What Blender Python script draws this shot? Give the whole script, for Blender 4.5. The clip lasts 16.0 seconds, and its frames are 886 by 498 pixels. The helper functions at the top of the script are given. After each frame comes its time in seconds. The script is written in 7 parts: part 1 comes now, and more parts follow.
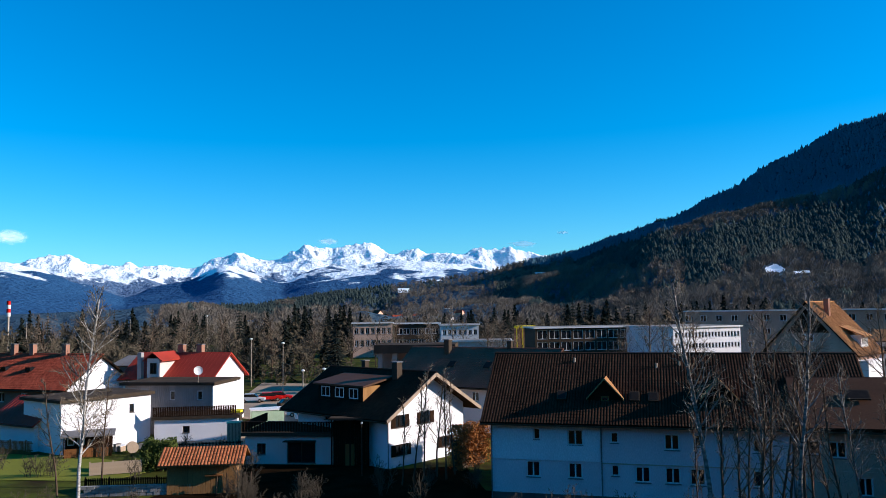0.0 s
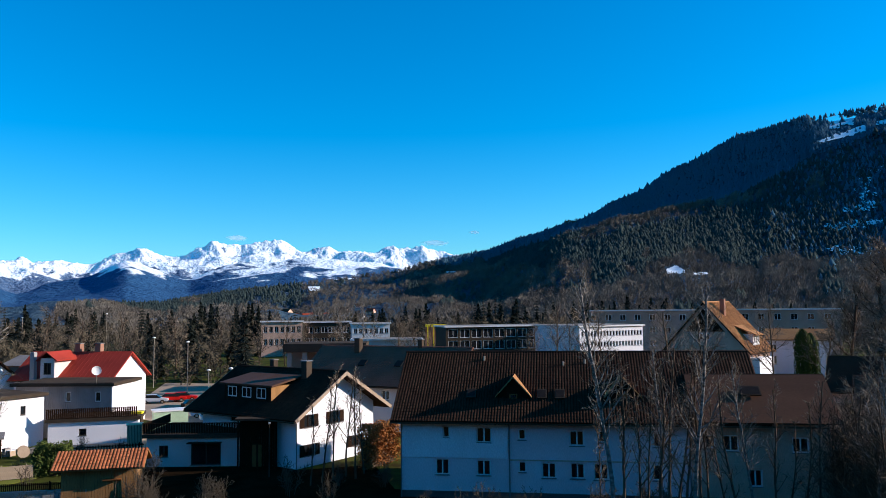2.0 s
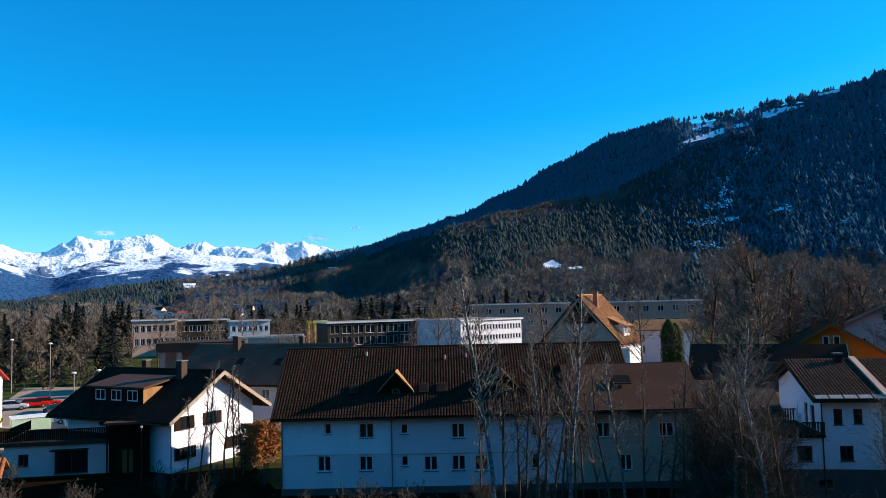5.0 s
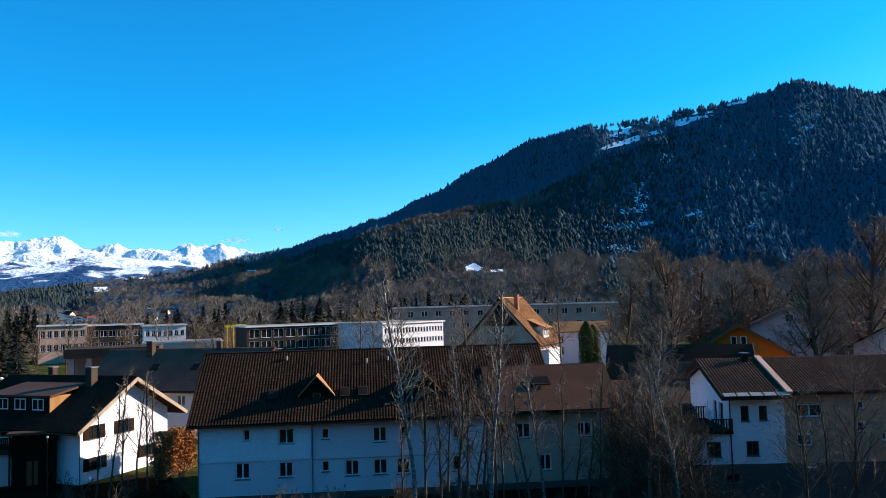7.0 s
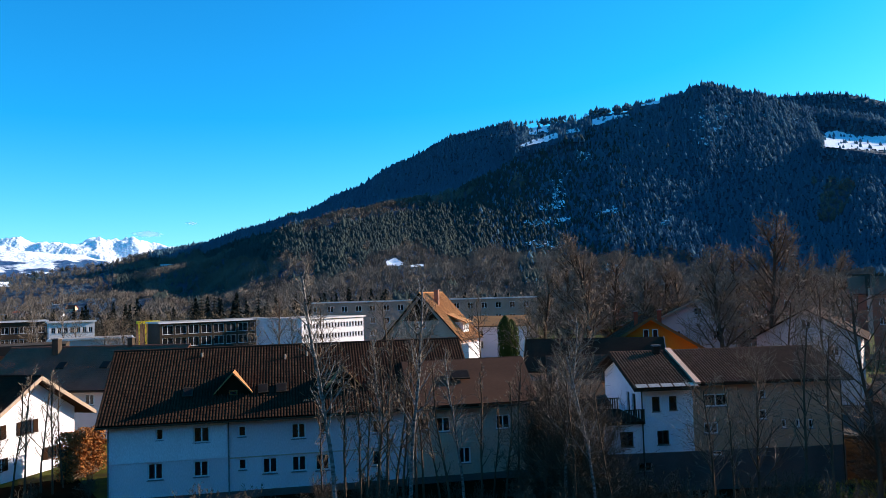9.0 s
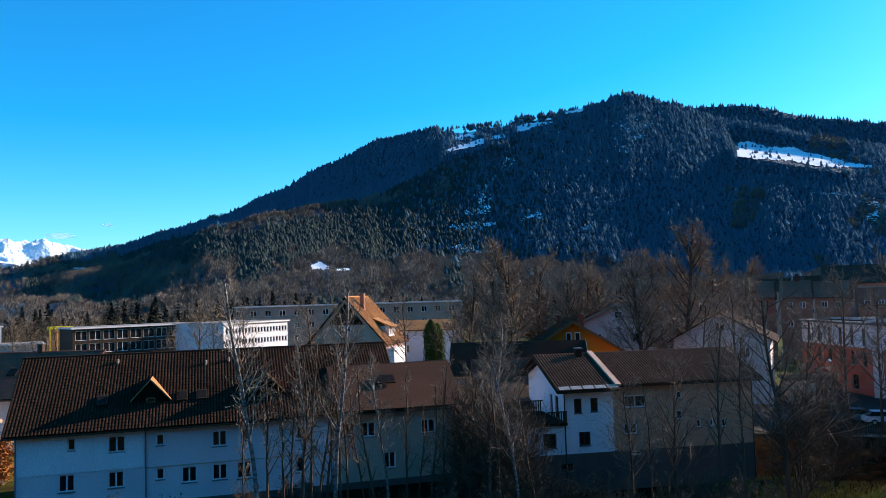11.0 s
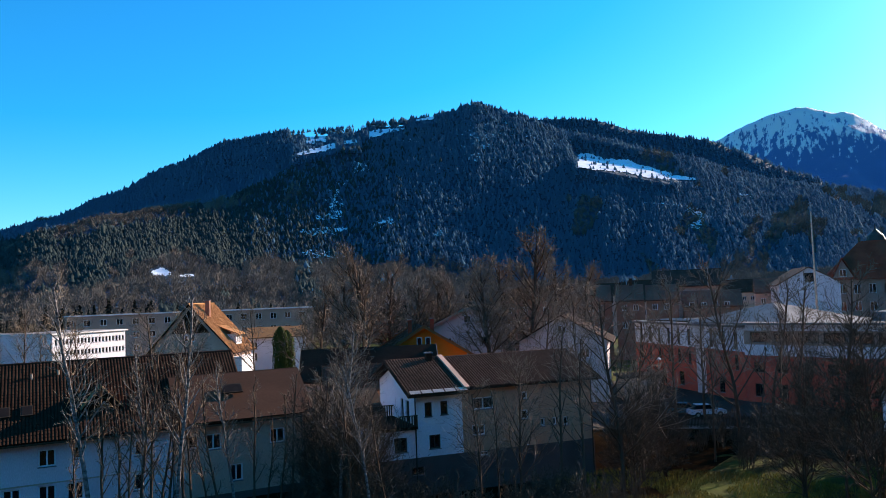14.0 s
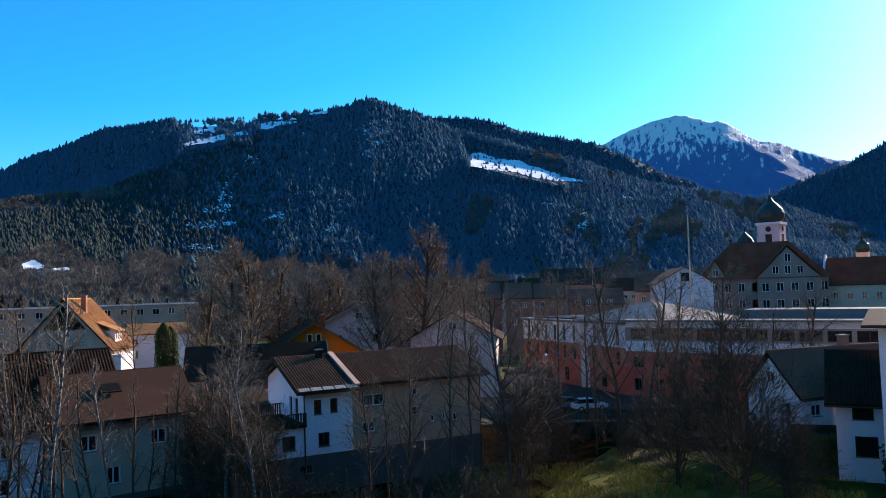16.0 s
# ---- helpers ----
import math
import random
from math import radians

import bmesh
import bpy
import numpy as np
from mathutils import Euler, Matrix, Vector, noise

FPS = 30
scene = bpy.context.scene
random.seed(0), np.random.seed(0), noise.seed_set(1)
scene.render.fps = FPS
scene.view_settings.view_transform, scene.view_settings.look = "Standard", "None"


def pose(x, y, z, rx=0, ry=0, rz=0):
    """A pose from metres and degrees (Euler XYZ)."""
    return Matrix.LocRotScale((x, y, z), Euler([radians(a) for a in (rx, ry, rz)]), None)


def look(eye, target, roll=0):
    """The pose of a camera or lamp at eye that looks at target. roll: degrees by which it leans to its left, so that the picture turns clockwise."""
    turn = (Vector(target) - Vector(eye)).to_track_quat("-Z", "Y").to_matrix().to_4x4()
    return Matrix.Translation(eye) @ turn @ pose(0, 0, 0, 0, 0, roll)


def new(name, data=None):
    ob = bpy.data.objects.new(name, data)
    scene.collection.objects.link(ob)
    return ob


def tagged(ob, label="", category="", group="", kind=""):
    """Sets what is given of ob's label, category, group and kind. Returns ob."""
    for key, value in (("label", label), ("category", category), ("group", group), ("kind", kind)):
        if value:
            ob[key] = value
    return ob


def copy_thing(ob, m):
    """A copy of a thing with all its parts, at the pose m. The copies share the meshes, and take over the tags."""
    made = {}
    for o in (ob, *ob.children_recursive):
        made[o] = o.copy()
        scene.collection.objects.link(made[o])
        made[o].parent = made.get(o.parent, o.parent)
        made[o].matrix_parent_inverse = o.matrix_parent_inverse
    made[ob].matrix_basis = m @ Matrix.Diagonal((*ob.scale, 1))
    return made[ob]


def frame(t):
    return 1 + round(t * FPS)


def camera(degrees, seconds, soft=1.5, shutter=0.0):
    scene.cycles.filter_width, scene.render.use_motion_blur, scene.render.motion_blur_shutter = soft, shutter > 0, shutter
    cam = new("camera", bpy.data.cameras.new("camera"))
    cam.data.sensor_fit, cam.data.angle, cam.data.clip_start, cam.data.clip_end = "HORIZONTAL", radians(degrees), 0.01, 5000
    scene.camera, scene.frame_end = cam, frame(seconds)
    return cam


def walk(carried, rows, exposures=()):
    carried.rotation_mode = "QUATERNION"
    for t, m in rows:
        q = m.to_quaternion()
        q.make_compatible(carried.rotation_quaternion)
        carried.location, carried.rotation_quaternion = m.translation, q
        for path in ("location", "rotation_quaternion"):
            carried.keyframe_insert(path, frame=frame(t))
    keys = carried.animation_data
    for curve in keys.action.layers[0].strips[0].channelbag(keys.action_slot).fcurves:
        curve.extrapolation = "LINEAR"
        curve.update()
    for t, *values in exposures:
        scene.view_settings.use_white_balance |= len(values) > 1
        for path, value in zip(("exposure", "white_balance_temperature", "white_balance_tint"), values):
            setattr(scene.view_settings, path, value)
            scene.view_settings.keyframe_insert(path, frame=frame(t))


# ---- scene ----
cam = camera(59.03, 16.0, soft=0.6)
EYE = 15.0
ROWS = [
    (0.0, 0.289, 4.486, 0.814), (0.5, -1.691, 4.258, 0.653), (1.0, -3.466, 4.077, 0.513),
    (1.5, -4.806, 4.301, 0.468), (2.0, -6.168, 4.314, 0.587), (2.5, -7.328, 4.105, 0.754),
    (3.0, -8.386, 4.263, 1.064), (3.5, -9.726, 4.389, 1.124), (4.0, -11.550, 4.137, 1.127),
    (6.5, -18.905, 3.971, 1.546), (7.0, -20.434, 3.908, 1.511), (7.5, -21.757, 3.403, 1.479),
    (8.0, -22.995, 3.653, 1.508), (8.5, -24.698, 3.561, 1.620), (9.0, -26.240, 3.375, 1.638),
    (11.5, -33.362, 3.570, 1.970), (12.0, -35.321, 3.539, 2.380), (12.5, -37.139, 3.439, 2.558),
    (13.0, -38.699, 3.435, 2.512), (13.5, -40.509, 3.622, 2.220), (14.0, -42.480, 3.550, 2.192),
    (14.5, -44.856, 3.501, 1.792), (15.0, -46.866, 3.382, 1.717), (15.5, -48.348, 3.058, 1.880),
    (16.0, -50.371, 3.038, 1.804),
]
walk(cam, [(t, pose(0, 0, EYE, 90 + pitch, roll, yaw)) for t, yaw, pitch, roll in ROWS],
     exposures=[(0.0, 0.38, 6350, 12), (4.0, 0.55, 6550, 12), (8.0, 0.83, 6900, 14), (12.0, 0.91, 7050, 17), (16.0, 0.91, 7200, 20)])

# ---- world and sun ----
SUN_AZ, SUN_EL = 94.0, 20.5
world = bpy.data.worlds.new("sky")
scene.world = world
world.use_nodes = True
wn, wl = world.node_tree.nodes, world.node_tree.links
sky = wn.new("ShaderNodeTexSky")
sky.sky_type, sky.sun_disc = "NISHITA", False
sky.sun_elevation, sky.sun_rotation = radians(SUN_EL), radians(SUN_AZ)
sky.altitude, sky.air_density, sky.dust_density, sky.ozone_density = 1500, 1.15, 1.3, 2.0
hue = wn.new("ShaderNodeHueSaturation")
hue.inputs["Saturation"].default_value = 1.22
hue.inputs["Hue"].default_value = 0.502
tint = wn.new("ShaderNodeMix")
tint.data_type, tint.blend_type = "RGBA", "MULTIPLY"
tint.inputs[0].default_value = 1.0
tint.inputs[7].default_value = (0.43, 0.78, 1.0, 1)
wl.new(sky.outputs[0], tint.inputs[6])
wl.new(tint.outputs[2], hue.inputs["Color"])
wl.new(hue.outputs[0], wn["Background"].inputs[0])
wn["Background"].inputs[1].default_value = 0.15
sun = new("sun", bpy.data.lights.new("sun", "SUN"))
sun.data.energy, sun.data.angle, sun.data.color = 5.0, radians(0.53), (1.0, 0.95, 0.86)
sun.matrix_world = look((0, 0, 0), (-math.sin(radians(SUN_AZ)) * math.cos(radians(SUN_EL)),
                                    -math.cos(radians(SUN_AZ)) * math.cos(radians(SUN_EL)), -math.sin(radians(SUN_EL))))


# ---- materials ----
def material(name, col, col2=None, scale=1.0, rough=0.85, metal=0.0, bump=0.15, fine=18.0, spec=0.04, stain=0.0, stretch=(1, 1, 1), island=0.0, cast=True, leafy=0.0):
    """Two colours mixed by a broad noise, a finer grain on top, bump from the grain."""
    m = bpy.data.materials.new(name)
    m.use_nodes = True
    if cast:
        col = (min(.95, col[0] * 1.36), col[1] * 1.03, col[2] * .78)
        if col2:
            col2 = (min(.95, col2[0] * 1.36), col2[1] * 1.03, col2[2] * .78)
    n, l = m.node_tree.nodes, m.node_tree.links
    b = n["Principled BSDF"]
    b.inputs["Roughness"].default_value, b.inputs["Metallic"].default_value = rough, metal
    b.inputs["Specular IOR Level"].default_value = spec
    tc = n.new("ShaderNodeTexCoord")
    mp = n.new("ShaderNodeMapping")
    mp.inputs["Scale"].default_value = stretch
    l.new(tc.outputs["Object"], mp.inputs[0])
    big = n.new("ShaderNodeTexNoise")
    big.inputs["Scale"].default_value, big.inputs["Detail"].default_value = scale, 6
    l.new(mp.outputs[0], big.inputs[0])
    ramp = n.new("ShaderNodeMapRange")
    ramp.inputs[1].default_value, ramp.inputs[2].default_value = 0.32, 0.68
    l.new(big.outputs[0], ramp.inputs[0])
    mix = n.new("ShaderNodeMix")
    mix.data_type = "RGBA"
    mix.inputs[6].default_value = (*col, 1)
    mix.inputs[7].default_value = (*(col2 or [c * 0.75 for c in col]), 1)
    l.new(ramp.outputs[0], mix.inputs[0])
    grain = n.new("ShaderNodeTexNoise")
    grain.inputs["Scale"].default_value, grain.inputs["Detail"].default_value = fine, 4
    l.new(mp.outputs[0], grain.inputs[0])
    gr = n.new("ShaderNodeMapRange")
    gr.inputs[1].default_value, gr.inputs[2].default_value = 0.25, 0.75
    gr.inputs[3].default_value, gr.inputs[4].default_value = 0.82, 1.12
    l.new(grain.outputs[0], gr.inputs[0])
    mul = n.new("ShaderNodeMix")
    mul.data_type, mul.blend_type = "RGBA", "MULTIPLY"
    mul.inputs[0].default_value = 1.0
    l.new(mix.outputs[2], mul.inputs[6])
    l.new(gr.outputs[0], mul.inputs[7])
    out = mul.outputs[2]
    if island:
        geo = n.new("ShaderNodeNewGeometry")
        ir = n.new("ShaderNodeMapRange")
        ir.inputs[3].default_value, ir.inputs[4].default_value = 1 - island, 1 + island
        l.new(geo.outputs["Random Per Island"], ir.inputs[0])
        im = n.new("ShaderNodeMix")
        im.data_type, im.blend_type = "RGBA", "MULTIPLY"
        im.inputs[0].default_value = 1.0
        l.new(out, im.inputs[6])
        l.new(ir.outputs[0], im.inputs[7])
        out = im.outputs[2]
    l.new(out, b.inputs["Base Color"])
    if leafy:
        tr = n.new("ShaderNodeBsdfTranslucent")
        l.new(out, tr.inputs["Color"])
        ms = n.new("ShaderNodeMixShader")
        ms.inputs[0].default_value = leafy
        l.new(b.outputs[0], ms.inputs[1])
        l.new(tr.outputs[0], ms.inputs[2])
        l.new(ms.outputs[0], n["Material Output"].inputs[0])
    if bump:
        bp = n.new("ShaderNodeBump")
        bp.inputs["Strength"].default_value, bp.inputs["Distance"].default_value = bump, 0.05
        l.new(grain.outputs[0], bp.inputs["Height"])
        l.new(bp.outputs[0], b.inputs["Normal"])
    return m


M = {}
M["plaster_white"] = material("plaster_white", (0.7, 0.575, 0.525), (0.59, 0.485, 0.44), 0.35, 0.9, stretch=(1, 1, 0.35), cast=False)
M["plaster_old"] = material("plaster_old", (0.5, 0.405, 0.385), (0.39, 0.315, 0.3), 0.3, 0.92, stretch=(1, 1, 0.3))
M["plaster_beige"] = material("plaster_beige", (0.45, 0.315, 0.25), (0.35, 0.245, 0.195), 0.3, 0.92, stretch=(1, 1, 0.3))
M["plaster_grey"] = material("plaster_grey", (0.36, 0.3, 0.295), (0.28, 0.235, 0.23), 0.3, 0.92)
M["plaster_brown"] = material("plaster_brown", (0.26, 0.165, 0.145), (0.195, 0.124, 0.108), 0.3, 0.92)
M["plaster_orange"] = material("plaster_orange", (0.7, 0.19, 0.025), (0.66, 0.165, 0.022), 0.4, 0.9)
M["plaster_cream"] = material("plaster_cream", (0.58, 0.48, 0.43), (0.47, 0.39, 0.35), 0.4, 0.9)
M["plaster_row"] = material("plaster_row", (0.87, 0.65, 0.645), (0.75, 0.56, 0.555), 0.22, 0.92, stretch=(1, 1, 0.3), cast=False)
M["whitewash"] = material("whitewash", (0.87, 0.785, 0.775), (0.79, 0.71, 0.7), 0.35, 0.9, stretch=(1, 1, 0.35), cast=False)
# hill and slope needles: blue distance haze is put into the colour
M["hazy_needles"] = material("hazy_needles", (0.106, 0.215, 0.28), (0.12, 0.226, 0.286), 0.02, 0.9, bump=0, cast=False, leafy=0.55)
M["hazy_slope_needles"] = material("hazy_slope_needles", (0.098, 0.2, 0.258), (0.112, 0.212, 0.264), 0.02, 0.9, bump=0, cast=False, leafy=0.5)
# grey tile made paler; stands in for light missing on shaded roofs
M["tile_pale"] = material("tile_pale", (0.185, 0.105, 0.09), (0.13, 0.074, 0.064), 0.3, 0.9, fine=6, spec=0.03)
M["plinth"] = material("plinth", (0.105, 0.1, 0.115), (0.075, 0.072, 0.085), 0.5, 0.95)
M["brick_red"] = material("brick_red", (0.44, 0.125, 0.1), (0.34, 0.092, 0.075), 0.4, 0.9, fine=9)
M["tile_dark"] = material("tile_dark", (0.045, 0.027, 0.021), (0.026, 0.016, 0.013), 0.3, 0.85, island=0.16, fine=6, spec=0.03)
M["tile_grey"] = material("tile_grey", (0.072, 0.048, 0.04), (0.046, 0.031, 0.026), 0.3, 0.85, island=0.16, fine=6, spec=0.03)
M["tile_orange"] = material("tile_orange", (0.36, 0.225, 0.12), (0.28, 0.165, 0.09), 0.4, 0.8, island=0.25, fine=6, spec=0.03)
M["tile_red"] = material("tile_red", (0.3, 0.075, 0.05), (0.2, 0.05, 0.035), 0.4, 0.8, island=0.25, fine=6, spec=0.03)
M["metal_red"] = material("metal_red", (0.3, 0.045, 0.035), (0.22, 0.036, 0.03), 0.3, 0.5, 0.0, 0.05)
M["metal_brown"] = material("metal_brown", (0.082, 0.05, 0.038), (0.058, 0.036, 0.028), 0.35, 0.55, 0.0, 0.05, stretch=(0.3, 1, 1), spec=0.05)
M["metal_grey"] = material("metal_grey", (0.21, 0.185, 0.175), (0.16, 0.14, 0.135), 0.4, 0.6, 0.0, 0.05, cast=False)
M["cladding"] = material("cladding", (0.37, 0.325, 0.305), (0.27, 0.24, 0.225), 0.5, 0.6, 0.0, 0.05, cast=False)
M["bitumen"] = material("bitumen", (0.06, 0.054, 0.05), (0.04, 0.036, 0.034), 0.5, 0.9, spec=0.03)
M["gravel_roof"] = material("gravel_roof", (0.3, 0.265, 0.24), (0.22, 0.195, 0.175), 0.3, 0.95, fine=8, cast=False)
M["wood_dark"] = material("wood_dark", (0.026, 0.015, 0.01), (0.016, 0.01, 0.007), 1.2, 0.8, stretch=(1, 1, 0.15), island=0.2)
M["wood_brown"] = material("wood_brown", (0.22, 0.11, 0.05), (0.15, 0.075, 0.035), 1.0, 0.8, stretch=(1, 1, 0.15), island=0.25)
M["wood_honey"] = material("wood_honey", (0.3, 0.195, 0.1), (0.22, 0.14, 0.07), 1.0, 0.75, stretch=(1, 1, 0.15), island=0.25)
M["wood_pale"] = material("wood_pale", (0.36, 0.33, 0.3), (0.28, 0.255, 0.23), 1.0, 0.85, stretch=(1, 1, 0.2), island=0.2)
M["paint_white"] = material("paint_white", (0.8, 0.74, 0.71), (0.73, 0.67, 0.64), 0.8, 0.5, cast=False)
M["frame_dark"] = material("frame_dark", (0.05, 0.045, 0.04), None, 2.0, 0.6)
M["concrete"] = material("concrete", (0.34, 0.295, 0.265), (0.26, 0.225, 0.2), 0.5, 0.9, cast=False)
M["asphalt"] = material("asphalt", (0.055, 0.055, 0.057), (0.042, 0.042, 0.044), 0.2, 0.9, fine=14)
M["paving"] = material("paving", (0.30, 0.28, 0.26), (0.24, 0.22, 0.20), 0.15, 0.9, fine=10)
M["bark_white"] = material("bark_white", (0.58, 0.52, 0.47), (0.2, 0.17, 0.15), 2.6, 0.85, stretch=(1, 1, 3.0), cast=False)
# darker needle copy: the lower hill's shade is put into its colour
M["shade_needles"] = material("shade_needles", (0.026, 0.048, 0.058), (0.038, 0.06, 0.066), 0.03, 0.9, bump=0)
M["bark_birch"] = material("bark_birch", (0.34, 0.3, 0.27), (0.055, 0.046, 0.04), 2.2, 0.85, stretch=(1, 1, 3.0), cast=False)
M["bark"] = material("bark", (0.095, 0.08, 0.07), (0.05, 0.042, 0.037), 1.5, 0.9, stretch=(1, 1, 0.4))
M["hill_twig"] = material("hill_twig", (0.155, 0.165, 0.17), (0.085, 0.09, 0.095), 0.02, 0.9, bump=0)
M["plaster_stone"] = material("plaster_stone", (0.33, 0.265, 0.265), (0.25, 0.2, 0.2), 0.3, 0.92)
M["twig_dark"] = material("twig_dark", (0.085, 0.084, 0.078), (0.045, 0.045, 0.042), 0.5, 0.9, bump=0)
M["tile_terracotta"] = material("tile_terracotta", (0.30, 0.115, 0.06), (0.20, 0.08, 0.045), 0.5, 0.85, island=0.25, fine=6)
M["twig"] = material("twig", (0.225, 0.215, 0.2), (0.115, 0.11, 0.104), 0.4, 0.9, bump=0)
M["twig_warm"] = material("twig_warm", (0.095, 0.097, 0.085), (0.047, 0.048, 0.043), 0.05, 0.9, bump=0)
M["twig_birch"] = material("twig_birch", (0.19, 0.185, 0.165), (0.09, 0.088, 0.078), 0.4, 0.9, bump=0)
M["needles"] = material("needles", (0.010, 0.016, 0.018), (0.016, 0.023, 0.020), 0.3, 0.85, bump=0)
M["leaf_dry"] = material("leaf_dry", (0.26, 0.13, 0.05), (0.17, 0.085, 0.035), 1.2, 0.85, bump=0)
M["leaf_green"] = material("leaf_green", (0.035, 0.06, 0.02), (0.055, 0.085, 0.025), 1.2, 0.7, bump=0)
M["snow"] = material("snow", (0.86, 0.88, 0.90), (0.80, 0.83, 0.87), 0.05, 0.7, cast=False)
M["copper"] = material("copper", (0.05, 0.085, 0.085), (0.035, 0.055, 0.06), 0.5, 0.4, 0.4)
M["plastic_teal"] = material("plastic_teal", (0.32, 0.52, 0.46), None, 0.6, 0.5)
M["paint_red"] = material("paint_red", (0.50, 0.02, 0.02), None, 0.6, 0.3)
M["paint_yellow"] = material("paint_yellow", (0.80, 0.68, 0.03), None, 0.6, 0.5)
M["paint_car"] = material("paint_car", (0.64, 0.62, 0.62), (0.6, 0.58, 0.58), 0.6, 0.25, cast=False)
M["tarp_blue"] = material("tarp_blue", (0.05, 0.16, 0.24), None, 0.8, 0.6)
M["rubber"] = material("rubber", (0.02, 0.02, 0.02), None, 3.0, 0.8)
M["steel"] = material("steel", (0.42, 0.43, 0.44), None, 2.0, 0.4, 0.6)


def glass_material():
    m = bpy.data.materials.new("window_glass")
    m.use_nodes = True
    b = m.node_tree.nodes["Principled BSDF"]
    b.inputs["Base Color"].default_value = (0.02, 0.022, 0.025, 1)
    b.inputs["Roughness"].default_value = 0.08
    b.inputs["Specular IOR Level"].default_value = 0.2
    b.inputs["Transmission Weight"].default_value = 0.35
    return m


M["glass"] = glass_material()
M["dark_pane"] = material("dark_pane", (0.02, 0.02, 0.022), None, 2.0, 0.35, bump=0)
# dark soil, taken near black so the bank's shade sits in its colour
M["soil"] = material("soil", (0.016, 0.012, 0.008), (0.008, 0.006, 0.004), 0.5, 1.0, fine=3, bump=.8, spec=0.0)


# ---- building blocks ----
def polar(az, dist, z=0.0):
    """A place by compass bearing (0 is +y, clockwise) and distance."""
    a = radians(az)
    return Vector((dist * math.sin(a), dist * math.cos(a), z))


def thing(name, x, y, z=0.0, ang=0.0, label="", category="", group="", kind=""):
    """An empty at a thing's base, which parents its parts."""
    ob = new(name)
    ob.empty_display_size = 0.2
    ob.matrix_basis = pose(x, y, z, 0, 0, ang)
    return tagged(ob, label, category, group, kind)


def mesh_of(bm, name):
    me = bpy.data.meshes.new(name)
    bm.to_mesh(me)
    bm.free()
    return me


def part(name, bm, mat, parent, label=""):
    """Links a bmesh as one mesh object under a thing or a part."""
    me = mesh_of(bm, name)
    me.materials.append(M[mat] if isinstance(mat, str) else mat)
    ob = new(name, me)
    ob.parent = parent
    return tagged(ob, label)


def solid(name, bm, mat, label="", category="", group="", kind=""):
    me = mesh_of(bm, name)
    me.materials.append(M[mat])
    return tagged(new(name, me), label, category, group, kind)


def soup(name, verts, faces, mat, parent=None, smooth=False):
    me = bpy.data.meshes.new(name)
    me.from_pydata(verts, [], faces)
    me.materials.append(M[mat] if isinstance(mat, str) else mat)
    if smooth:
        me.polygons.foreach_set("use_smooth", [True] * len(me.polygons))
    ob = new(name, me)
    ob.parent = parent
    return ob


def box(bm, x0, y0, z0, x1, y1, z1, m=None):
    vs = [bm.verts.new(p) for p in ((x0, y0, z0), (x1, y0, z0), (x1, y1, z0), (x0, y1, z0),
                                    (x0, y0, z1), (x1, y0, z1), (x1, y1, z1), (x0, y1, z1))]
    for f in ((0, 3, 2, 1), (4, 5, 6, 7), (0, 1, 5, 4), (1, 2, 6, 5), (2, 3, 7, 6), (3, 0, 4, 7)):
        bm.faces.new([vs[i] for i in f])
    if m is not None:
        for v in vs:
            v.co = m @ v.co
    return vs


def boxes(*rows):
    bm = bmesh.new()
    for r in rows:
        box(bm, *r)
    return bm


def prism(bm, ring, d):
    """A flat polygon pushed along the vector d."""
    a = [bm.verts.new(p) for p in ring]
    b = [bm.verts.new(Vector(p) + Vector(d)) for p in ring]
    bm.faces.new(a)
    bm.faces.new(b[::-1])
    for i in range(len(a)):
        j = (i + 1) % len(a)
        bm.faces.new((a[j], a[i], b[i], b[j]))


def tube(bm, p, q, r0, r1, n=8):
    p, q = Vector(p), Vector(q)
    w = (q - p).normalized()
    u = w.orthogonal().normalized()
    v = w.cross(u)
    a = [bm.verts.new(p + r0 * (math.cos(k * math.tau / n) * u + math.sin(k * math.tau / n) * v)) for k in range(n)]
    b = [bm.verts.new(q + r1 * (math.cos(k * math.tau / n) * u + math.sin(k * math.tau / n) * v)) for k in range(n)]
    for k in range(n):
        bm.faces.new((a[k], a[(k + 1) % n], b[(k + 1) % n], b[k]))
    bm.faces.new(a[::-1])
    bm.faces.new(b)


def lathe(bm, cx, cy, rings, n=16):
    """A turned shape from (radius, height) rows."""
    rows = [[bm.verts.new((cx + r * math.cos(k * math.tau / n), cy + r * math.sin(k * math.tau / n), z)) for k in range(n)] for r, z in rings]
    for a, b in zip(rows, rows[1:]):
        for k in range(n):
            bm.faces.new((a[k], a[(k + 1) % n], b[(k + 1) % n], b[k]))
    bm.faces.new(rows[0][::-1])
    bm.faces.new(rows[-1])


SIDES = {"front": lambda L, D: pose(0, 0, 0), "right": lambda L, D: pose(L, 0, 0, 0, 0, 90),
         "back": lambda L, D: pose(L, D, 0, 0, 0, 180), "left": lambda L, D: pose(0, D, 0, 0, 0, -90)}


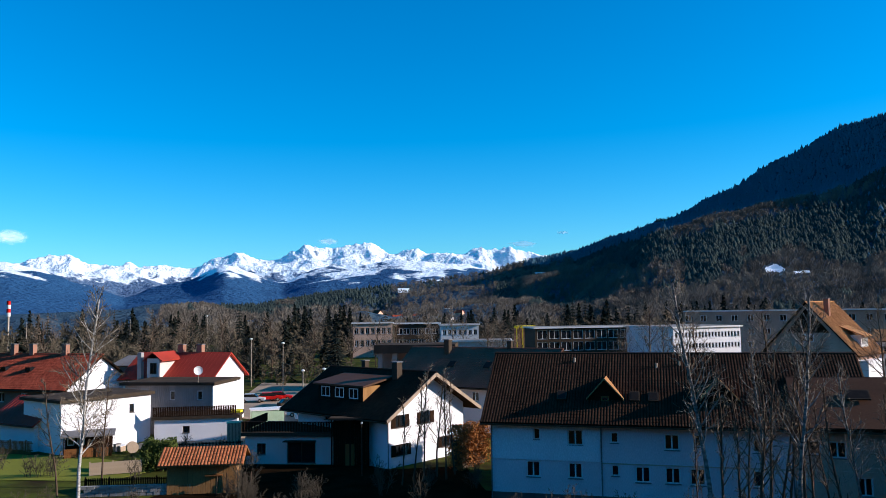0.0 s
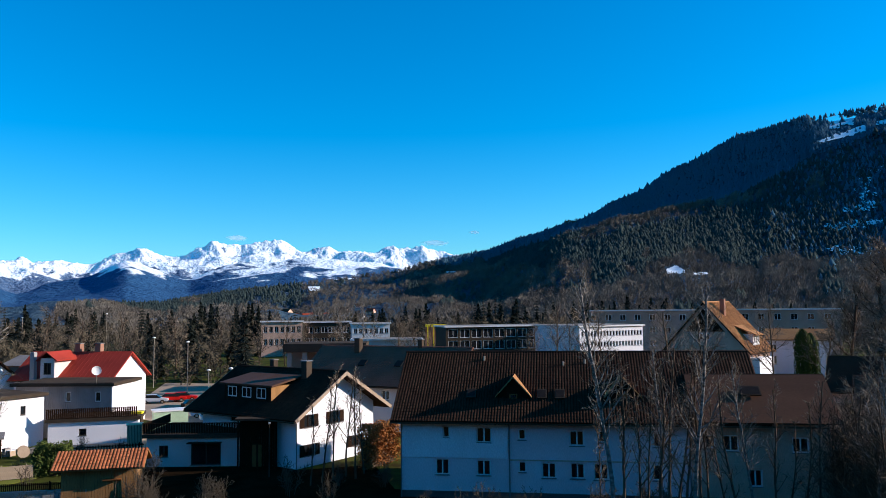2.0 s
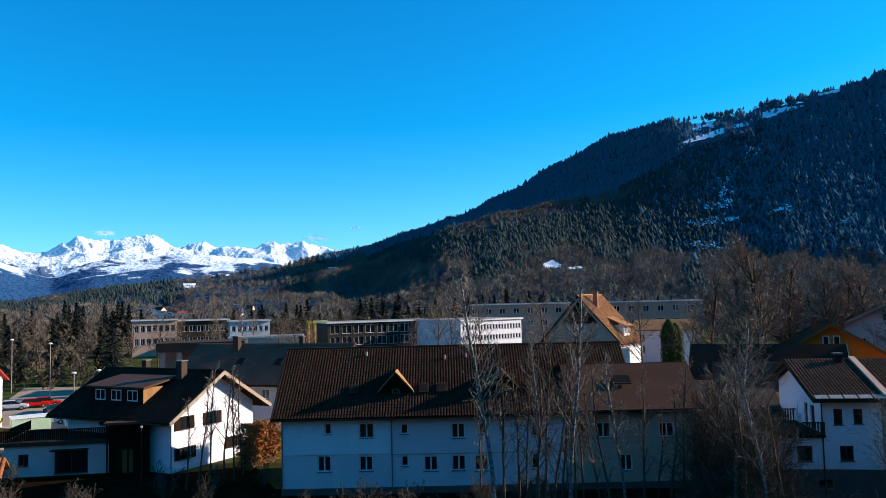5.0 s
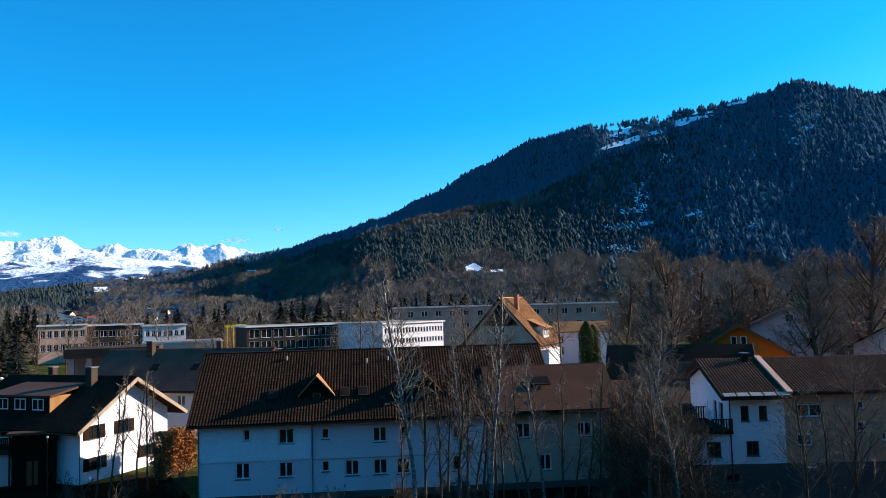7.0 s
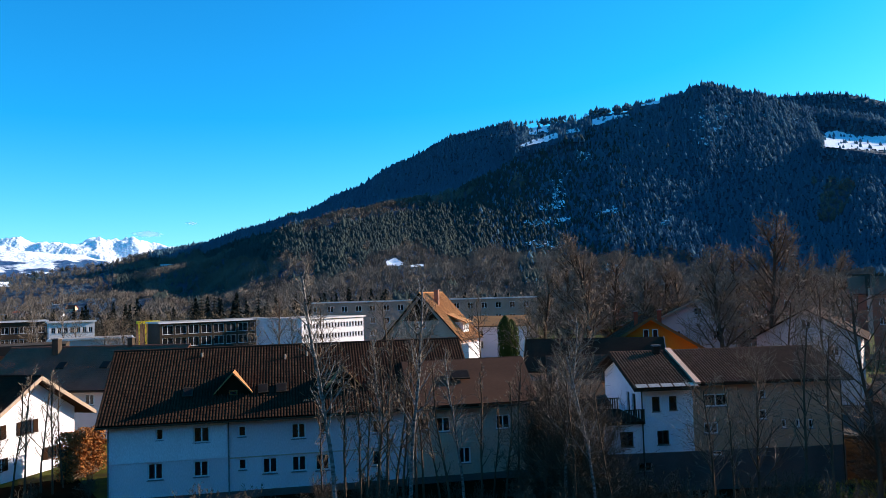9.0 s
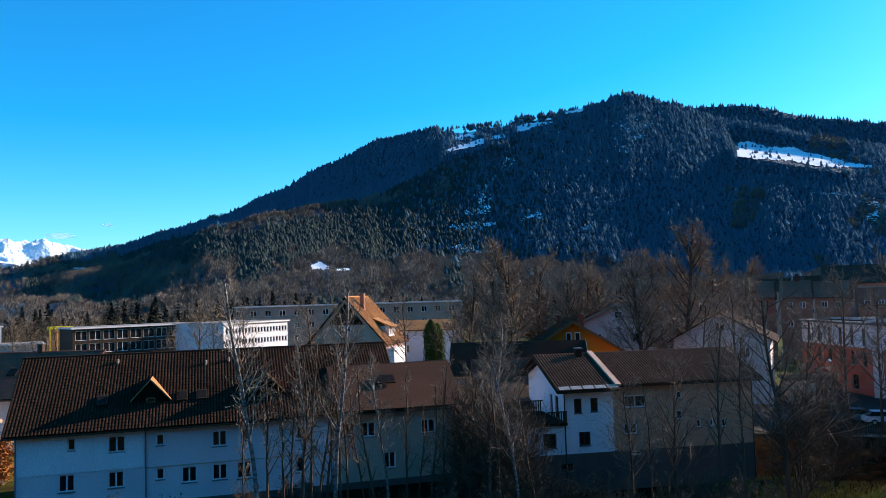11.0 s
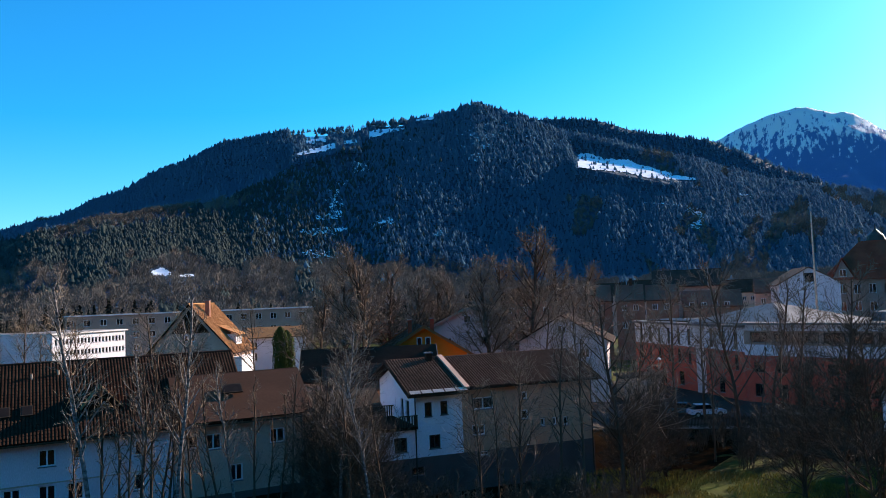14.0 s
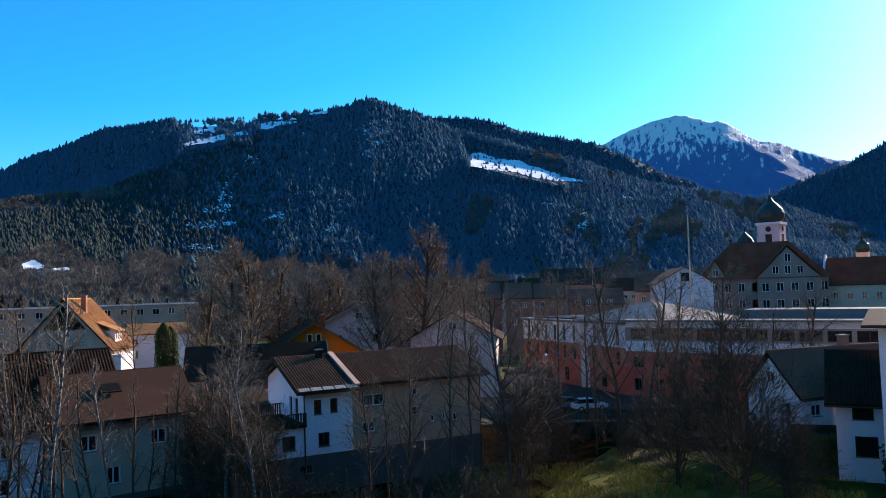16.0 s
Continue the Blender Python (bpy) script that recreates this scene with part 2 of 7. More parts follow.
def wall_sheet(bm, m, length, z0, z1, holes, thick=0.3):
    """A wall with openings that go through it; local x along, y inwards."""
    xs = sorted({0.0, length, *[h[0] for h in holes], *[h[1] for h in holes]})
    zs = sorted({z0, z1, *[h[2] for h in holes], *[h[3] for h in holes]})
    xs, zs = [x for x in xs if 0 <= x <= length], [z for z in zs if z0 <= z <= z1]

    def quad(*pts):
        bm.faces.new([bm.verts.new(m @ Vector(p)) for p in pts])
    for a, b in zip(xs, xs[1:]):
        for c, d in zip(zs, zs[1:]):
            cx, cz = (a + b) / 2, (c + d) / 2
            if any(h[0] < cx < h[1] and h[2] < cz < h[3] for h in holes):
                continue
            quad((a, 0, c), (b, 0, c), (b, 0, d), (a, 0, d))
            quad((a, thick, c), (a, thick, d), (b, thick, d), (b, thick, c))
    for a, b, c, d in holes:
        quad((a, 0, c), (a, thick, c), (b, thick, c), (b, 0, c))
        quad((a, 0, d), (b, 0, d), (b, thick, d), (a, thick, d))
        quad((a, 0, c), (a, 0, d), (a, thick, d), (a, thick, c))
        quad((b, 0, c), (b, thick, c), (b, thick, d), (b, 0, d))


def window(parent, m, x0, x1, z0, z1, frame_mat="paint_white", bars=None, sill=True, deep=0.12):
    """A window set into its opening: frame bars with a sill, and panes behind them."""
    bm, f, w = bmesh.new(), 0.10, x1 - x0
    n = bars or (2 if w > 0.85 else 1)
    for r in ((x0, deep, z0, x1, deep + .07, z0 + f), (x0, deep, z1 - f, x1, deep + .07, z1),
              (x0, deep, z0 + f, x0 + f, deep + .07, z1 - f), (x1 - f, deep, z0 + f, x1, deep + .07, z1 - f)):
        box(bm, *r, m)
    for k in range(1, n):
        c = x0 + w * k / n
        box(bm, c - f * .55, deep, z0 + f, c + f * .55, deep + .07, z1 - f, m)
    ob = part("window", bm, frame_mat, parent)
    if sill:
        bs = bmesh.new()
        box(bs, x0 - .06, -0.07, z0 - .05, x1 + .06, deep, z0 + .005, m)
        part("sill", bs, "metal_grey", ob)
    for k in range(n):
        a, b = x0 + w * k / n, x0 + w * (k + 1) / n
        bp = bmesh.new()
        box(bp, a + f * .5, deep + .03, z0 + f * .6, b - f * .5, deep + .045, z1 - f * .6, m)
        part("pane", bp, "glass", ob)
    return ob


def tiles(name, parent, o, u, v, width, length, mat, tw=0.23, tl=0.34, lift=0.05, skip=None):
    """Overlapping curved roof tiles on a slope, each a small shell of its own, joined in one part."""
    o, u, v = Vector(o), Vector(u).normalized(), Vector(v).normalized()
    n = u.cross(v)
    cols, rows = max(1, round(width / tw)), max(1, round(length / tl))
    tw, tl = width / cols, length / rows
    prof = ((0.0, 0.0), (0.3, 0.075), (0.62, 0.07), (1.0, 0.0))
    verts, faces = [], []
    rng = random.Random(cols * 131 + rows)
    for r in range(rows):
        for c in range(cols):
            if skip and skip((c + .5) * tw, (r + .5) * tl):
                continue
            b, j = len(verts), rng.uniform(-.008, .012)
            for a, h in prof:
                verts.append(o + u * ((c + a) * tw) + v * (r * tl - .03) + n * (lift + h + .018 + j))
            for a, h in prof:
                verts.append(o + u * ((c + a) * tw) + v * ((r + 1) * tl + .02) + n * (lift + h))
            for a, h in prof:
                verts.append(o + u * ((c + a) * tw) + v * (r * tl - .03) + n * (lift + h - .01))
            for k in range(3):
                faces.append((b + k, b + k + 1, b + 5 + k, b + 4 + k))
                faces.append((b + k + 8, b + k + 9, b + k + 1, b + k))
    ob = soup(name, verts, faces, mat, parent)
    ob["kind"] = "stuff"
    return ob


def slope(bm, o, u, v, width, length, thick=0.18):
    """A roof slab on a slope."""
    o, u, v = Vector(o), Vector(u).normalized(), Vector(v).normalized()
    n = u.cross(v)
    prism(bm, [o - n * thick, o + u * width - n * thick, o + u * width + v * length - n * thick, o + v * length - n * thick], n * thick)


def gable_roof(parent, L, D, h, ridge, axis, over, gab, mat, tiled, barge=None, slab="wood_dark"):
    """Two slopes over a rectangle. axis x: ridge along the front; y: gable at the front."""
    half = (D if axis == "x" else L) / 2
    run, rise = half, ridge - h
    ln = math.hypot(run, rise)
    k = over / run
    full = ln * (1 + k)
    width = (L if axis == "x" else D) + 2 * gab
    z = h - rise * k
    if axis == "x":
        ends = [((-gab, -over, z), (1, 0, 0), (0, run, rise)), ((L + gab, D + over, z), (-1, 0, 0), (0, -run, rise))]
    else:
        ends = [((L + over, -gab, z), (0, 1, 0), (-run, 0, rise)), ((-over, D + gab, z), (0, -1, 0), (run, 0, rise))]
    for o, u, v in ends:
        bm = bmesh.new()
        slope(bm, o, u, v, width, full)
        r = part("roof", bm, slab if tiled else mat, parent)
        if tiled and (axis == "y" or o == ends[0][0]):
            tiles("roof_tiles", r, o, u, v, width, full, mat)
        if mat.startswith("metal_") and not tiled:
            o2, u2, v2 = Vector(o), Vector(u).normalized(), Vector(v).normalized()
            n2 = u2.cross(v2)
            for k in range(1, int(width / .62)):
                bs = bmesh.new()
                p = o2 + u2 * (k * .62)
                prism(bs, [p, p + u2 * .03, p + u2 * .03 + v2 * full, p + v2 * full], n2 * .03)
                part("seam", bs, mat, r)
        if barge:
            o, u, v = Vector(o), Vector(u).normalized(), Vector(v).normalized()
            for e in (0, width):
                bb = bmesh.new()
                p, n = o + u * e, u.cross(v)
                prism(bb, [p - u * .04 - n * .22, p + u * .04 - n * .22, p + u * .04 - n * .22 + v * full, p - u * .04 - n * .22 + v * full], n * .33)
                part("bargeboard", bb, barge, r)
    if tiled:
        bm = bmesh.new()
        if axis == "x":
            tube(bm, (-gab, D / 2, ridge + .1), (L + gab, D / 2, ridge + .1), .13, .13, 8)
        else:
            tube(bm, (L / 2, -gab, ridge + .1), (L / 2, D + gab, ridge + .1), .13, .13, 8)
        part("ridge_cap", bm, mat, parent)


def house(name, x, y, ang, L, D, h, ridge, wall, roof, label, axis="x", over=0.6, gab=0.6, tiled=True, win=None, z=0.0,
          frame_mat="paint_white", barge=None, plinth=None, category="house", group="", gutter=True, flat=False, slab="wood_dark"):
    """A house with walls that its windows go through, gables and a roof."""
    t = thing(name, x, y, z, ang, label, category, group)
    win = win or {}
    bm = bmesh.new()
    for side, make in SIDES.items():
        length = L if side in ("front", "back") else D
        m = make(L, D)
        holes = [w for w in win.get(side, ()) if w[3] <= h]
        wall_sheet(bm, m, length, -1.0, h, holes)
        is_gable = not flat and ((axis == "x") == (side in ("left", "right")))
        if is_gable:
            a = [m @ Vector(p) for p in ((0, 0, h), (length, 0, h), (length / 2, 0, ridge - .12))]
            d = (m.to_3x3() @ Vector((0, 1, 0))) * .3
            prism(bm, a, d)
    body = part("wall", bm, wall, t)
    for side, rows in win.items():
        m = SIDES[side](L, D)
        for w in rows:
            if w[3] <= h:
                window(t, m, *w[:4], frame_mat)
            else:
                window(t, m, *w[:4], frame_mat, deep=-0.05, sill=False)
    if plinth:
        bp = bmesh.new()
        e = .04
        for r in ((-e, -e, -1, L + e, .1, plinth), (L - .1, .1, -1, L + e, D + e, plinth), (-e, .1, -1, .1, D + e, plinth)):
            box(bp, *r)
        part("plinth", bp, "plinth", t)
    if flat:
        bm = boxes((-over, -over, h, L + over, D + over, h + .35))
        rf = part("roof", bm, "paint_white" if flat == "white" else "frame_dark", t)
        bm = boxes((-over + .25, -over + .25, h + .352, L + over - .25, D + over - .25, h + .40))
        part("roof_covering", bm, roof, rf)
    else:
        gable_roof(t, L, D, h, ridge, axis, over, gab, roof, tiled, barge, slab)
        if gutter:
            run = (D if axis == "x" else L) / 2
            zz = h - (ridge - h) * over / run - .12
            ends = [((-gab, -over - .07, zz), (L + gab, -over - .07, zz)), ((-gab, D + over + .07, zz), (L + gab, D + over + .07, zz))] if axis == "x" else \
                   [((-over - .07, -gab, zz), (-over - .07, D + gab, zz)), ((L + over + .07, -gab, zz), (L + over + .07, D + gab, zz))]
            for a, b in ends:
                bg = bmesh.new()
                tube(bg, a, b, .08, .08, 6)
                part("gutter", bg, "metal_brown", t)
    return t


def chimney(parent, x, y, z0, z1, w=0.6, mat="metal_grey", d=None):
    d = d or w
    bm = boxes((x - w / 2, y - d / 2, z0, x + w / 2, y + d / 2, z1))
    c = part("chimney", bm, mat, parent)
    part("cap", boxes((x - w / 2 - .08, y - d / 2 - .08, z1 + .02, x + w / 2 + .08, y + d / 2 + .08, z1 + .12)), "metal_grey", c)


def row_windows(x0, step, n, w, z0, z1):
    return [(x0 + i * step, x0 + i * step + w, z0, z1) for i in range(n)]


# ---- terrain ----
def lerp_rows(rows, a):
    if a <= rows[0][0]:
        return rows[0][1]
    for (a0, e0), (a1, e1) in zip(rows, rows[1:]):
        if a <= a1:
            t = (a - a0) / (a1 - a0)
            t = t * t * (3 - 2 * t) * .5 + t * .5
            return e0 + (e1 - e0) * t
    return rows[-1][1]


def ridge_height(rows, az, r, r0, rc, rough, power=1.25, seed=0.0, rel=0.0):
    """Height of a mountain flank that rises from r0 to a crest at rc and falls away behind it."""
    crest = rc * math.tan(radians(lerp_rows(rows, az) + .25)) + EYE
    if r <= rc:
        s = max(0.0, (r - r0) / (rc - r0))
        base = crest * (s ** power)
    else:
        s = 1 - min(1.0, (r - rc) / (rc * .35)) * .7
        base = crest * s
    x, y = r * math.sin(radians(az)), r * math.cos(radians(az))
    k = 4 * s * (1 - min(s, 1)) + rel
    return base + rough * k * (noise.noise((x / 260 + seed, y / 260, 0)) + .5 * noise.noise((x / 90, y / 90 + seed, 3)))


def flank(name, rows, az0, az1, r0, rc, rough, mat, label, na, nr, power=1.25, seed=0.0, rel=0.0, jag=0.0, wide=420.0):
    verts, faces = [], []
    rs = [r0 + (rc - r0) * (i / nr) ** .9 for i in range(nr + 1)] + [rc * 1.08, rc * 1.16]
    rs = [r for r in rs if r < 4850]
    for i in range(na + 1):
        az = az0 + (az1 - az0) * i / na
        for r in rs:
            p = polar(az, r)
            z = ridge_height(rows, az, r, r0, rc, rough, power, seed, rel)
            if jag:
                s = max(0, min(1, (r - r0) / (rc - r0)))
                z += jag * (.25 + .75 * s) * s * (noise.ridged_multi_fractal((p.x / wide, p.y / wide, seed), .9, 2.1, 7, 1.0, 2.0) - 1.15)
            verts.append((p.x, p.y, z - (2.0 if r == rs[0] else 0)))
    m = len(rs)
    for i in range(na):
        for j in range(m - 1):
            faces.append((i * m + j, i * m + j + 1, (i + 1) * m + j + 1, (i + 1) * m + j))
    ob = soup(name, verts, faces, mat, smooth=True)
    ob.data.flip_normals()
    return tagged(ob, label, "mountain", kind="structure")


def mountain_material(name, rock, wood, z_low, z_high, amount, scale=0.004, rocky=True, warp=1.0, streak=None):
    """Snow fields that give way downhill to forest, broken by rock and trees. Rock and wood colours hold painted haze.
    """
    m = bpy.data.materials.new(name)
    m.use_nodes = True
    n, l = m.node_tree.nodes, m.node_tree.links
    b = n["Principled BSDF"]
    b.inputs["Roughness"].default_value = 0.85
    b.inputs["Specular IOR Level"].default_value = 0.1
    g = n.new("ShaderNodeNewGeometry")
    sep = n.new("ShaderNodeSeparateXYZ")
    l.new(g.outputs["Position"], sep.inputs[0])
    ns = n.new("ShaderNodeTexNoise")
    ns.inputs["Scale"].default_value, ns.inputs["Detail"].default_value, ns.inputs["Roughness"].default_value = scale, 9, .62
    if streak is not None:
        run = n.new("ShaderNodeMapping")
        run.vector_type = "TEXTURE"
        run.inputs["Rotation"].default_value = (0, 0, radians(90 - streak))
        run.inputs["Scale"].default_value = (4.5, 1, 4.5)
        l.new(g.outputs["Position"], run.inputs[0])
        l.new(run.outputs[0], ns.inputs[0])
    else:
        l.new(g.outputs["Position"], ns.inputs[0])
    up = n.new("ShaderNodeMapRange")
    up.inputs[1].default_value, up.inputs[2].default_value = z_low, z_high
    up.inputs[3].default_value, up.inputs[4].default_value = -0.32, amount
    l.new(sep.outputs[2], up.inputs[0])
    add = n.new("ShaderNodeMath")
    l.new(ns.outputs[0], add.inputs[0])
    l.new(up.outputs[0], add.inputs[1])
    th = n.new("ShaderNodeMapRange")
    th.inputs[1].default_value, th.inputs[2].default_value = 0.50, 0.56
    l.new(add.outputs[0], th.inputs[0])
    fn = n.new("ShaderNodeTexNoise")
    fn.inputs["Scale"].default_value, fn.inputs["Detail"].default_value = scale * 9, 6
    l.new(g.outputs["Position"], fn.inputs[0])
    fr = n.new("ShaderNodeMapRange")
    fr.inputs[1].default_value, fr.inputs[2].default_value = 0.4, 0.6
    l.new(fn.outputs[0], fr.inputs[0])
    low = n.new("ShaderNodeMix")
    low.data_type = "RGBA"
    low.inputs[6].default_value, low.inputs[7].default_value = (*wood, 1), (*rock, 1)
    l.new(fr.outputs[0], low.inputs[0])
    top = n.new("ShaderNodeMix")
    top.data_type = "RGBA"
    top.inputs[7].default_value = (0.84, 0.86, 0.89, 1)
    l.new(low.outputs[2], top.inputs[6])
    l.new(th.outputs[0], top.inputs[0])
    l.new(top.outputs[2], b.inputs["Base Color"])
    bp = n.new("ShaderNodeBump")
    bp.inputs["Strength"].default_value, bp.inputs["Distance"].default_value = 0.8 * warp, 14.0
    l.new(fn.outputs[0], bp.inputs["Height"])
    l.new(bp.outputs[0], b.inputs["Normal"])
    return m


# rock and wood are blued here to stand in for distance haze
M["hazy_alps"] = mountain_material("hazy_alps", (0.12, 0.17, 0.26), (0.06, 0.11, 0.20), 100, 240, 0.20, 0.008)
M["hazy_fore_alps"] = mountain_material("hazy_fore_alps", (0.026, 0.082, 0.175), (0.020, 0.07, 0.155), 50, 190, 0.10, 0.006)
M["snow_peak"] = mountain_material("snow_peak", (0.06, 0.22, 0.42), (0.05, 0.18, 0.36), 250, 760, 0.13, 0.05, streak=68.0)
M["hazy_forest_floor"] = mountain_material("hazy_forest_floor", (0.050, 0.080, 0.105), (0.036, 0.062, 0.086), 60, 420, -0.12, 0.012)

HILL = [(-32, -0.2), (-21, 0.15), (-13.8, 0.1), (-11.4, 0.6), (-7, 1.25), (-2, 1.75), (2.5, 2.3), (4.8, 2.9), (6.5, 3.3), (9.3, 3.8), (12.5, 4.85), (16, 5.8), (19.6, 7.45), (23.5, 9.5),
        (27.5, 11.3), (31.6, 12.1), (35.8, 12.5), (40, 12.8), (42.9, 12.95), (45.4, 13.7), (48.3, 12.8), (51.8, 11.3), (54.5, 10.55), (57.5, 9.6), (60.8, 8.7), (63.2, 7.7), (65.9, 6.7), (69.3, 6.0), (72.4, 5.3), (78, 3.2), (84, 1.0), (92, 0.0)]
# a nearer spur runs down from the summit before the main ridge
SPUR = [(8, 3.0), (13, 4.5), (16, 5.3), (19.6, 6.2), (22.6, 6.7), (25, 7.05), (27.4, 7.5), (29.8, 8.7), (32.3, 9.75), (35.3, 10.75), (37.4, 11.4), (39.9, 12.1), (43, 12.9), (46, 13.4)]
R0, FOOT, RC, HP = 380.0, 870.0, 1300.0, 2.3


def ease(a, b, x):
    t = max(0.0, min(1.0, (x - a) / (b - a)))
    return t * t * (3 - 2 * t)


def hill_base(az, r):
    z = ridge_height(HILL, az, r, R0, RC, 26, HP, 2.0)
    w = ease(8, 16, az) * (1 - ease(42, 47, az))
    x, y = r * math.sin(radians(az)), r * math.cos(radians(az))
    s = max(0.0, min(1.0, (r - R0) / (RC - R0)))
    gully = 4 * s * (1 - s) * (6 * noise.noise((az * .4, r / 700, 6)) + 1.5 * noise.noise((az * 1.3, r / 400, 8)))
    if w > 0 and r < RC:
        rs = 860 + 400 * max(0.0, min(1.0, (az - 10) / 34))
        zs, zc = rs * math.tan(radians(lerp_rows(SPUR, az))) + EYE, RC * math.tan(radians(lerp_rows(HILL, az) + .25)) + EYE
        if r < rs:
            q = zs * max(0.0, (r - R0) / (rs - R0)) ** 2.0
        else:
            u = (r - rs) / (RC - rs)
            q = zs + (zc - zs) * u ** 1.15 - 16 * math.sin(math.pi * u) * (1 - u)
        q += 6 * 4 * s * (1 - s) * noise.noise((x / 110, y / 110, 2))
        z = z + (q - z) * w
    v = ease(23, 36, az) * (1 - ease(67, 75, az))
    if v > 0 and r < RC:
        # gentle wooded foot, then one steep straight face
        rt, et = (rs, lerp_rows(SPUR, az)) if 23 < az < 44 else (RC, lerp_rows(HILL, az) + .25)
        zt, z1 = rt * math.tan(radians(et)) + EYE, FOOT * math.tan(radians(2.3 - 1.7 * ease(38, 48, az))) + EYE
        if r < rt:
            q = z1 * ((r - R0) / (FOOT - R0)) ** 1.2 if r < FOOT else z1 + (zt - z1) * (r - FOOT) / (rt - FOOT)
            q += 5 * 4 * s * (1 - s) * (noise.noise((x / 130, y / 130, 4)) + .5 * noise.noise((x / 50, y / 50, 9)))
            z = z + (q - z) * v
    return z + gully


# open benches on the slope: bearing from-to, elevation angle at the middle, fall sideways, rise, half depth
BENCH = [(52.5, 59.4, 8.62, -.262, .30, 66), (37.3, 40.3, 12.1, .04, .36, 42), (32.0, 36.7, 11.35, .08, .36, 90)]


def bench_rows():
    out = []
    for a0, a1, el, fall, rise, half in BENCH:
        am, lo, hi = (a0 + a1) / 2, R0, RC
        for _ in range(24):
            mid = (lo + hi) / 2
            if math.degrees(math.atan2(hill_base(am, mid) - EYE, mid)) < el:
                lo = mid
            else:
                hi = mid
        out.append((a0, a1, am, min(lo, RC - half), min(lo, RC - half) * math.tan(radians(el)) + EYE, fall, rise, half))
    return out


BENCHES = bench_rows()


def hill_z(az, r):
    z = hill_base(az, r)
    for a0, a1, am, rm, zm, fall, rise, half in BENCHES:
        if a0 - .4 < az < a1 + .4 and abs(r - rm) < half + 90:
            w = ease(a0 - .4, a0, az) * (1 - ease(a1, a1 + .4, az))
            line = zm + (r - rm) * rise + (az - am) * fall * radians(1) * rm
            if r > rm + half:
                q = min(z, line + (r - rm - half) * 1.4) if line < z else z
            elif r < rm - half:
                q = max(z, line - (rm - half - r) * 1.4) if line > z else z
            else:
                q = line
            z += (q - z) * w
    return z


def hill_sheet(name, height, az0, az1, r0, rc, mat, label, na, nr):
    rs = [r0 + (rc - r0) * (i / nr) ** .9 for i in range(nr + 1)] + [rc * 1.08, rc * 1.16]
    verts, faces, m = [], [], len(rs)
    for i in range(na + 1):
        az = az0 + (az1 - az0) * i / na
        for r in rs:
            p = polar(az, r)
            verts.append((p.x, p.y, height(az, r) - (2.0 if r == r0 else 0)))
    for i in range(na):
        for j in range(m - 1):
            faces.append((i * m + j, (i + 1) * m + j, (i + 1) * m + j + 1, i * m + j + 1))
    return tagged(soup(name, verts, faces, mat, smooth=True), label, "mountain", kind="structure")


hill_sheet("hill", hill_z, -34, 92, R0, RC, "hazy_forest_floor", "steep wooded hill with thin snow patches", 630, 110)
SHOULDER = [(38, 8.0), (43, 11.2), (46.5, 12.3), (50.6, 12.3), (53.4, 12.1), (58, 10.7), (61.6, 9.95), (64, 8.8), (67, 7.2), (72, 4.6), (78, 2.0)]
flank("far_ridge", SHOULDER, 38, 78, 1350.0, 1800.0, 16, "hazy_forest_floor", "wooded ridge behind the summit", 110, 16, seed=21.0)


def hill_reach(az, el):
    """How far up the hill a place lies that is seen from the town under this angle."""
    lo, hi = R0, RC
    for _ in range(24):
        mid = (lo + hi) / 2
        if math.degrees(math.atan2(hill_z(az, mid) - EYE, mid)) < el:
            lo = mid
        else:
            hi = mid
    return lo


RIGHT_HILL = [(62, 2.0), (66, 3.6), (72.5, 5.2), (77.4, 6.9), (80.4, 8.2), (90, 12.0), (110, 14.0), (125, 10.0)]
# valley side out of view behind the camera, added to dim sky light
BEHIND = [(118, 9.0), (150, 11.0), (190, 12.0), (240, 11.0), (290, 8.0), (318, 4.5)]
flank("sky_block_hill", BEHIND, 116, 318, 700.0, 1700.0, 20, "hazy_forest_floor", "unseen wooded valley side added to cut sky light", 100, 16, seed=15.0)
flank("far_hill", RIGHT_HILL, 60, 125, 1250.0, 1950.0, 20, "hazy_forest_floor", "dark wooded hillside closing the valley", 120, 24, seed=5.0)
PEAK = [(52, 5.0), (58, 8.4), (62.1, 10.0), (64.5, 10.8), (68, 11.3), (70.2, 10.9), (73.1, 9.5), (77.5, 7.6), (84, 5.0), (90, 3.0)]
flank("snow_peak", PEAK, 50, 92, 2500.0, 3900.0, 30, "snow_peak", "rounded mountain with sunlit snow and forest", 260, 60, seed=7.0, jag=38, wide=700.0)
FORE = [(-48, 3.4), (-34, 3.4), (-29.8, 3.1), (-27.9, 2.75), (-24.8, 1.75), (-22.4, 1.0), (-18.4, 2.0), (-15.8, 3.35), (-11.8, 1.9), (-9.4, 2.75), (-6.2, 3.1), (-3.7, 3.25), (0.4, 3.0), (2.5, 2.7), (8, 2.2), (14, 1.0)]
flank("fore_mountain", FORE, -48, 14, 2000.0, 3300.0, 12, "hazy_fore_alps", "wooded foothills with open snow fields, blue haze in their colour", 380, 50, seed=9.0, jag=26, wide=600.0)
ALPS = [(-50, 3.2), (-36, 3.3), (-29.8, 3.45), (-28.2, 3.5), (-25.2, 3.45), (-22.8, 2.95), (-18.4, 2.8), (-16.5, 3.6), (-12.2, 3.95), (-10.2, 4.15), (-7.8, 4.35), (-6.6, 4.5), (-4.5, 4.0), (-1.2, 3.8), (2.5, 4.1), (4.6, 4.0), (6.6, 3.5), (12, 2.6), (18, 1.5)]
